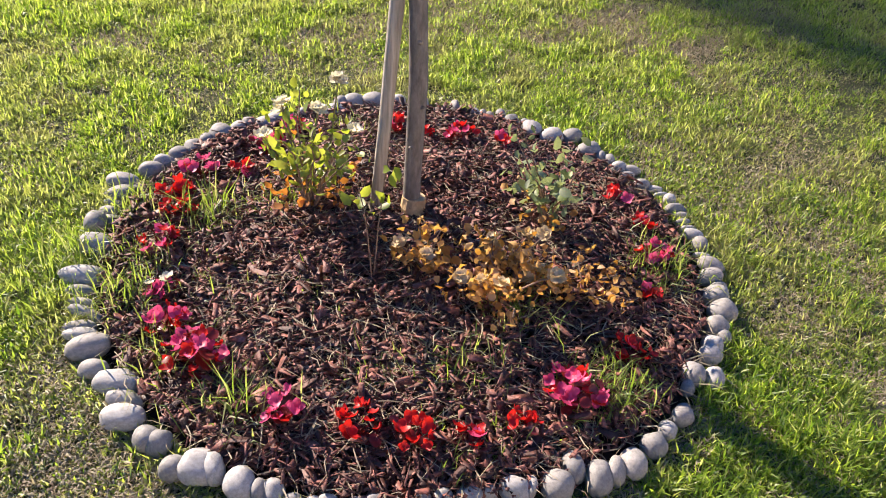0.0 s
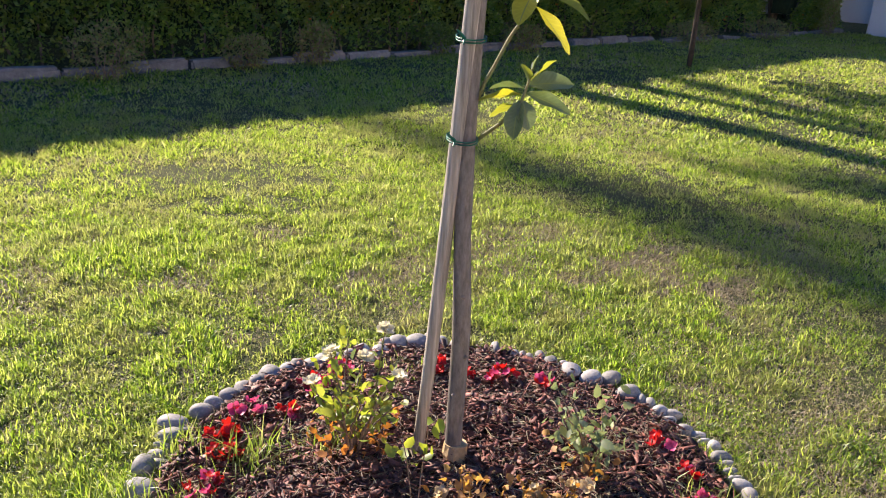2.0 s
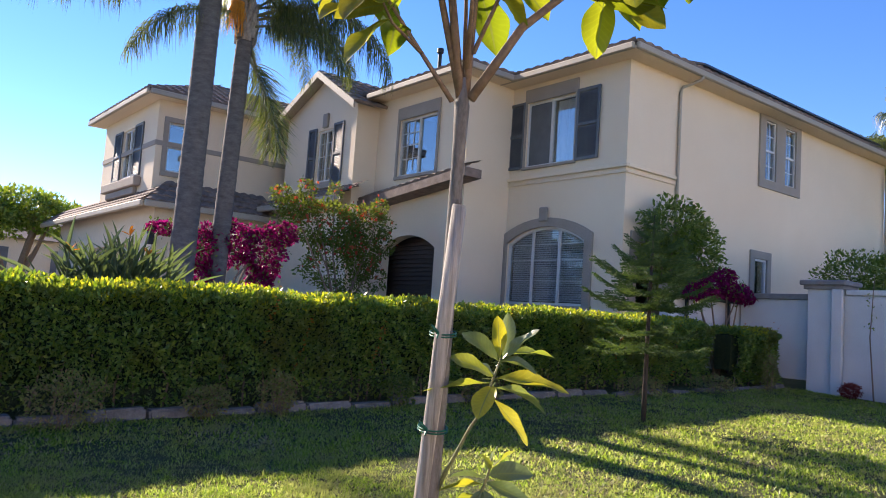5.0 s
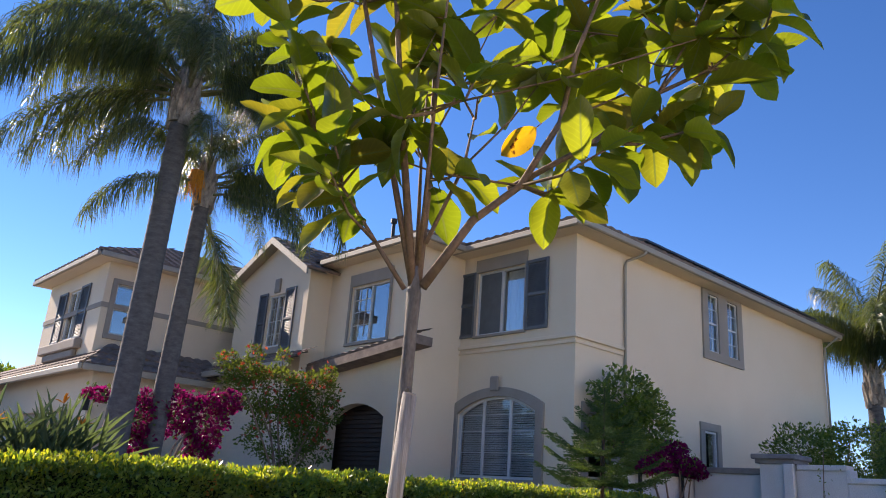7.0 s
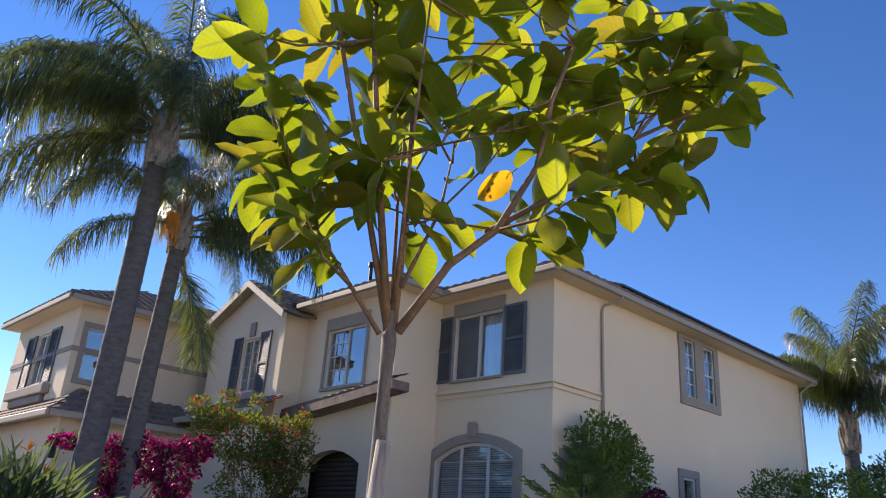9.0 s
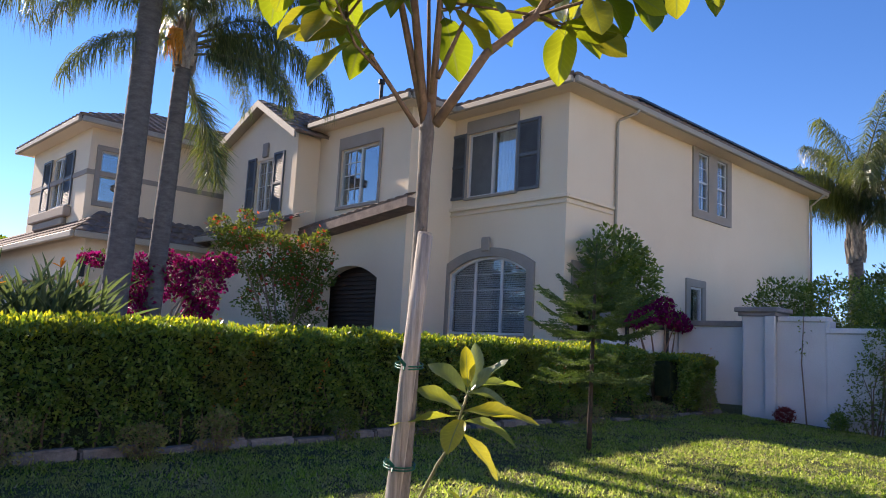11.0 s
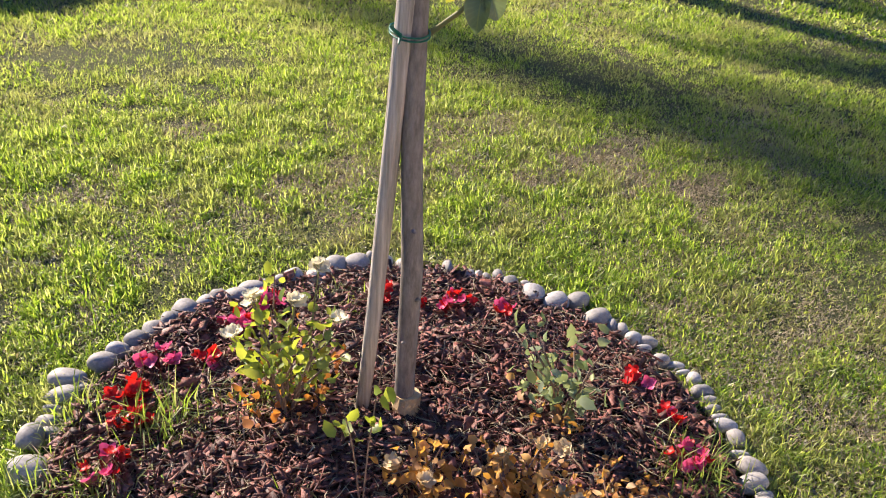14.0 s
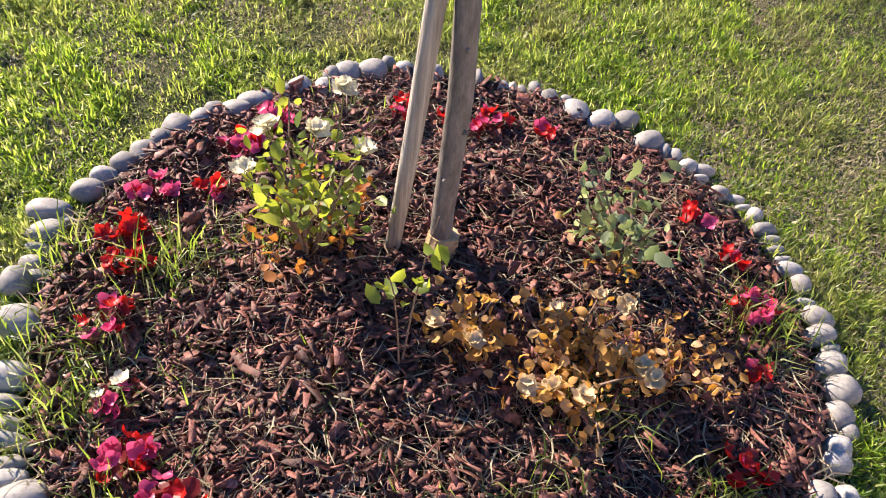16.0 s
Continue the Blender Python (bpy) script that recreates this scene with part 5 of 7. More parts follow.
for w in WHORLS_A + WHORLS_B + WHORLS_LOW:
    w = Vector(w) + Vector((0.62, 0.785, 0)) * lrnd.uniform(-0.2, 0.2)
    near = min(spots, key=lambda p: (p - w).length + (0.3 if p.z > w.z else 0))
    if (near - w).length > 0.04:
        mid = near.lerp(w, 0.55) + Vector((lrnd.uniform(-0.02, 0.02), lrnd.uniform(-0.02, 0.02), -0.03))
        part("twig", Shape().tube([near, mid, w], [0.006, 0.0045, 0.003], 6), M_TWIG, tree, smooth=True)
        ax = (w - mid).normalized()
    else:
        mid, ax = near, (w - heart).normalized()
    side = ax.orthogonal().normalized()
    n = lrnd.randint(6, 7)
    for i in range(n):
        a = i * 2.4 + lrnd.uniform(-0.4, 0.4)
        f = i / n
        out = Matrix.Rotation(a, 3, ax) @ side
        d = out * (0.95 - 0.45 * f) + ax * (0.15 + 0.65 * f) + Vector((0, 0, lrnd.uniform(-0.5, 0.1)))
        if crowds_yellow(w - ax * (0.13 * (1 - f)), d):
            continue
        set_leaf(MAG, w - ax * (0.13 * (1 - f)), d, tree, scale=lrnd.uniform(1.0, 1.32))
grow, face = Vector((-0.45, 0.36, -0.6)).normalized(), Vector((-0.55, -0.7, -0.45)).normalized()
across = grow.cross(face).normalized()
face = across.cross(grow)
part("leaf", MAGY, M_MAGY, tree, "yellow dying leaf with a brown spot", m=Matrix.Translation(YELLOW) @ Matrix((across, grow, face)).transposed().to_4x4() @ Matrix.Scale(0.85, 4))

# two low shoots with pale leaves, laid out aside of the trunk, above a height and towards the house
def beside(p, z, q, depth=0.0):
    return Vector((1.24, 1.55, z)) + Vector((0.785, -0.62, 0)) * p + Vector((0, 0, q)) + Vector((0.62, 0.785, 0)) * depth


# each leaf: its foot aside and above, its tip aside and above, the tip's depth, its width, its turn
HIGH_SHOOT = [(0.128, 0.135, 0.235, 0.033, -0.02, 0.04, 35), (0.122, 0.17, 0.076, 0.115, -0.1, 0.06, 0), (0.118, 0.178, -0.064, 0.165, -0.03, 0.038, 10), (0.13, 0.165, 0.288, 0.15, 0.02, 0.036, 12), (0.125, 0.19, 0.318, 0.2, -0.05, 0.05, 28),
              (0.122, 0.195, 0.006, 0.255, -0.02, 0.055, -40), (0.13, 0.24, 0.037, 0.325, 0.04, 0.05, -40), (0.142, 0.24, 0.225, 0.335, -0.03, 0.048, 35), (0.135, 0.235, 0.222, 0.25, -0.08, 0.034, 15), (0.16, 0.255, 0.294, 0.281, 0.06, 0.034, 10),
              (0.135, 0.25, 0.127, 0.36, -0.01, 0.04, 20), (0.145, 0.25, 0.165, 0.375, 0.02, 0.04, 60), (0.125, 0.2, 0.07, 0.24, 0.1, 0.045, 20)]
LOW_SHOOT = [(0.11, 0.115, -0.006, 0.113, -0.02, 0.045, 30), (0.118, 0.13, 0.03, 0.142, 0.05, 0.04, 20), (0.1, 0.09, 0.031, 0.055, 0.03, 0.036, 30), (0.11, 0.1, 0.079, 0.014, -0.05, 0.055, 0), (0.115, 0.1, 0.134, 0.035, -0.04, 0.05, 20),
             (0.12, 0.12, 0.248, 0.085, -0.01, 0.046, 38), (0.125, 0.14, 0.245, 0.165, 0.0, 0.06, 42), (0.127, 0.15, 0.19, 0.21, 0.03, 0.05, -30), (0.125, 0.15, 0.115, 0.2, 0.0, 0.034, 30), (0.13, 0.17, 0.137, 0.22, 0.0, 0.02, 0)]
for z, path, leaves in ((1.4, [(-0.006, -0.11), (0.012, -0.06), (0.032, -0.021), (0.068, 0.056), (0.103, 0.111), (0.122, 0.188), (0.14, 0.245)], HIGH_SHOOT), (1.2, [(-0.004, -0.014), (0.06, 0.037), (0.108, 0.09), (0.125, 0.145), (0.132, 0.185)], LOW_SHOOT)):
    n = len(path)
    part("shoot", Shape().tube([beside(p, z, q) for p, q in path], [0.0058 - 0.003 * i / (n - 1) for i in range(n)], 7), M_SHOOTSTEM, tree, smooth=True)
    for i, (p, q, p1, q1, depth, wide, turn) in enumerate(leaves):
        foot = beside(p, z, q)
        d = beside(p1, z, q1, depth) - foot
        m = Matrix.Translation(foot) @ d.to_track_quat("Y", "Z").to_matrix().to_4x4() @ Matrix.Rotation(radians(turn), 4, "Y") @ Matrix.Diagonal((wide / 0.048, d.length / 0.148, d.length / 0.148, 1.0))
        part("leaf", SHOOT[i % 5], M_SHOOT, tree, m=m)

# the rest of the crown, joined
EXTRA, TWIGS, fill = Shape(), Shape(), random.Random(5)
for k in range(40):
    p = [q for q in spots if q.z > 2.55]
    a, b = p[fill.randrange(len(p))], Vector((WHORLS_A + WHORLS_B)[fill.randrange(35)])
    w = a.lerp(b, fill.uniform(0.3, 0.9)) + Vector((fill.uniform(-0.16, 0.16), fill.uniform(-0.16, 0.16), fill.uniform(-0.05, 0.2)))
    TWIGS.tube([a, a.lerp(w, 0.6) + Vector((0, 0, -0.02)), w], [0.004, 0.0035, 0.002], 5)
    for i in range(5):
        d = Vector((fill.uniform(-1, 1), fill.uniform(-1, 1), fill.uniform(-0.5, 0.7))).normalized()
        m = Matrix.Translation(w - d * 0.02) @ d.to_track_quat("Y", "Z").to_matrix().to_4x4() @ Matrix.Rotation(radians(fill.uniform(-45, 45)), 4, "Y") @ Matrix.Scale(fill.uniform(0.85, 1.2), 4)
        src = MAG[fill.randrange(5)]
        if crowds_yellow(w - d * 0.02, d):
            continue
        EXTRA.add([m @ q.co for q in src.vertices], [tuple(f.vertices) for f in src.polygons])
M_MAGREST = leafy("magnolia_foliage", MAG_FACE, MAG_THROUGH, 0.58, 0.3, spec=0.6, ribs=True)
rest_mesh = EXTRA.mesh("inner_foliage", True)
leaf_uv(rest_mesh)
tagged(part("inner_foliage", rest_mesh, M_MAGREST, tree), kind="stuff")
tagged(part("inner_twig", TWIGS, M_TWIG, tree, smooth=True), kind="stuff")

stake = thing("wooden_stake", "weathered round wooden stake tied to the tree", "stake", at=(0, 0, 0))
s = Shape().tube([(1.135, 1.63, 0.10), (1.165, 1.612, 0.52), (1.187, 1.596, 0.9), (1.203, 1.572, 1.31), (1.212, 1.545, 1.71), (1.222, 1.525, 2.035)], [0.018, 0.019, 0.0195, 0.02, 0.0205, 0.02], 18, wob=0.14, seed=6)
part("pole", s, M_STAKE, stake, smooth=True)
part("cut_top", Shape().tube([(1.2215, 1.5255, 2.03), (1.2225, 1.5245, 2.042)], [0.0195, 0.017], 18), M_STAKE, stake, "rough sawn top")
for z, c, r in ((1.70, (1.221, 1.556), 0.036), (1.452, (1.215, 1.565), 0.04), (1.192, (1.212, 1.577), 0.043)):
    t = thing("green_tie", "green plastic tie binding trunk to stake", "plant tie", "ties on the stake", at=(c[0], c[1], z))
    ring = [(r * 0.92 * math.cos(a * math.pi / 10) * (0.85), r * 1.2 * math.sin(a * math.pi / 10), 0.006 * math.sin(a * math.pi / 10 + 1)) for a in range(20)]
    s = Shape()
    for dz in (-0.004, 0.003):
        s.tube([(x, y, q + dz) for x, y, q in ring] + [(ring[0][0], ring[0][1], ring[0][2] + dz)], 0.0021, 6)
    part("band", s, M_TIE, t, smooth=True)
    part("knot", Shape().tube([(-r * 0.9, -0.02, 0.0), (-r * 1.25, -0.02, 0.012), (-r * 1.45, -0.015, 0.022)], [0.005, 0.004, 0.002], 6).tube([(-r * 0.9, -0.02, 0.0), (-r * 1.2, -0.03, -0.012)], [0.004, 0.002], 6), M_TIE, t)


# ---- lawn grass ----
grng = np.random.default_rng(42)
# worn, dry spots: x, y, radius, strength
WORN = np.array([(1.3, 2.83, 0.32, 0.85), (1.2, 2.93, 0.22, 0.7), (1.4, 2.69, 0.19, 0.6), (1.64, 2.82, 0.22, 0.8), (1.89, 2.79, 0.2, 0.7), (0.93, 3.23, 0.26, 0.7), (0.98, 2.61, 0.26, 0.75), (0.72, 2.83, 0.2, 0.6), (0.73, 2.49, 0.2, 0.6), (0.28, 2.41, 0.2, 0.45),
                 (1.69, 2.44, 0.18, 0.5), (2.95, 2.36, 0.33, 0.9), (2.96, 2.07, 0.26, 0.9), (2.81, 2.83, 0.24, 0.6), (2.76, 3.5, 0.3, 0.5), (3.06, 1.84, 0.33, 0.95), (2.47, 2.05, 0.14, 0.7), (2.6, 2.34, 0.18, 0.75), (2.98, 1.48, 0.27, 0.6), (2.86, 1.28, 0.25, 0.5), (4.05, 2.7, 0.35, 0.8), (4.3, 2.2, 0.35, 0.7), (2.05, 0.55, 0.25, 0.45), (0.1, 1.0, 0.22, 0.25)])


LATTICE = np.random.default_rng(6).uniform(0, 1, (256, 256))


def value_noise(x, y, size, shift=0):
    """Smooth random field between 0 and 1 with lumps of the given size in metres."""
    u, v = x / size + 91.7 + shift * 17, y / size + 57.3 + shift * 29
    i, j = np.floor(u).astype(int), np.floor(v).astype(int)
    f, g_ = u - i, v - j
    f, g_ = f * f * (3 - 2 * f), g_ * g_ * (3 - 2 * g_)
    q = [LATTICE[(i + a) % 256, (j + b) % 256] for a in (0, 1) for b in (0, 1)]
    return (q[0] * (1 - g_) + q[1] * g_) * (1 - f) + (q[2] * (1 - g_) + q[3] * g_) * f


def dryness(x, y):
    """0 in the green lawn, 1 in the worn ragged patches."""
    ragged = 0.5 * value_noise(x, y, 0.16, 1) + 0.32 * value_noise(x, y, 0.06, 2) + 0.18 * value_noise(x, y, 0.025, 3)
    n = 0.6 * value_noise(x, y, 0.75, 4) + 0.4 * value_noise(x, y, 0.3, 5)
    d = 0.65 * np.clip((0.62 * n + 0.38 * ragged - 0.53) / 0.14, 0, 1)
    for wx, wy, wr, ws in WORN:
        q = np.hypot((x - wx) / (wr * 1.25), (y - wy) / (wr * 0.8))
        d = np.maximum(d, ws * np.clip((1.62 - q - 2.2 * (ragged - 0.12)) / 0.5, 0, 1))
    d = np.maximum(d, (0.2 + 0.5 * ragged) * np.clip((x - 1.75) / 0.4, 0, 1) * np.clip((2.2 - y) / 0.8, 0, 1) * np.clip((5 - x) / 1.5, 0, 1))
    return np.clip(d, 0, 1)


def growth(x, y, lean):
    """Height of the grass: lush tussocks and lower hollows, evened out where the blades lie flat."""
    lumps = 0.24 + 0.98 * value_noise(x, y, 0.1, 7) + 0.52 * value_noise(x, y, 0.3, 8)
    return lumps if lean < 1.0 else 0.55 + 0.5 * lumps


def blades(x, y, length, width, lean):
    """Bent grass blades, widest at the bend."""
    n = len(x)
    yaw = grng.uniform(0, 2 * np.pi, n)
    ln = length * grng.uniform(0.5, 1.25, n) * growth(x, y, lean)
    le = np.minimum(np.abs(grng.normal(lean * 1.35, 0.42, n)), 1.25)
    d = np.stack([np.cos(yaw), np.sin(yaw), np.zeros(n)], 1)
    tw = yaw + np.pi / 2 + grng.normal(0, 0.6, n)
    s = np.stack([np.cos(tw), np.sin(tw), np.zeros(n)], 1) * (width * grng.uniform(0.7, 1.2, n))[:, None] / 2
    p0 = np.stack([x, y, ground_z(x, y) - 0.003], 1)
    up = np.array([[0, 0, 1.0]])
    p1 = p0 + (d * (np.sin(le * 0.6))[:, None] + up * np.cos(le * 0.6)[:, None]) * ln[:, None] * 0.5
    p2 = p1 + (d * (np.sin(le * 1.7))[:, None] + up * np.cos(le * 1.7)[:, None]) * ln[:, None] * 0.5
    v = np.stack([p0, p1 + s, p1 - s, p2], 1).reshape(-1, 3)
    k = np.arange(n)[:, None] * 4
    return v, np.concatenate([k + np.array([[0, 1, 2]]), k + np.array([[2, 1, 3]])], 1).reshape(-1, 3)


def spikes(x, y, length, width, lean):
    """Plain single-triangle blades for the farther lawn."""
    n = len(x)
    yaw = grng.uniform(0, 2 * np.pi, n)
    ln = length * grng.uniform(0.5, 1.25, n) * growth(x, y, lean)
    le = np.minimum(np.abs(grng.normal(lean, 0.3, n)), 1.42)
    d = np.stack([np.cos(yaw) * np.sin(le), np.sin(yaw) * np.sin(le), np.cos(le)], 1) * ln[:, None]
    tw = grng.uniform(0, 2 * np.pi, n)
    s = np.stack([np.cos(tw), np.sin(tw), np.zeros(n)], 1) * (width * grng.uniform(0.7, 1.3, n))[:, None] / 2
    p0 = np.stack([x, y, ground_z(x, y) - 0.003], 1)
    return np.stack([p0 - s, p0 + s, p0 + d], 1).reshape(-1, 3), np.arange(3 * n).reshape(-1, 3)


def tufted(n, x0, x1, y0, y1, per, spread):
    """Blades gathered in small tufts with bare gaps between them."""
    m = n // per
    cx, cy = grng.uniform(x0, x1, m), grng.uniform(y0, y1, m)
    x = (cx[:, None] + grng.normal(0, spread, (m, per))).ravel()
    y = (cy[:, None] + grng.normal(0, spread, (m, per))).ravel()
    a = np.arctan2(y - BED[1], x - BED[0])
    r = np.hypot(x - BED[0], y - BED[1])
    keep = (r > bed_radius(a) + 0.015) & (y < 7.86 - 0.04 * np.clip(x - 9, 0, 9)) & (x < 15.1)
    return x[keep], y[keep], r[keep]


def thinned(x, y, r, share, hollow=0.72):
    """Full growth in the garden before the house, thinner grass on the lawn's other sides."""
    ahead, aside = 0.62 * x + 0.785 * y, np.abs(0.785 * x - 0.62 * y)
    soft = grng.normal(0, 0.16, len(x))
    far_side = (ahead < 0.15 + soft * 0.5) | (aside > 0.95 + 0.78 * ahead + soft)
    lumps = 0.65 * value_noise(x, y, 0.06, 9) + 0.35 * value_noise(x, y, 0.024, 10) < 0.37
    full = 0.0 if share > 0.9 else 1.0
    keep = (grng.uniform(0, 1, len(x)) < np.where(far_side, share, full)) & ~(lumps & (grng.uniform(0, 1, len(x)) < np.where(r < 2.6, hollow, 0.35)))
    return x[keep], y[keep], r[keep]


green_v, green_f, dry_v, dry_f = [], [], [], []
ng = nd = 0
for n, box, r0, r1, maker, per, spread, ln, wd, share in ((1450000, (-2.0, 4.4, -0.3, 4.5), 0.0, 2.5, blades, 8, 0.014, 0.042, 0.005, 0.08), (560000, (-2.0, 4.4, -0.3, 4.5), 0.0, 2.5, spikes, 6, 0.022, 0.034, 0.0052, 0.08), (1060000, (-3.6, 8.0, -1.0, 6.8), 2.5, 5.2, spikes, 7, 0.024, 0.038, 0.008, 0.05), (640000, (-6, 15.2, -4, 7.9), 5.2, 99, spikes, 6, 0.05, 0.048, 0.021, 0.08), (340000, (-7, 9, -5.5, 5), 0.0, 6.0, spikes, 9, 0.045, 0.055, 0.026, 1.0)):
    x, y, r = tufted(n, *box, per, spread)
    rj = r + grng.normal(0, 0.35, len(r))
    keep = (rj >= r0) & (rj < r1)
    x, y, r = thinned(x[keep], y[keep], r[keep], share)
    d = dryness(x, y)
    u = grng.uniform(0, 1, len(x))
    is_dry = u < 0.19 + 0.81 * d * np.where(r < 2.6, 1.0, 0.6)
    gone = grng.uniform(0, 1, len(x)) < np.where(is_dry, 0.0, 0.2) * d
    for mask, vv, ff, dry in ((~is_dry & ~gone, green_v, green_f, False), (is_dry & ~gone, dry_v, dry_f, True)):
        v, f = maker(x[mask], y[mask], ln * (0.8 if dry else 1.0), wd * (0.85 if dry else 1.0), 1.05 if dry else 0.62 if maker is blades else 0.78)
        if dry:
            dry_f.append(f + nd)
            dry_v.append(v)
            nd += len(v)
        else:
            green_f.append(f + ng)
            green_v.append(v)
            ng += len(v)
# low thatch between the tufts
x, y, r = tufted(560000, -2.2, 4.8, -0.4, 4.8, 4, 0.03)
keep = r < 2.9 + grng.normal(0, 0.3, len(r))
x, y, r = thinned(x[keep], y[keep], r[keep], 0.3, 0.0)
u = grng.uniform(0, 1, len(x)) < 0.5 + 0.5 * dryness(x, y)
for mask, dry in ((~u, False), (u, True)):
    v, f = spikes(x[mask], y[mask], 0.034, 0.0042, 1.2)
    if dry:
        dry_f.append(f + nd)
        dry_v.append(v)
        nd += len(v)
    else:
        green_f.append(f + ng)
        green_v.append(v)
        ng += len(v)
grass = new("lawn_grass", array_mesh("lawn_grass", np.concatenate(green_v), np.concatenate(green_f), M_GRASS))
tagged(grass, "short uneven bright green lawn grass lit from behind", "grass", kind="stuff")
straw = new("dry_lawn_grass", array_mesh("dry_lawn_grass", np.concatenate(dry_v), np.concatenate(dry_f), M_STRAW))
tagged(straw, "dry straw-brown grass in worn patches of the lawn", "grass", kind="stuff")

# grass tufts inside the bed
tv, tf, tn = [], [], 0
for x, y, n, hgt in [(0.45, 1.77, 60, 0.09), (0.38, 1.65, 55, 0.08), (0.69, 1.85, 60, 0.1), (0.86, 1.84, 45, 0.08), (0.47, 1.19, 60, 0.1), (1.19, 1.06, 50, 0.11), (1.69, 0.95, 60, 0.09), (1.18, 0.72, 70, 0.1), (0.94, 0.95, 30, 0.07),
                                    (0.79, 1.4, 25, 0.07), (0.75, 1.07, 30, 0.07), (0.92, 1.81, 40, 0.09), (1.26, 0.72, 50, 0.09), (0.58, 2.02, 50, 0.08), (0.38, 1.42, 50, 0.08), (0.62, 1.62, 30, 0.06), (1.36, 2.05, 30, 0.06), (0.82, 0.8, 40, 0.07), (0.33, 1.9, 40, 0.07)]:
    n = int(n * 3.0)
    px, py = grng.normal(x, 0.052, n), grng.normal(y, 0.052, n)
    v, f = blades(px, py, hgt * 1.1, 0.0042, 0.5)
    v[:, 2] += 0.025
    tv.append(v), tf.append(f + tn)
    tn += len(v)
bed_grass = new("bed_grass", array_mesh("bed_grass", np.concatenate(tv), np.concatenate(tf), M_BEDGRASS))
tagged(bed_grass, "green grass tufts growing through the mulch", "grass", kind="stuff")

# ---- begonias ----
def petal_mesh(r, seed, mat_, n_pet=4):
    """A ruffled open blossom of a few cupped petals; its face looks up +z."""
    rnd, s = random.Random(seed), Shape()
    for i in range(n_pet):
        a0 = 2 * math.pi * i / n_pet + rnd.uniform(-0.2, 0.2)
        lift, wd = rnd.uniform(0.15, 0.6), rnd.uniform(0.75, 1.0) * r
        k = len(s.v)
        for q in range(5):
            f = q / 4
            w = wd * math.sin(math.pi * (0.12 + 0.8 * f)) * 0.62
            for e in (-1, 0, 1):
                rad, side = r * f * 1.05, w * e
                s.v.append((math.cos(a0) * rad - math.sin(a0) * side, math.sin(a0) * rad + math.cos(a0) * side, r * (lift * f * f + 0.2 * abs(e) * f + 0.06 * rnd.uniform(-1, 1))))
        for q in range(4):
            for e in range(2):
                b = k + q * 3 + e
                s.f.append((b, b + 1, b + 4, b + 3))
    me = s.mesh("blossom", True)
    me.materials.append(mat_)
    return me


def round_leaf(r, seed, mat_):
    rnd, s = random.Random(seed), Shape()
    s.v.append((0, r * 0.15, 0))
    n = 11
    for i in range(n):
        a = 2 * math.pi * i / n
        rr = r * (0.9 + 0.12 * rnd.random())
        s.v.append((rr * math.cos(a) * 0.85, r * 0.8 + rr * math.sin(a), r * (0.28 * abs(math.cos(a)) + 0.08 * rnd.uniform(-1, 1))))
    s.f += [(0, 1 + i, 1 + (i + 1) % n) for i in range(n)]
    me = s.mesh("leaf", True)
    me.materials.append(mat_)
    return me


RED_B = [petal_mesh(0.019, i, M_RED) for i in range(4)]
PINK_B = [petal_mesh(0.021, 10 + i, M_PINK) for i in range(4)]
CREAM_B = [petal_mesh(0.02, 20 + i, M_CREAM, 6) for i in range(2)]
WINE_L = [round_leaf(0.019, i, M_WINE) for i in range(4)]
frnd = random.Random(77)


def begonia(x, y, kind):
    big = {"P": 1.15, "s": 0.58, "w": 0.75}.get(kind, 0.84)
    nb = {"P": 20, "s": 6, "w": 7, "r": 11, "p": 11}[kind]
    look_ = {"r": "red begonia with dark wine leaves", "p": "pink and red begonia with dark leaves", "P": "large pink-red begonia clump", "s": "small red begonia seedling", "w": "small begonia with one white blossom"}[kind]
    b = thing("begonia", look_ + " in the mulch", "flower", "begonias in the bed", at=(x, y, float(bed_z(x, y))))
    for i in range(5):
        a = frnd.uniform(0, 6.28)
        part("stem", Shape().tube([(0, 0, -0.01), (0.02 * math.cos(a) * big, 0.02 * math.sin(a) * big, 0.04 * big), (0.045 * math.cos(a) * big, 0.045 * math.sin(a) * big, 0.075 * big)], [0.003, 0.0025, 0.0018], 5), M_WINE, b)
    for i in range(int(nb * 0.9)):
        a, r, h = frnd.uniform(0, 6.28), frnd.uniform(0.008, 0.058) * big, frnd.uniform(0.015, 0.07) * big
        part("leaf", WINE_L[frnd.randrange(4)], M_WINE, b, m=pose(r * math.cos(a), r * math.sin(a), h, frnd.uniform(-40, 40), frnd.uniform(-40, 40), frnd.uniform(0, 360)) @ Matrix.Scale(frnd.uniform(0.7, 1.2) * min(big, 1.15), 4))
    for i in range(nb):
        a, r = frnd.uniform(0, 6.28), 0.062 * big * math.sqrt(frnd.random())
        h = (0.095 - 0.6 * r) * big * frnd.uniform(0.75, 1.1)
        src = RED_B if kind in "rs" and frnd.random() < 0.9 else PINK_B
        if kind in "pP" and frnd.random() < 0.3:
            src = RED_B
        if kind == "w" and i < 2:
            src = CREAM_B
        part("blossom", src[frnd.randrange(len(src))], M_RED, b, m=pose(r * math.cos(a), r * math.sin(a), h, frnd.uniform(-55, 35), frnd.uniform(-45, 45), frnd.uniform(0, 360)) @ Matrix.Scale(frnd.uniform(0.65, 1.1), 4))
    return b


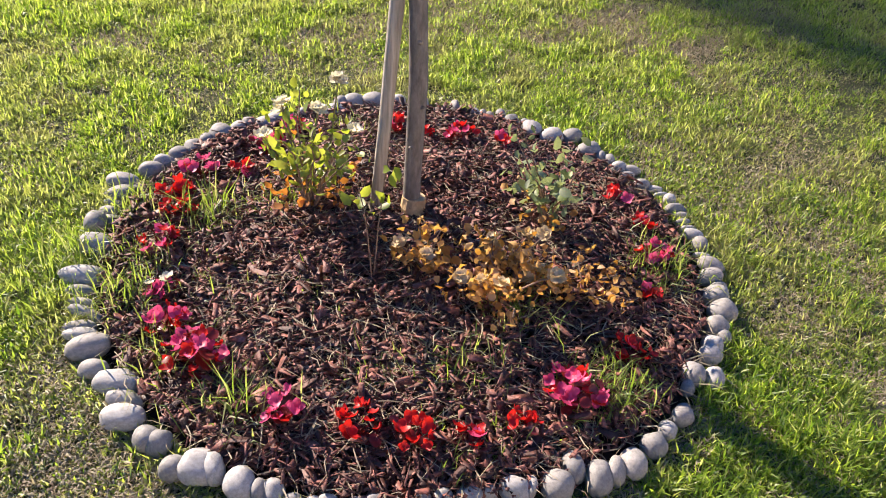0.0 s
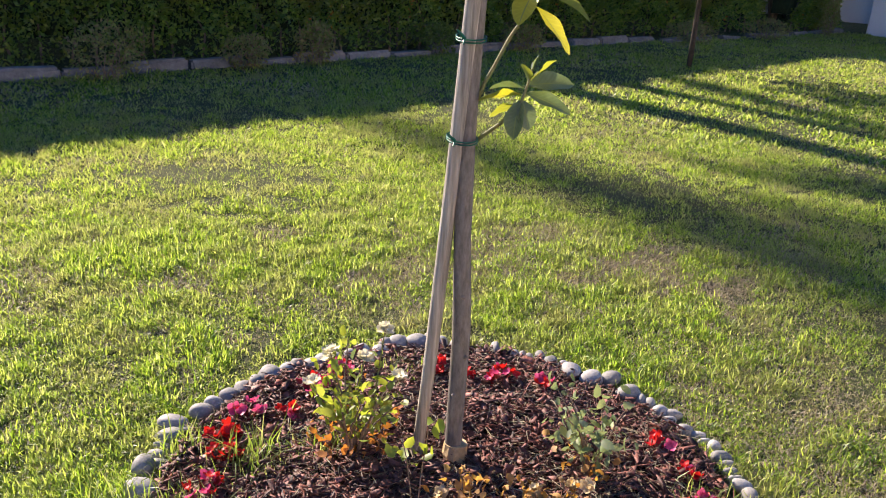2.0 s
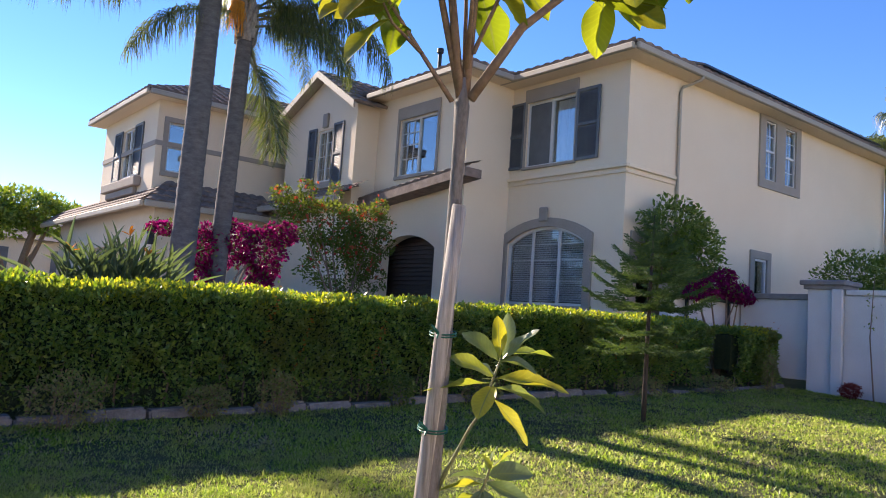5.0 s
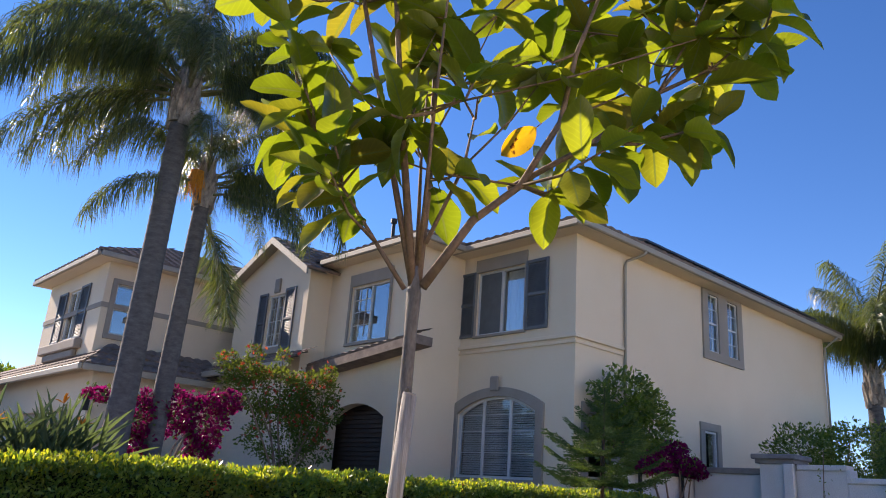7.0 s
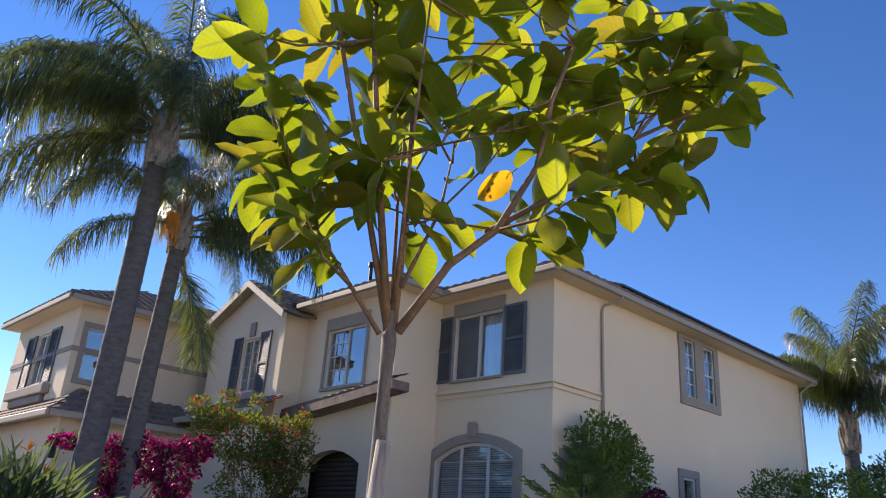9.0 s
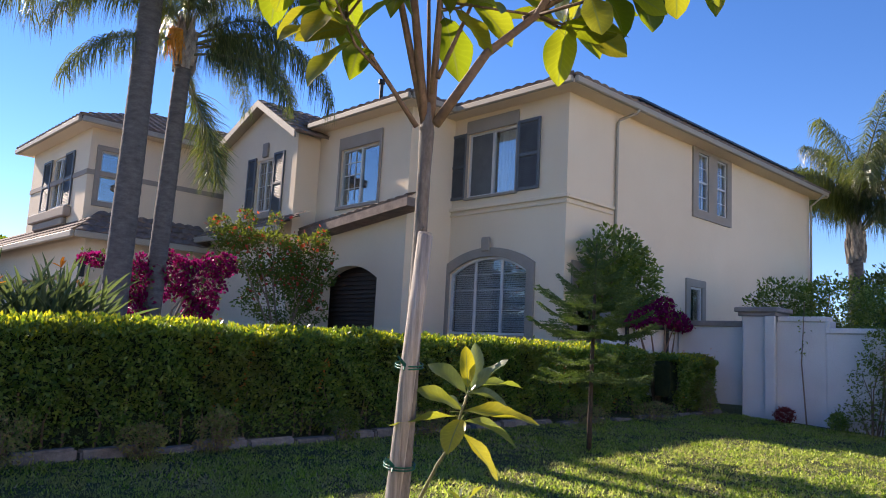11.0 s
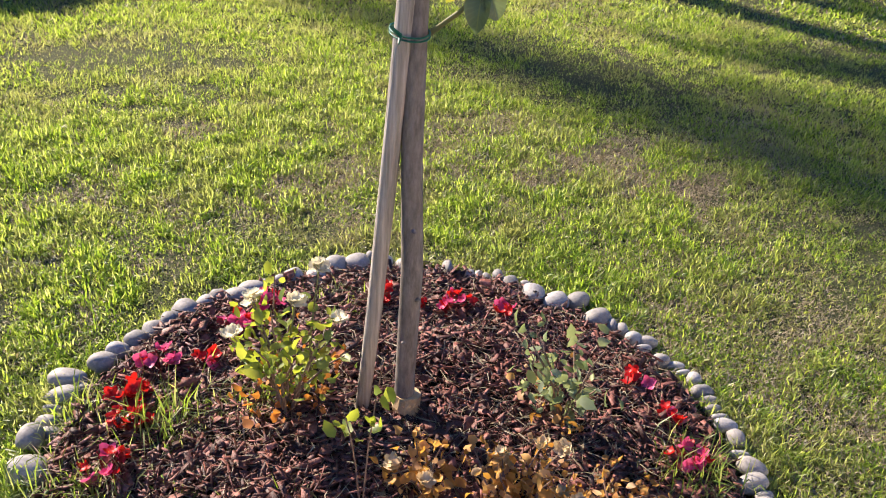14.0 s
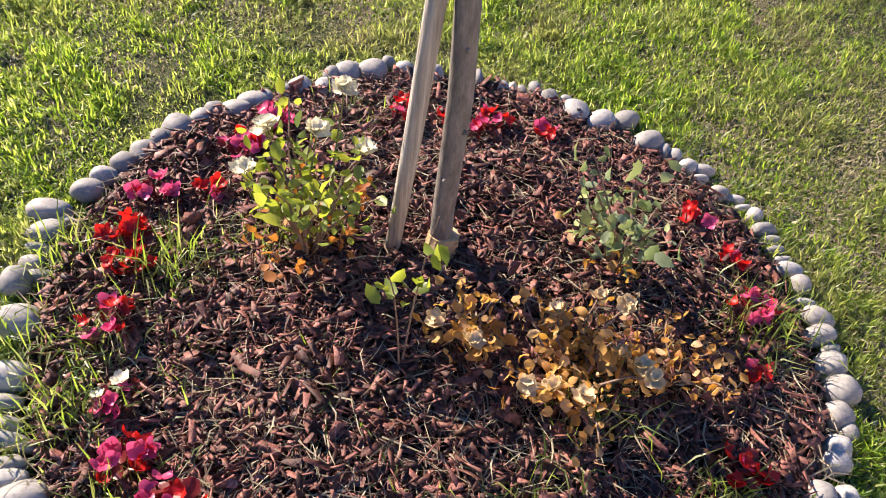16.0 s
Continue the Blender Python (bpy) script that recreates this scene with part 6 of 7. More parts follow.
for x, y, kind in [(0.67, 2.0, "r"), (0.63, 1.9, "r"), (0.53, 1.8, "p"), (0.47, 1.62, "w"), (0.42, 1.5, "p"), (0.43, 1.35, "P"), (0.51, 1.1, "p"), (0.64, 0.97, "r"), (0.72, 0.87, "r"), (0.82, 0.79, "s"), (0.95, 0.76, "s"), (1.12, 0.75, "P"),
                   (1.35, 0.76, "r"), (1.56, 0.86, "s"), (1.71, 0.98, "p"), (1.80, 1.1, "s"), (1.84, 1.24, "s"), (1.64, 1.81, "p"), (1.56, 1.9, "s"), (1.48, 2.0, "r"), (0.79, 2.08, "p"), (0.89, 2.03, "s"), (1.03, 2.1, "p"), (1.16, 2.15, "p"), (1.74, 1.7, "s")]:
    begonia(x, y, kind)

# ---- rose bushes ----
def rose_bush(x, y, label, leaf_m, stems, n_leaf, size, seed, bloom=None, n_bloom=0, dead=None, low=0.05):
    rnd, rg = random.Random(seed), np.random.default_rng(seed)
    b = thing("rose_bush", label, "rose bush", at=(x, y, float(bed_z(x, y))))
    pts, tips = [], []
    for i in range(stems[0]):
        a, h = rnd.uniform(0, 6.28), stems[1] * rnd.uniform(0.6, 1.1)
        r = stems[2] * rnd.uniform(0.4, 1.0)
        p = [Vector((0, 0, -0.02)), Vector((r * 0.3 * math.cos(a), r * 0.3 * math.sin(a), h * 0.45)), Vector((r * 0.7 * math.cos(a + 0.3), r * 0.7 * math.sin(a + 0.3), h * 0.8)), Vector((r * math.cos(a + 0.2), r * math.sin(a + 0.2), h))]
        part("stem", Shape().tube(p, [q * (0.6 if stems[0] < 4 else 1.0) for q in (0.0045, 0.0035, 0.0025, 0.0015)], 6), M_TWIG, b)
        tips.append(p[-1])
        for k in range(n_leaf // stems[0]):
            f = rnd.uniform(0.3, 1.0) * 3
            q = p[min(2, int(f))].lerp(p[min(2, int(f)) + 1], f - min(2, int(f)))
            pts.append(q + Vector((rnd.gauss(0, 0.028), rnd.gauss(0, 0.028), rnd.gauss(0, 0.018))))
    pts = np.array([tuple(p) for p in pts])
    pts[:, 2] = np.maximum(pts[:, 2], low)
    if leaf_m is M_DEADLEAF:
        v, f = crisp_leaves(pts, size * 1.25, rg)
    else:
        v, f = oval_leaves(pts, size, rg, 0.62, np.tile([0.0, 0.0, 0.3], (len(pts), 1)), 1.0, 0.4)
    tagged(part("foliage", array_mesh("foliage", v, f, leaf_m, True), leaf_m, b), kind="stuff")
    if dead:
        dp = pts[rg.integers(0, len(pts), dead[1])] * np.array([1.15, 1.15, 0.5])
        v, f = crisp_leaves(dp, min(size, 0.026), rg)
        tagged(part("dead_foliage", array_mesh("dead_foliage", v, f, dead[0]), dead[0], b, "withered orange-brown leaves"), kind="stuff")
    for i in range(n_bloom):
        t = tips[i % len(tips)]
        for k in range(3):
            part("rose", bloom[(i + k) % len(bloom)], M_CREAM, b, m=pose(t.x, t.y, t.z + 0.004 + 0.006 * k, rnd.uniform(-30, 30), rnd.uniform(-30, 30), rnd.uniform(0, 360)) @ Matrix.Scale((1.35 - 0.3 * k) * (0.75 if leaf_m is M_DEADLEAF else 1.0), 4))
    return b


TAN_B = [petal_mesh(0.022, 40 + i, M_TAN, 6) for i in range(3)]
rose_bush(0.97, 1.72, "yellow-green rose bush with cream blooms beside the stake", M_ROSE, (13, 0.34, 0.2), 210, 0.033, 3, CREAM_B, 4, (M_RUST, 80))
rose_bush(0.95, 1.36, "thin rose stem with a few green leaves", M_ROSE, (2, 0.42, 0.1), 16, 0.038, 9, low=0.26)
rose_bush(1.55, 1.27, "sparse dusty green rose bush", M_ROSEDARK, (11, 0.29, 0.2), 132, 0.036, 5, dead=(M_DEADLEAF, 26))
rose_bush(1.2, 1.1, "withered rose bush with golden dead leaves", M_DEADLEAF, (16, 0.13, 0.2), 430, 0.02, 6, TAN_B, 8, low=0.03)
rose_bush(1.4, 1.0, "withered low rose shoot with tan leaves", M_DEADLEAF, (8, 0.1, 0.18), 200, 0.019, 16, TAN_B, 3)
rose_bush(1.09, 1.3, "short rose shoot turning yellow", M_DEADLEAF, (4, 0.13, 0.1), 100, 0.024, 7, TAN_B, 2)

for x, y, z, seed in ((1.1, 1.76, 0.575, 4), (1.03, 1.76, 0.5, 7)):
    g0 = float(bed_z(x, y))
    b = thing("rose_bush", "tall thin rose shoot with a cream bloom", "rose bush", at=(x, y, g0))
    part("stem", Shape().tube([(-0.05, -0.02, -0.02), (-0.03, 0, (z - g0) * 0.5), (0, 0, z - g0)], [0.0035, 0.003, 0.002], 6), M_SHOOTSTEM, b)
    for k in range(4):
        part("rose", CREAM_B[k % 2], M_CREAM, b, m=pose(0, 0, z - g0 + 0.004 * k, frnd.uniform(-30, 30), frnd.uniform(-30, 30), k * 47) @ Matrix.Scale(1.35 - 0.2 * k, 4))
    for k in range(5):
        part("leaf", WINE_L[k % 4].copy(), M_ROSE, b, m=pose(-0.03, 0, (z - g0) * (0.4 + 0.1 * k), frnd.uniform(-40, 40), frnd.uniform(-40, 40), k * 100) @ Matrix.Scale(0.9, 4)).data.materials[0] = M_ROSE

# ---- palms ----
def frond_mesh(L, rise, bend, seed, reach=0.82, n=104, hang=1.0):
    """A feather palm frond growing along +y: the rachis leaves at rise degrees and bends down by bend degrees; narrow hanging leaflets in several planes."""
    rnd, s = random.Random(seed), Shape()
    steps, pts = 24, [Vector((0, 0, 0))]
    for i in range(steps):
        e = radians(rise - bend * ((i + 0.5) / steps) ** 1.35)
        pts.append(pts[-1] + Vector((0.02 * math.sin(i * 0.4 + seed), math.cos(e), math.sin(e))) * (L / steps))
    def at(f):
        i = min(steps - 1, int(f * steps))
        return pts[i].lerp(pts[i + 1], f * steps - i)
    rib = Shape().tube(pts[::2], [0.03 * (1 - 0.9 * i / 12) + 0.003 for i in range(13)], 5).mesh("frond", True)
    rib.materials.append(M_RACHIS)
    for i in range(n):
        f = 0.16 + 0.84 * (i + rnd.uniform(-0.4, 0.4)) / n
        p, q = at(min(max(f, 0), 0.98)), at(min(1, f + 0.02))
        t = (q - p).normalized()
        side = t.cross(Vector((0, 0, 1)))
        side = side.normalized() if side.length > 0.05 else Vector((1, 0, 0))
        over = side.cross(t)
        for sg in (-1, 1):
            for rep in range(2):
                ln = reach * (math.sin(math.pi * (0.2 + 0.66 * f)) + 0.2) * rnd.uniform(0.7, 1.15)
                d = (side * sg * rnd.uniform(0.3, 1.0) + t * rnd.uniform(0.35, 0.9) + over * rnd.uniform(-0.5, 0.85)).normalized()
                droop = rnd.uniform(0.45, 1.0)
                c1 = p + d * ln * 0.2
                c2 = c1 + (d * 0.45 + Vector((0, 0, -droop * hang))).normalized() * ln * 0.34
                c3 = c2 + (d * (1.1 - hang) + Vector((rnd.uniform(-0.15, 0.15), rnd.uniform(-0.15, 0.15), -0.35 - 0.65 * hang))).normalized() * ln * 0.46
                w = (t + over * rnd.uniform(-0.7, 0.7)).normalized() * rnd.uniform(0.0065, 0.01)
                k = len(s.v)
                s.v += [tuple(p - w * 0.5), tuple(p + w * 0.5), tuple(c1 - w), tuple(c1 + w), tuple(c2 - w * 0.8), tuple(c2 + w * 0.8), tuple(c3)]
                s.f += [(k, k + 1, k + 3, k + 2), (k + 2, k + 3, k + 5, k + 4), (k + 4, k + 5, k + 6)]
    me = s.mesh("foliage")
    me.materials.append(M_FROND)
    return rib, me


def put_frond(owner, kind, m, name="frond", label=""):
    """A frond is its midrib, which carries the leaflets."""
    rib = part(name, FRONDS[kind][0], M_RACHIS, owner, label, m=m)
    tagged(part("foliage", FRONDS[kind][1], M_FROND, rib), kind="stuff")


FRONDS = [frond_mesh(3.3, 78, 150, 1), frond_mesh(3.4, 56, 138, 2), frond_mesh(3.3, 30, 105, 3), frond_mesh(3.1, 0, 62, 4), frond_mesh(1.9, -60, 24, 5, 0.62, 90, 0.25), frond_mesh(3.1, 86, 66, 6)]


def palm(x, y, z0, z1, r, seed, label, kinds, lean=0.0, scale=1.0, turn=0.0, extra=(), seeds=0.0):
    """kinds: which frond form hangs at each place round the crown, from the youngest to the oldest. extra: form, heading, height under the crown, size, aside."""
    rnd = random.Random(seed)
    p = thing("palm_tree", label, "palm tree", at=(x, y, 0))
    def axis(z):
        return lean * ((z - z0) / (z1 - z0)) ** 1.1
    hts = [z0 + (z1 - z0) * i / 80 for i in range(81)]
    s = Shape().tube([(axis(h), 0, h) for h in hts], [r * (1.1 - 0.2 * i / 80 + (0.03 if i % 2 else 0)) for i in range(81)], 20, wob=0.03, seed=seed)
    part("trunk", s, M_PALMTRUNK, p, "grey ringed palm trunk", smooth=True)
    ax, ux, u = axis(z1), lean * 0.14, r / 0.25
    # old leaf bases clasp the trunk's top, then the young ones rise out of it
    for i in range(26):
        a, h = i * 2.4 + rnd.uniform(-0.2, 0.2), z1 - 0.1 * u + 0.042 * u * i
        rr = r * (1.05 - 0.013 * i)
        c, q = math.cos(a), math.sin(a)
        tip = rnd.uniform(0.55, 1.0)
        part("leaf_base", Shape().tube([(ax + rr * 0.6 * c, rr * 0.6 * q, h), (ax + rr * 0.92 * c + ux * 0.3, rr * 0.92 * q, h + 0.22 * u), (ax + rr * 1.12 * c + ux * 0.6, rr * 1.12 * q, h + 0.5 * u * tip), (ax + rr * 1.4 * c + ux, rr * 1.4 * q, h + 0.85 * u * tip)], [r * 0.62, r * 0.5, r * 0.3, r * 0.06], 7, wob=0.3, seed=i), M_PALMBOOT, p, "peeling tan leaf base")
    top = z1 + 1.2 * u
    for i, kind in enumerate(kinds):
        f = i / len(kinds)
        put_frond(p, kind, pose(ax + ux, 0, top - 0.5 * u * f, rnd.uniform(-6, 6), rnd.uniform(-12, 12), turn + i * 137.5 + rnd.uniform(-14, 14)) @ Matrix.Scale(scale * rnd.uniform(0.88, 1.1), 4))
    for kind, rz, dz, size, aside in extra:
        put_frond(p, kind, pose(ax + ux + 0.785 * aside, -0.62 * aside, top - dz, rnd.uniform(-4, 4), rnd.uniform(-8, 8), rz) @ Matrix.Scale(size, 4))
    if seeds:
        s = Shape()
        for i in range(120):
            a = rnd.uniform(0, 6.28)
            c = Vector((ax - 0.3 * seeds + 0.14 * seeds * math.cos(a), -0.12 * seeds + 0.14 * seeds * math.sin(a), z1 + (0.62 + rnd.uniform(-0.1, 0.2)) * seeds))
            s.tube([(ax - 0.1 * seeds, -0.1 * seeds, z1 + 0.85 * seeds), c, c + Vector((rnd.uniform(-0.1, 0.1), rnd.uniform(-0.1, 0.1), -rnd.uniform(0.2, 0.6))) * seeds], [0.01, 0.008, 0.005], 4)
        part("seed_stalk", s, M_SEED, p, "hanging orange seed stalks")
    return p


palm(4.560, 12.801, 0.9, 7.877, 0.202, 4, "tall queen palm with smooth grey trunk and drooping fronds", (5, 5, 0, 0, 0, 1, 0, 1, 1, 2, 1, 2, 1, 2, 2, 2, 3, 2), lean=0.09, scale=1.2,
     extra=((3, 50, 0.45, 1.0, 0), (2, 62, 0.2, 1.2, 0), (1, 38, 0.1, 1.25, 0), (2, 90, 0.25, 1.15, 0), (1, 75, 0.1, 1.2, 0), (2, 25, 0.3, 1.15, 0), (2, 10, 0.3, 1.1, 0), (2, -120, 0.3, 1.05, 0), (1, -140, 0.2, 1.1, 0), (2, -95, 0.4, 1.0, 0)))
palm(5.336, 13.205, 0.9, 6.627, 0.157, 9, "shorter queen palm with orange seed stalks and a sunlit hanging frond", (5, 0, 0, 1, 0, 1, 1, 2, 1, 2, 2, 3), lean=0.15, scale=0.84, turn=40, seeds=0.8,
     extra=((2, -128, 0.35, 1.0, 0), (4, -110, 0.95, 1.05, 0.02), (4, -60, 0.85, 1.05, 0.1), (3, -150, 0.5, 0.8, 0), (2, -100, 0.4, 0.8, 0), (2, -60, 0.3, 0.8, 0)))
palm(27.9, 9.3, 1.8, 5.6, 0.25, 14, "queen palm with upright plumes standing beyond the garden wall", (5, 5, 5, 5, 5, 0, 0, 5, 0, 5, 0, 0, 5, 0, 1, 0, 0, 1, 0, 1), scale=1.5, turn=60)

# a very tall old palm past the driveway, unseen, added so trunk and skirt of dead leaves shade the lawn
shade_palm = thing("palm_tree", "unseen very tall fan palm with a skirt of dead leaves, added to shade the lawn", "palm tree", at=(-3.5, 46.5, 0.9))
part("trunk", Shape().tube([(0, 0, -0.3), (0.1, 0, 12), (0.25, 0, 27.5)], [0.34, 0.24, 0.2], 12), M_PALMTRUNK, shade_palm, smooth=True)
frd = random.Random(2)
for i in range(30):
    put_frond(shade_palm, 4, name="dead_frond", m=pose(0.25, 0, 23.6 + 4.2 * (i / 30) ** 0.8, frd.uniform(-10, 5), frd.uniform(-8, 8), i * 137.5) @ Matrix.Scale(frd.uniform(0.5, 0.75), 4))
for i in range(16):
    put_frond(shade_palm, (0, 1, 2, 2)[i % 4], pose(0.25, 0, 28.2, 0, 0, i * 137.5) @ Matrix.Scale(0.6, 4))

# ---- shrubs and small trees ----
def cloud_points(n, centre, radii, rng, hollow=0.55, lumps=7):
    d = rng.normal(size=(n, 3))
    d /= np.linalg.norm(d, axis=1, keepdims=True)
    ph = rng.uniform(0, 6.28, (3,))
    bump = 1 + 0.16 * np.sin(d[:, 0] * lumps + ph[0]) * np.sin(d[:, 1] * lumps + ph[1]) + 0.14 * np.sin(d[:, 2] * lumps + ph[2] + d[:, 0] * 3)
    r = (hollow + (1 - hollow) * rng.uniform(0, 1, (n, 1)) ** 0.5) * bump[:, None]
    return np.asarray(centre) + d * r * np.asarray(radii), d


def shrub(name, label, category, blobs, leaf_m, n, size, seed, base, extra=None, stem_r=0.03, stems=5, aspect=0.5):
    """A bush: several stems from base, foliage in uneven clumps."""
    rg, rnd = np.random.default_rng(seed), random.Random(seed)
    b = thing(name, label, category, at=base)
    o = np.array(base)
    for i in range(stems):
        c = blobs[i % len(blobs)]
        tgt = Vector(c[0]) - Vector(base) + Vector([rnd.uniform(-0.5, 0.5) * q for q in c[1]])
        part("stem", Shape().tube([Vector((rnd.uniform(-0.08, 0.08), rnd.uniform(-0.08, 0.08), -0.1)), tgt * 0.5 + Vector((rnd.uniform(-0.1, 0.1), rnd.uniform(-0.1, 0.1), 0.1)), tgt], [stem_r, stem_r * 0.7, stem_r * 0.3], 6), M_TWIG, b)
    vol = np.array([np.prod(c[1]) ** 0.67 for c in blobs])
    pts, nr = [], []
    for c, k in zip(blobs, (n * vol / vol.sum()).astype(int)):
        p, d = cloud_points(k, c[0], c[1], rg)
        pts.append(p - o), nr.append(d)
    pts, nr = np.concatenate(pts), np.concatenate(nr)
    v, f = leaf_cloud(pts, size, rg, aspect, nr, 0.8)
    tagged(part("foliage", array_mesh("foliage", v, f, leaf_m), leaf_m, b), kind="stuff")
    if extra:
        em, cnt, esize, elabel, zlo = extra
        cand = pts[(nr[:, 2] > zlo)]
        q = cand[rg.integers(0, len(cand), cnt)] + rg.normal(0, 0.05, (cnt, 3))
        v, f = leaf_cloud(q, esize, rg, 0.75, None, 1.0)
        tagged(part("blossom_mass", array_mesh("blossom_mass", v, f, em), em, b, elabel), kind="stuff")
    return b


shrub("bougainvillea", "deep magenta bougainvillea climbing the house wall", "shrub", [((6.3, 13.35, 2.75), (0.42, 0.3, 0.55)), ((6.25, 13.3, 1.95), (0.3, 0.28, 0.5)), ((5.65, 13.3, 2.85), (0.42, 0.28, 0.4)), ((5.1, 13.3, 2.7), (0.32, 0.28, 0.42)), ((5.2, 13.3, 2.15), (0.22, 0.25, 0.35)), ((4.4, 13.3, 2.98), (0.3, 0.2, 0.1)), ((6.75, 13.4, 3.15), (0.25, 0.2, 0.2))], M_BOUG, 6200, 0.075, 31, (5.5, 13.2, 1.6), (M_DARKSHRUB, 1500, 0.07, "small green leaves", -1), stems=9, aspect=0.8)
shrub("flowering_shrub", "tall loose green shrub with scattered red flowers", "shrub", [((8.5, 15.07, 3.69), (0.99, 0.71, 0.58)), ((8.99, 15.07, 2.84), (0.87, 0.64, 0.83)), ((9.66, 15.07, 3.87), (0.58, 0.51, 0.41)), ((7.82, 15.07, 3.97), (0.51, 0.44, 0.23)), ((9.54, 15.07, 3.13), (0.54, 0.51, 0.41)), ((8.0, 15.0, 4.35), (0.2, 0.2, 0.3)), ((8.7, 15.0, 4.4), (0.16, 0.18, 0.32)), ((9.95, 15.0, 4.25), (0.22, 0.2, 0.24)), ((10.15, 15.0, 3.4), (0.26, 0.2, 0.3)), ((9.95, 15.0, 2.55), (0.3, 0.2, 0.28)), ((7.4, 15.0, 4.2), (0.25, 0.2, 0.16))], M_FLOWERSHRUB, 10500, 0.08, 32, (8.96, 14.87, 1.5), (M_REDBRACT, 420, 0.1, "red flowers", -0.2), stems=9)
shrub("bougainvillea", "small magenta bougainvillea by the side wall", "shrub", [((13.5, 8.72, 2.62), (0.5, 0.25, 0.16)), ((14.2, 8.72, 2.78), (0.55, 0.25, 0.22)), ((14.9, 8.72, 2.72), (0.5, 0.25, 0.17)), ((14.5, 8.72, 3.02), (0.3, 0.2, 0.14)), ((15.4, 8.72, 2.62), (0.35, 0.2, 0.12))], M_BOUG, 3000, 0.07, 33, (14.4, 8.75, 1.0), (M_SHRUB, 700, 0.06, "green leaves", -1), stems=6, aspect=0.8)
shrub("round_tree", "small bushy tree with bright round-topped crown", "tree", [((13.6, 9.3, 3.95), (0.95, 0.45, 0.6)), ((13.2, 9.3, 3.2), (0.75, 0.4, 0.6)), ((14.4, 9.35, 3.5), (0.8, 0.4, 0.7)), ((13.8, 9.3, 2.9), (0.8, 0.4, 0.5))], M_SHRUB, 6000, 0.115, 34, (13.7, 9.4, 1.2), stem_r=0.05, stems=7)
shrub("wall_shrub", "olive-green clipped shrub behind the garden wall", "shrub", [((17.2, 7.2, 3.2), (1.0, 0.8, 0.55)), ((18.4, 6.6, 3.3), (1.1, 0.9, 0.6)), ((17.5, 6.9, 2.5), (1.2, 0.8, 0.6))], M_SHRUB, 9000, 0.085, 35, (17.6, 6.9, 0.8), stem_r=0.05, stems=7)
shrub("dark_tree", "dark leafy tree farther behind the garden wall", "tree", [((24.2, 6.9, 3.95), (1.5, 1.2, 0.9)), ((24.5, 6.3, 3.0), (1.8, 1.4, 1.0))], M_DARKSHRUB, 8000, 0.14, 36, (24.2, 7.0, 0.8), stem_r=0.09, stems=6)
shrub("wall_shrub", "tangled green shrub spilling over the garden wall", "shrub", [((16.3, 5.0, 2.9), (0.8, 0.6, 0.5)), ((16.6, 4.2, 3.1), (0.9, 0.8, 0.6)), ((16.2, 3.2, 2.9), (0.8, 0.9, 0.6))], M_SHRUB, 9500, 0.075, 37, (16.3, 4.2, 0.7), stem_r=0.04, stems=7)
shrub("climbing_vine", "sparse climbing vine against the white wall", "vine", [((15.1, 4.9, 1.5), (0.2, 0.35, 0.6)), ((15.15, 4.7, 2.2), (0.2, 0.3, 0.45)), ((15.05, 5.1, 0.95), (0.2, 0.4, 0.3)), ((15.1, 4.3, 1.6), (0.2, 0.4, 0.8))], M_SHRUB, 2600, 0.06, 38, (15.1, 4.8, 0.66), stems=8, stem_r=0.015)
for x, y, rx, rz, m_, lab, sd_ in ((1.75, 7.62, 0.36, 0.26, M_DULLSHRUB, "round olive-brown shrub in front of the edging", 41), (3.15, 7.72, 0.24, 0.17, M_DULLSHRUB, "low reddish-brown shrub in front of the edging", 42), (3.95, 7.74, 0.22, 0.22, M_DULLSHRUB, "small dry shrub in front of the edging", 43),
                                (0.0, 7.7, 0.3, 0.2, M_DULLSHRUB, "low dull shrub in front of the edging", 44), (5.7, 7.85, 0.22, 0.2, M_SHRUB, "small sunlit leafy sprout by the hedge", 45), (7.0, 7.75, 0.3, 0.16, M_DULLSHRUB, "low dry plant at the hedge foot", 46), (10.3, 7.6, 0.4, 0.16, M_DULLSHRUB, "low dry plant at the hedge foot", 47), (12.2, 7.5, 0.4, 0.16, M_DULLSHRUB, "low dry plant at the hedge foot", 48),
                                (14.0, 7.4, 0.14, 0.34, M_DULLSHRUB, "withered pale shrub before the short hedge", 49), (14.95, 6.35, 0.2, 0.14, M_WINE, "low dark plant with red leaves by the wall", 50), (15.0, 5.4, 0.18, 0.16, M_HEDGE, "low dark plant along the wall", 51), (14.95, 4.4, 0.25, 0.16, M_HEDGE, "low dark plant along the wall", 52)):
    g = float(ground_z(x, y))
    shrub("low_shrub", lab, "shrub", [((x, y, g + rz), (rx, rx * 0.9, rz)), ((x + rx * 0.3, y, g + rz * 1.3), (rx * 0.6, rx * 0.6, rz * 0.7))], m_, 1100, 0.04, sd_, (x, y, g), stem_r=0.006, stems=7)

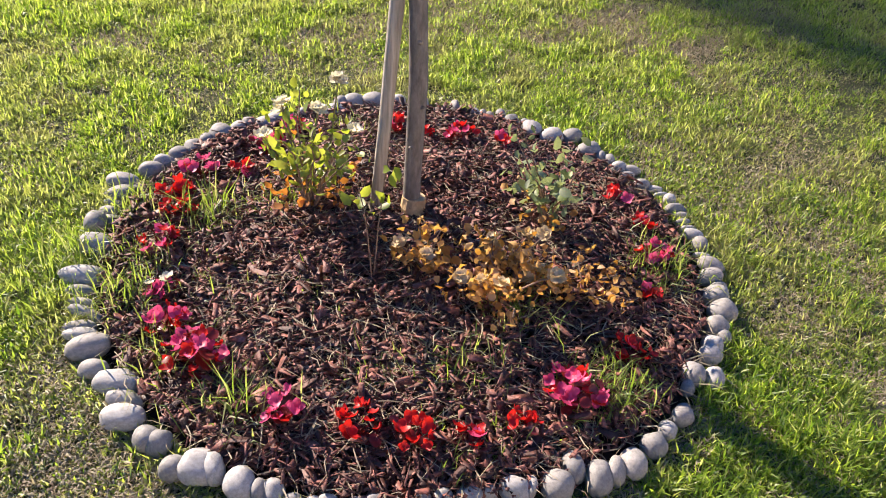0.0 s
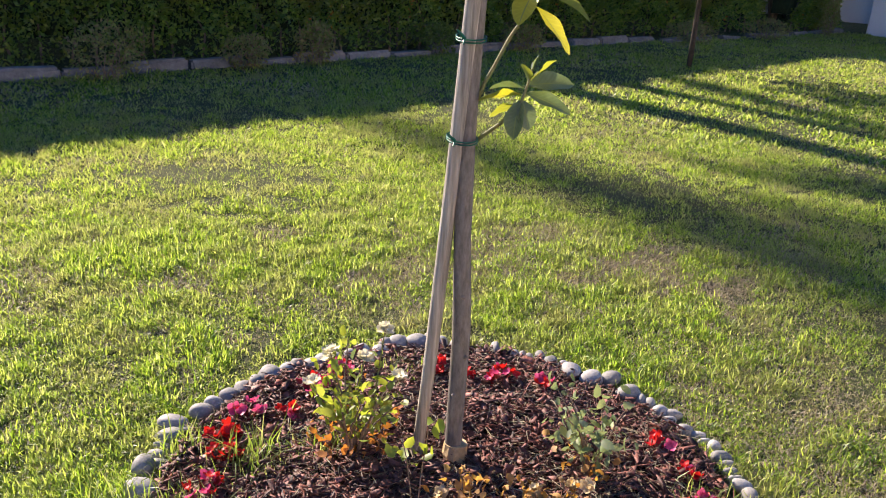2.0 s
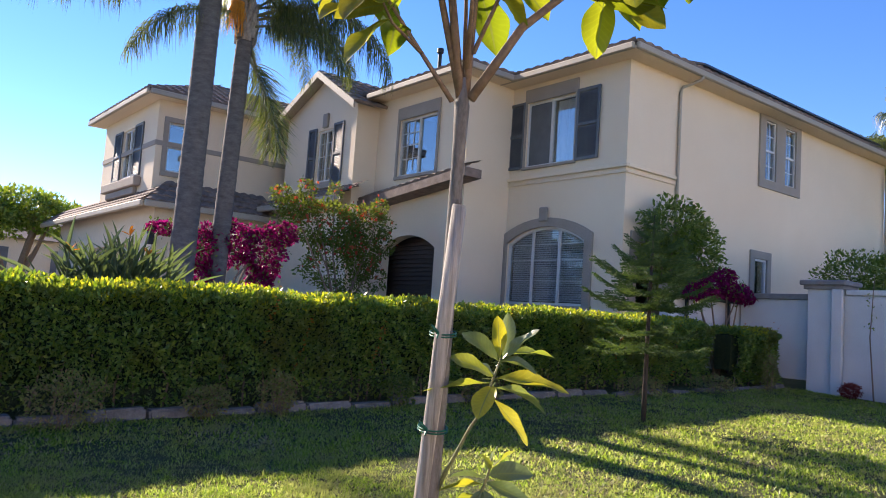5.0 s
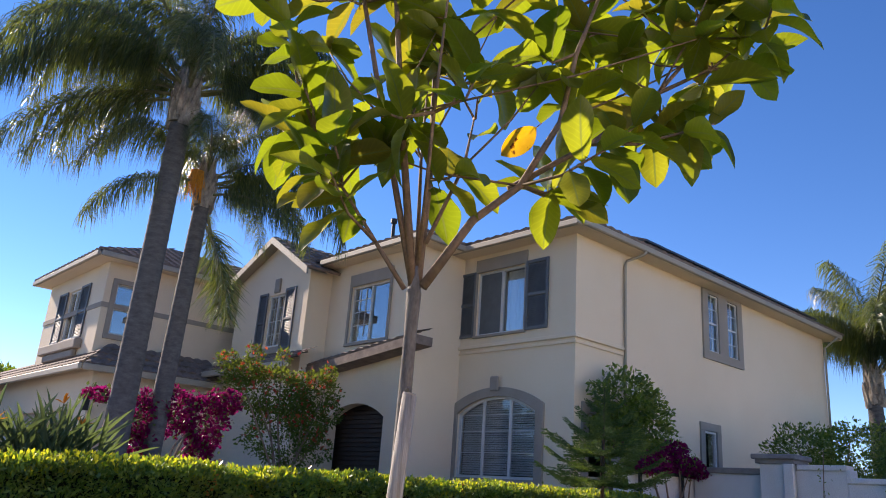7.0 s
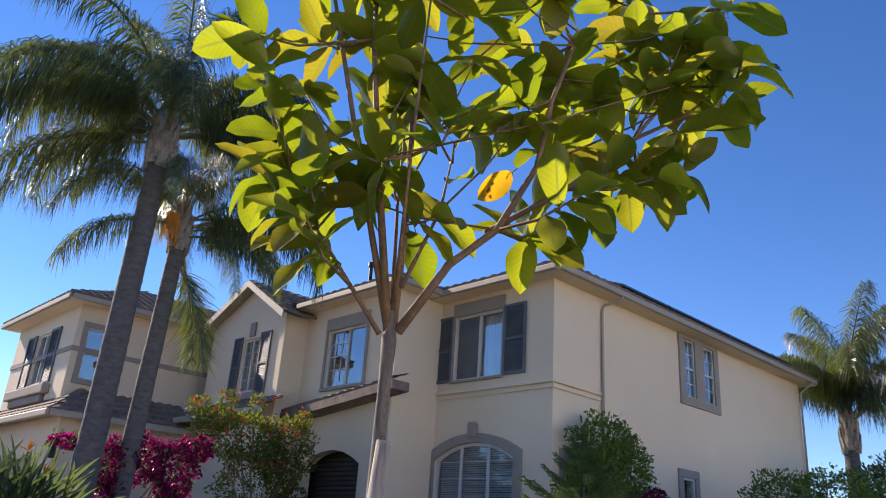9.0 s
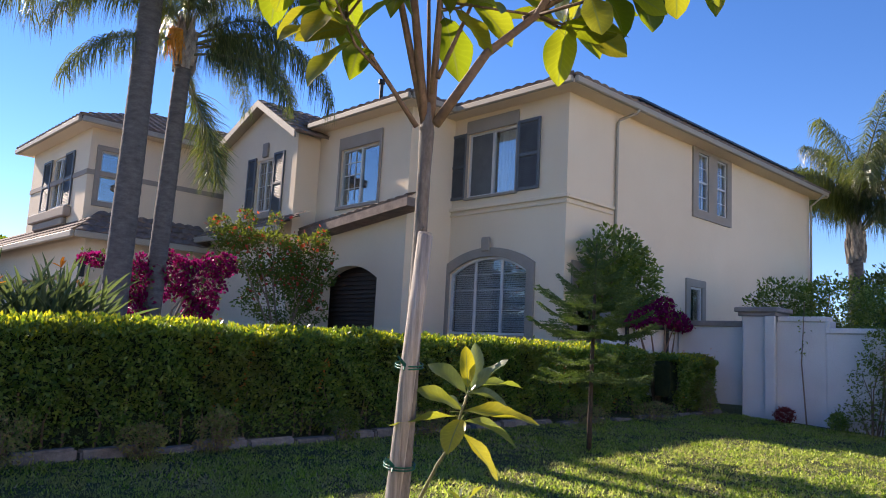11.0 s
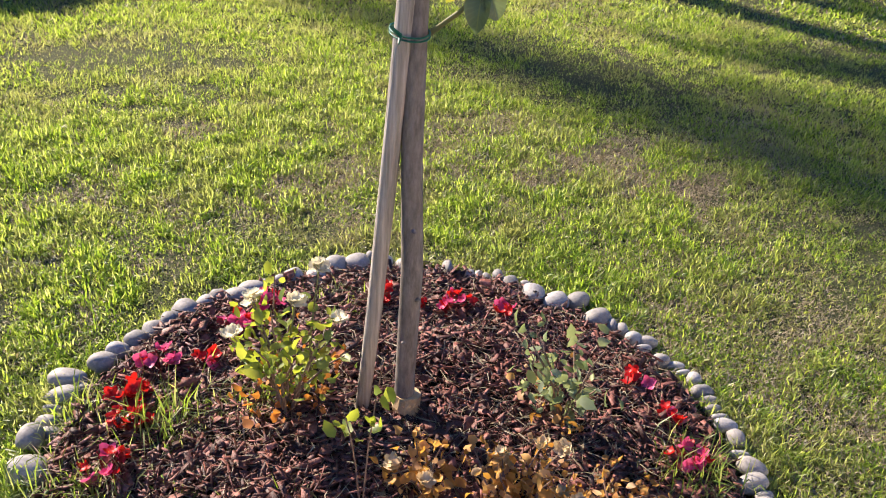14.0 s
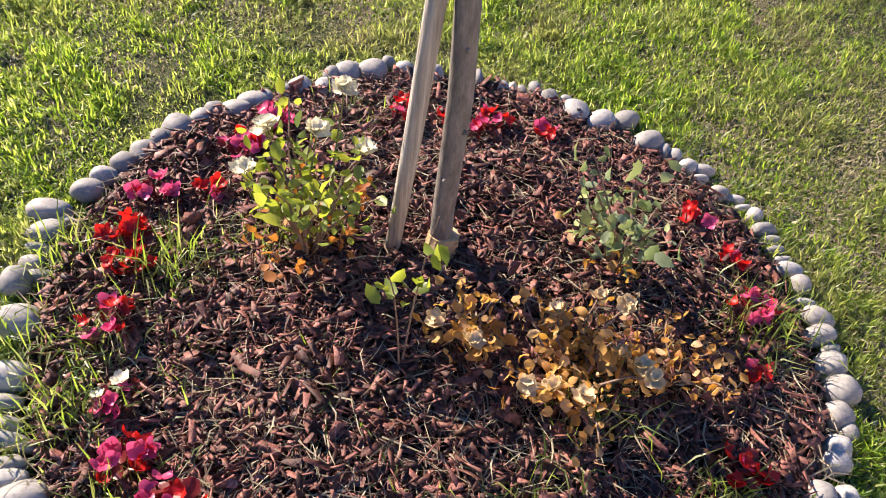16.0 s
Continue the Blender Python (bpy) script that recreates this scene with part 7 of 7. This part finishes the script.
# bird-of-paradise clump
st = thing("strelitzia", "grey-green spiky bird-of-paradise clump with orange flowers", "plant", at=(2.62, 9.75, 1.5))
rnd = random.Random(12)
blade = [with_mat(leaf_mesh(0.95, 0.062, 0.9, c, 0.05), M_STREL) for c in (0.05, 0.25, 0.5)]
for i in range(230):
    a, t = rnd.uniform(0, 6.28), rnd.uniform(5, 55)
    bx, by = rnd.gauss(0.1, 0.34), rnd.uniform(-0.3, 0.3)
    part("leaf", blade[rnd.randrange(3)], M_STREL, st, m=pose(bx, by, rnd.uniform(-0.15, 0.35), 0, 0, math.degrees(a)) @ pose(0, 0, 0, 90 - t, 0, 0) @ pose(0, 0, 0, 0, rnd.uniform(-60, 60), 0) @ Matrix.Scale(rnd.uniform(0.65, 1.02), 4))
for bx, bz in ((0.1, 0.98), (-0.55, 0.72), (0.35, 0.75)):
    fl = part("flower", Shape().tube([(bx, -0.25, 0), (bx, -0.28, bz)], [0.012, 0.008], 6), M_STREL, st)
    for k in range(4):
        part("petal", with_mat(leaf_mesh(0.13, 0.035, 0.6, 0.1), M_ORANGE), M_ORANGE, fl, m=pose(bx, -0.28, bz, rnd.uniform(20, 80), 0, rnd.uniform(0, 360)))

# Norfolk pine on the lawn
PX, PY = 8.36, 6.11
pine = thing("norfolk_pine", "young Norfolk pine with flat tiers of feathery branches", "tree", at=(PX, PY, float(ground_z(PX, PY))))
part("trunk", Shape().tube([(0, 0, -0.05), (0.01, 0, 0.8), (0.03, 0, 1.7), (0.06, 0, 2.72)], [0.035, 0.03, 0.024, 0.007], 9), M_DARKBARK, pine, smooth=True)


def pine_branch(ln, seed):
    """A branch with rope-like side sprays of needles; it grows along +y."""
    rnd, s = random.Random(seed), Shape()
    def at(f):
        return Vector((0, ln * f, ln * (0.12 * f - 0.1 * math.sin(f * 3.1) + 0.1 * f * f)))
    s.tube([at(i / 6) for i in range(7)], [0.008 * (1 - 0.8 * i / 6) for i in range(7)], 5)
    for i in range(36):
        f = 0.1 + 0.9 * i / 36
        for sg in (-1, 1):
            l2 = 0.3 * ln * (1.05 - 0.75 * f) + 0.05
            p = at(f)
            q = p + Vector((sg * l2 * 0.85, l2 * 0.5, l2 * rnd.uniform(-0.15, 0.12)))
            for k in range(9):
                c = p.lerp(q, (k + 0.5) / 9)
                for r in range(2):
                    d = (q - p).normalized() * 0.03 + Vector((rnd.gauss(0, 0.016), rnd.gauss(0, 0.016), rnd.gauss(0.006, 0.014)))
                    w = Vector((rnd.gauss(0, 1), rnd.gauss(0, 1), rnd.gauss(0, 1))).normalized() * 0.012
                    kk = len(s.v)
                    s.v += [tuple(c - w), tuple(c + w), tuple(c + d)]
                    s.f.append((kk, kk + 1, kk + 2))
    me = s.mesh("branch")
    me.materials.append(M_PINE)
    return me


PB = [pine_branch(1.0, i) for i in range(3)]
for z, ln, tilt, n in ((1.02, 0.78, -14, 6), (1.16, 0.66, -4, 5), (1.5, 0.86, 0, 7), (1.66, 0.74, 4, 6), (1.86, 0.8, 4, 7), (2.05, 0.54, 8, 6), (2.22, 0.42, 12, 6), (2.38, 0.3, 20, 5), (2.52, 0.2, 30, 5), (2.62, 0.13, 45, 4)):
    for k in range(n):
        part("branch", PB[k % 3], M_PINE, pine, m=pose(0.02 * z, 0, z + 0.03 * (k % 2), 0, 0, 360 * k / n + z * 57) @ pose(0, 0, 0, tilt + (k * 37 % 9) - 4, 0, 0) @ Matrix.Scale(ln, 4))

# thin staked saplings against the wall and dark posts by the side wall
for x, y, h in ((15.18, 6.05, 2.35), (15.14, 4.6, 1.9)):
    g = float(ground_z(x, y))
    t = thing("sapling", "thin bare sapling standing against the white wall", "tree", at=(x, y, g))
    part("trunk", Shape().tube([(-0.05, -0.05, -0.05), (-0.02, 0.05, h * 0.5), (0.03, 0.0, h)], [0.016, 0.012, 0.006], 7), M_TWIG, t)
    rg = np.random.default_rng(int(h * 10))
    p = np.stack([rg.normal(0, 0.07, 40), rg.normal(0, 0.08, 40), rg.uniform(h * 0.55, h, 40)], 1)
    v, f = leaf_cloud(p, 0.07, rg)
    tagged(part("foliage", array_mesh("foliage", v, f, M_SHRUB), M_SHRUB, t), kind="stuff")
for x in (13.4, 14.95):
    g = float(ground_z(x, 8.7))
    t = thing("plant_support", "dark slender post supporting the bougainvillea", "post", "supports by the side wall", at=(x, 8.86, g))
    part("post", Shape().box(-0.03, 0.03, -0.03, 0.03, -0.05, 2.0, 0.006), M_LAMP, t)
t = thing("plant_rail", "dark wooden rail holding the bougainvillea", "rail", at=(14.2, 8.82, 2.52))
part("bar", Shape().box(-1.3, 1.2, -0.03, 0.03, -0.04, 0.04, 0.008), M_LAMP, t)

# distant trees and a neighbouring house
shrub("umbrella_tree", "far broad-crowned tree beyond the driveway", "tree", [((4.2, 34, 4.6), (2.0, 1.6, 0.85)), ((7.0, 34, 4.7), (1.8, 1.5, 0.75)), ((2.0, 35, 4.2), (1.8, 1.5, 0.9)), ((5.5, 34, 5.1), (1.8, 1.4, 0.7)), ((1.8, 34, 3.4), (1.7, 1.4, 0.9))], M_HEDGE, 16000, 0.19, 61, (5.6, 34, 1.6), stem_r=0.16, stems=7)
shrub("far_tree", "distant rounded green tree", "tree", [((0.5, 42, 4.2), (2.6, 2.2, 1.9)), ((-3.0, 44, 3.8), (2.6, 2.2, 1.7))], M_HEDGE, 6000, 0.22, 62, (-1, 43, 1.6), stem_r=0.18, stems=6)
nb = thing("neighbour_house", "distant beige house with brown tile roof", "house", at=(0, 0, 0))
part("wall", Shape().box(5.3, 12.4, 46, 54, 1.5, 4.5, 0.02), M_STUCCO, nb)
s = Shape().add([(4.8, 45.5, 4.5), (12.9, 45.5, 4.5), (12.9, 54.5, 4.5), (4.8, 54.5, 4.5), (8.1, 49, 6.0), (9.6, 49, 6.0)], [(0, 1, 5, 4), (1, 2, 5), (2, 3, 4, 5), (3, 0, 4), (0, 3, 2, 1)])
part("roof", s, M_TILE, nb)
for u in (6.2, 9.4):
    part("window", Shape().box(u, u + 1.1, 45.96, 45.998, 2.6, 4.0), M_SHUTTER, nb)

# ---- loose bark pieces that can be told apart ----
def bark_mesh(seed):
    rnd, s = random.Random(seed), Shape()
    ln, w, h = rnd.uniform(0.035, 0.068), rnd.uniform(0.01, 0.024), rnd.uniform(0.0015, 0.003)
    s.box(-ln / 2, ln / 2, -w / 2, w / 2, -h / 2, h / 2)
    s.v = [(x * rnd.uniform(0.7, 1.15) + rnd.uniform(-0.004, 0.004), y * rnd.uniform(0.5, 1.2), z * rnd.uniform(0.4, 1.3)) for x, y, z in s.v]
    me = s.mesh("bark_chip")
    me.materials.append(M_CHIP)
    return me


CHIPS = [bark_mesh(i) for i in range(14)]
cx, cy = in_bed(290, brng, 0.94)
for i in range(290):
    part("bark_chip", CHIPS[i % 14], M_CHIP, bed, m=pose(cx[i], cy[i], float(bed_z(cx[i], cy[i])) + 0.022, frnd.gauss(0, 26), frnd.gauss(0, 24), frnd.uniform(0, 360)))
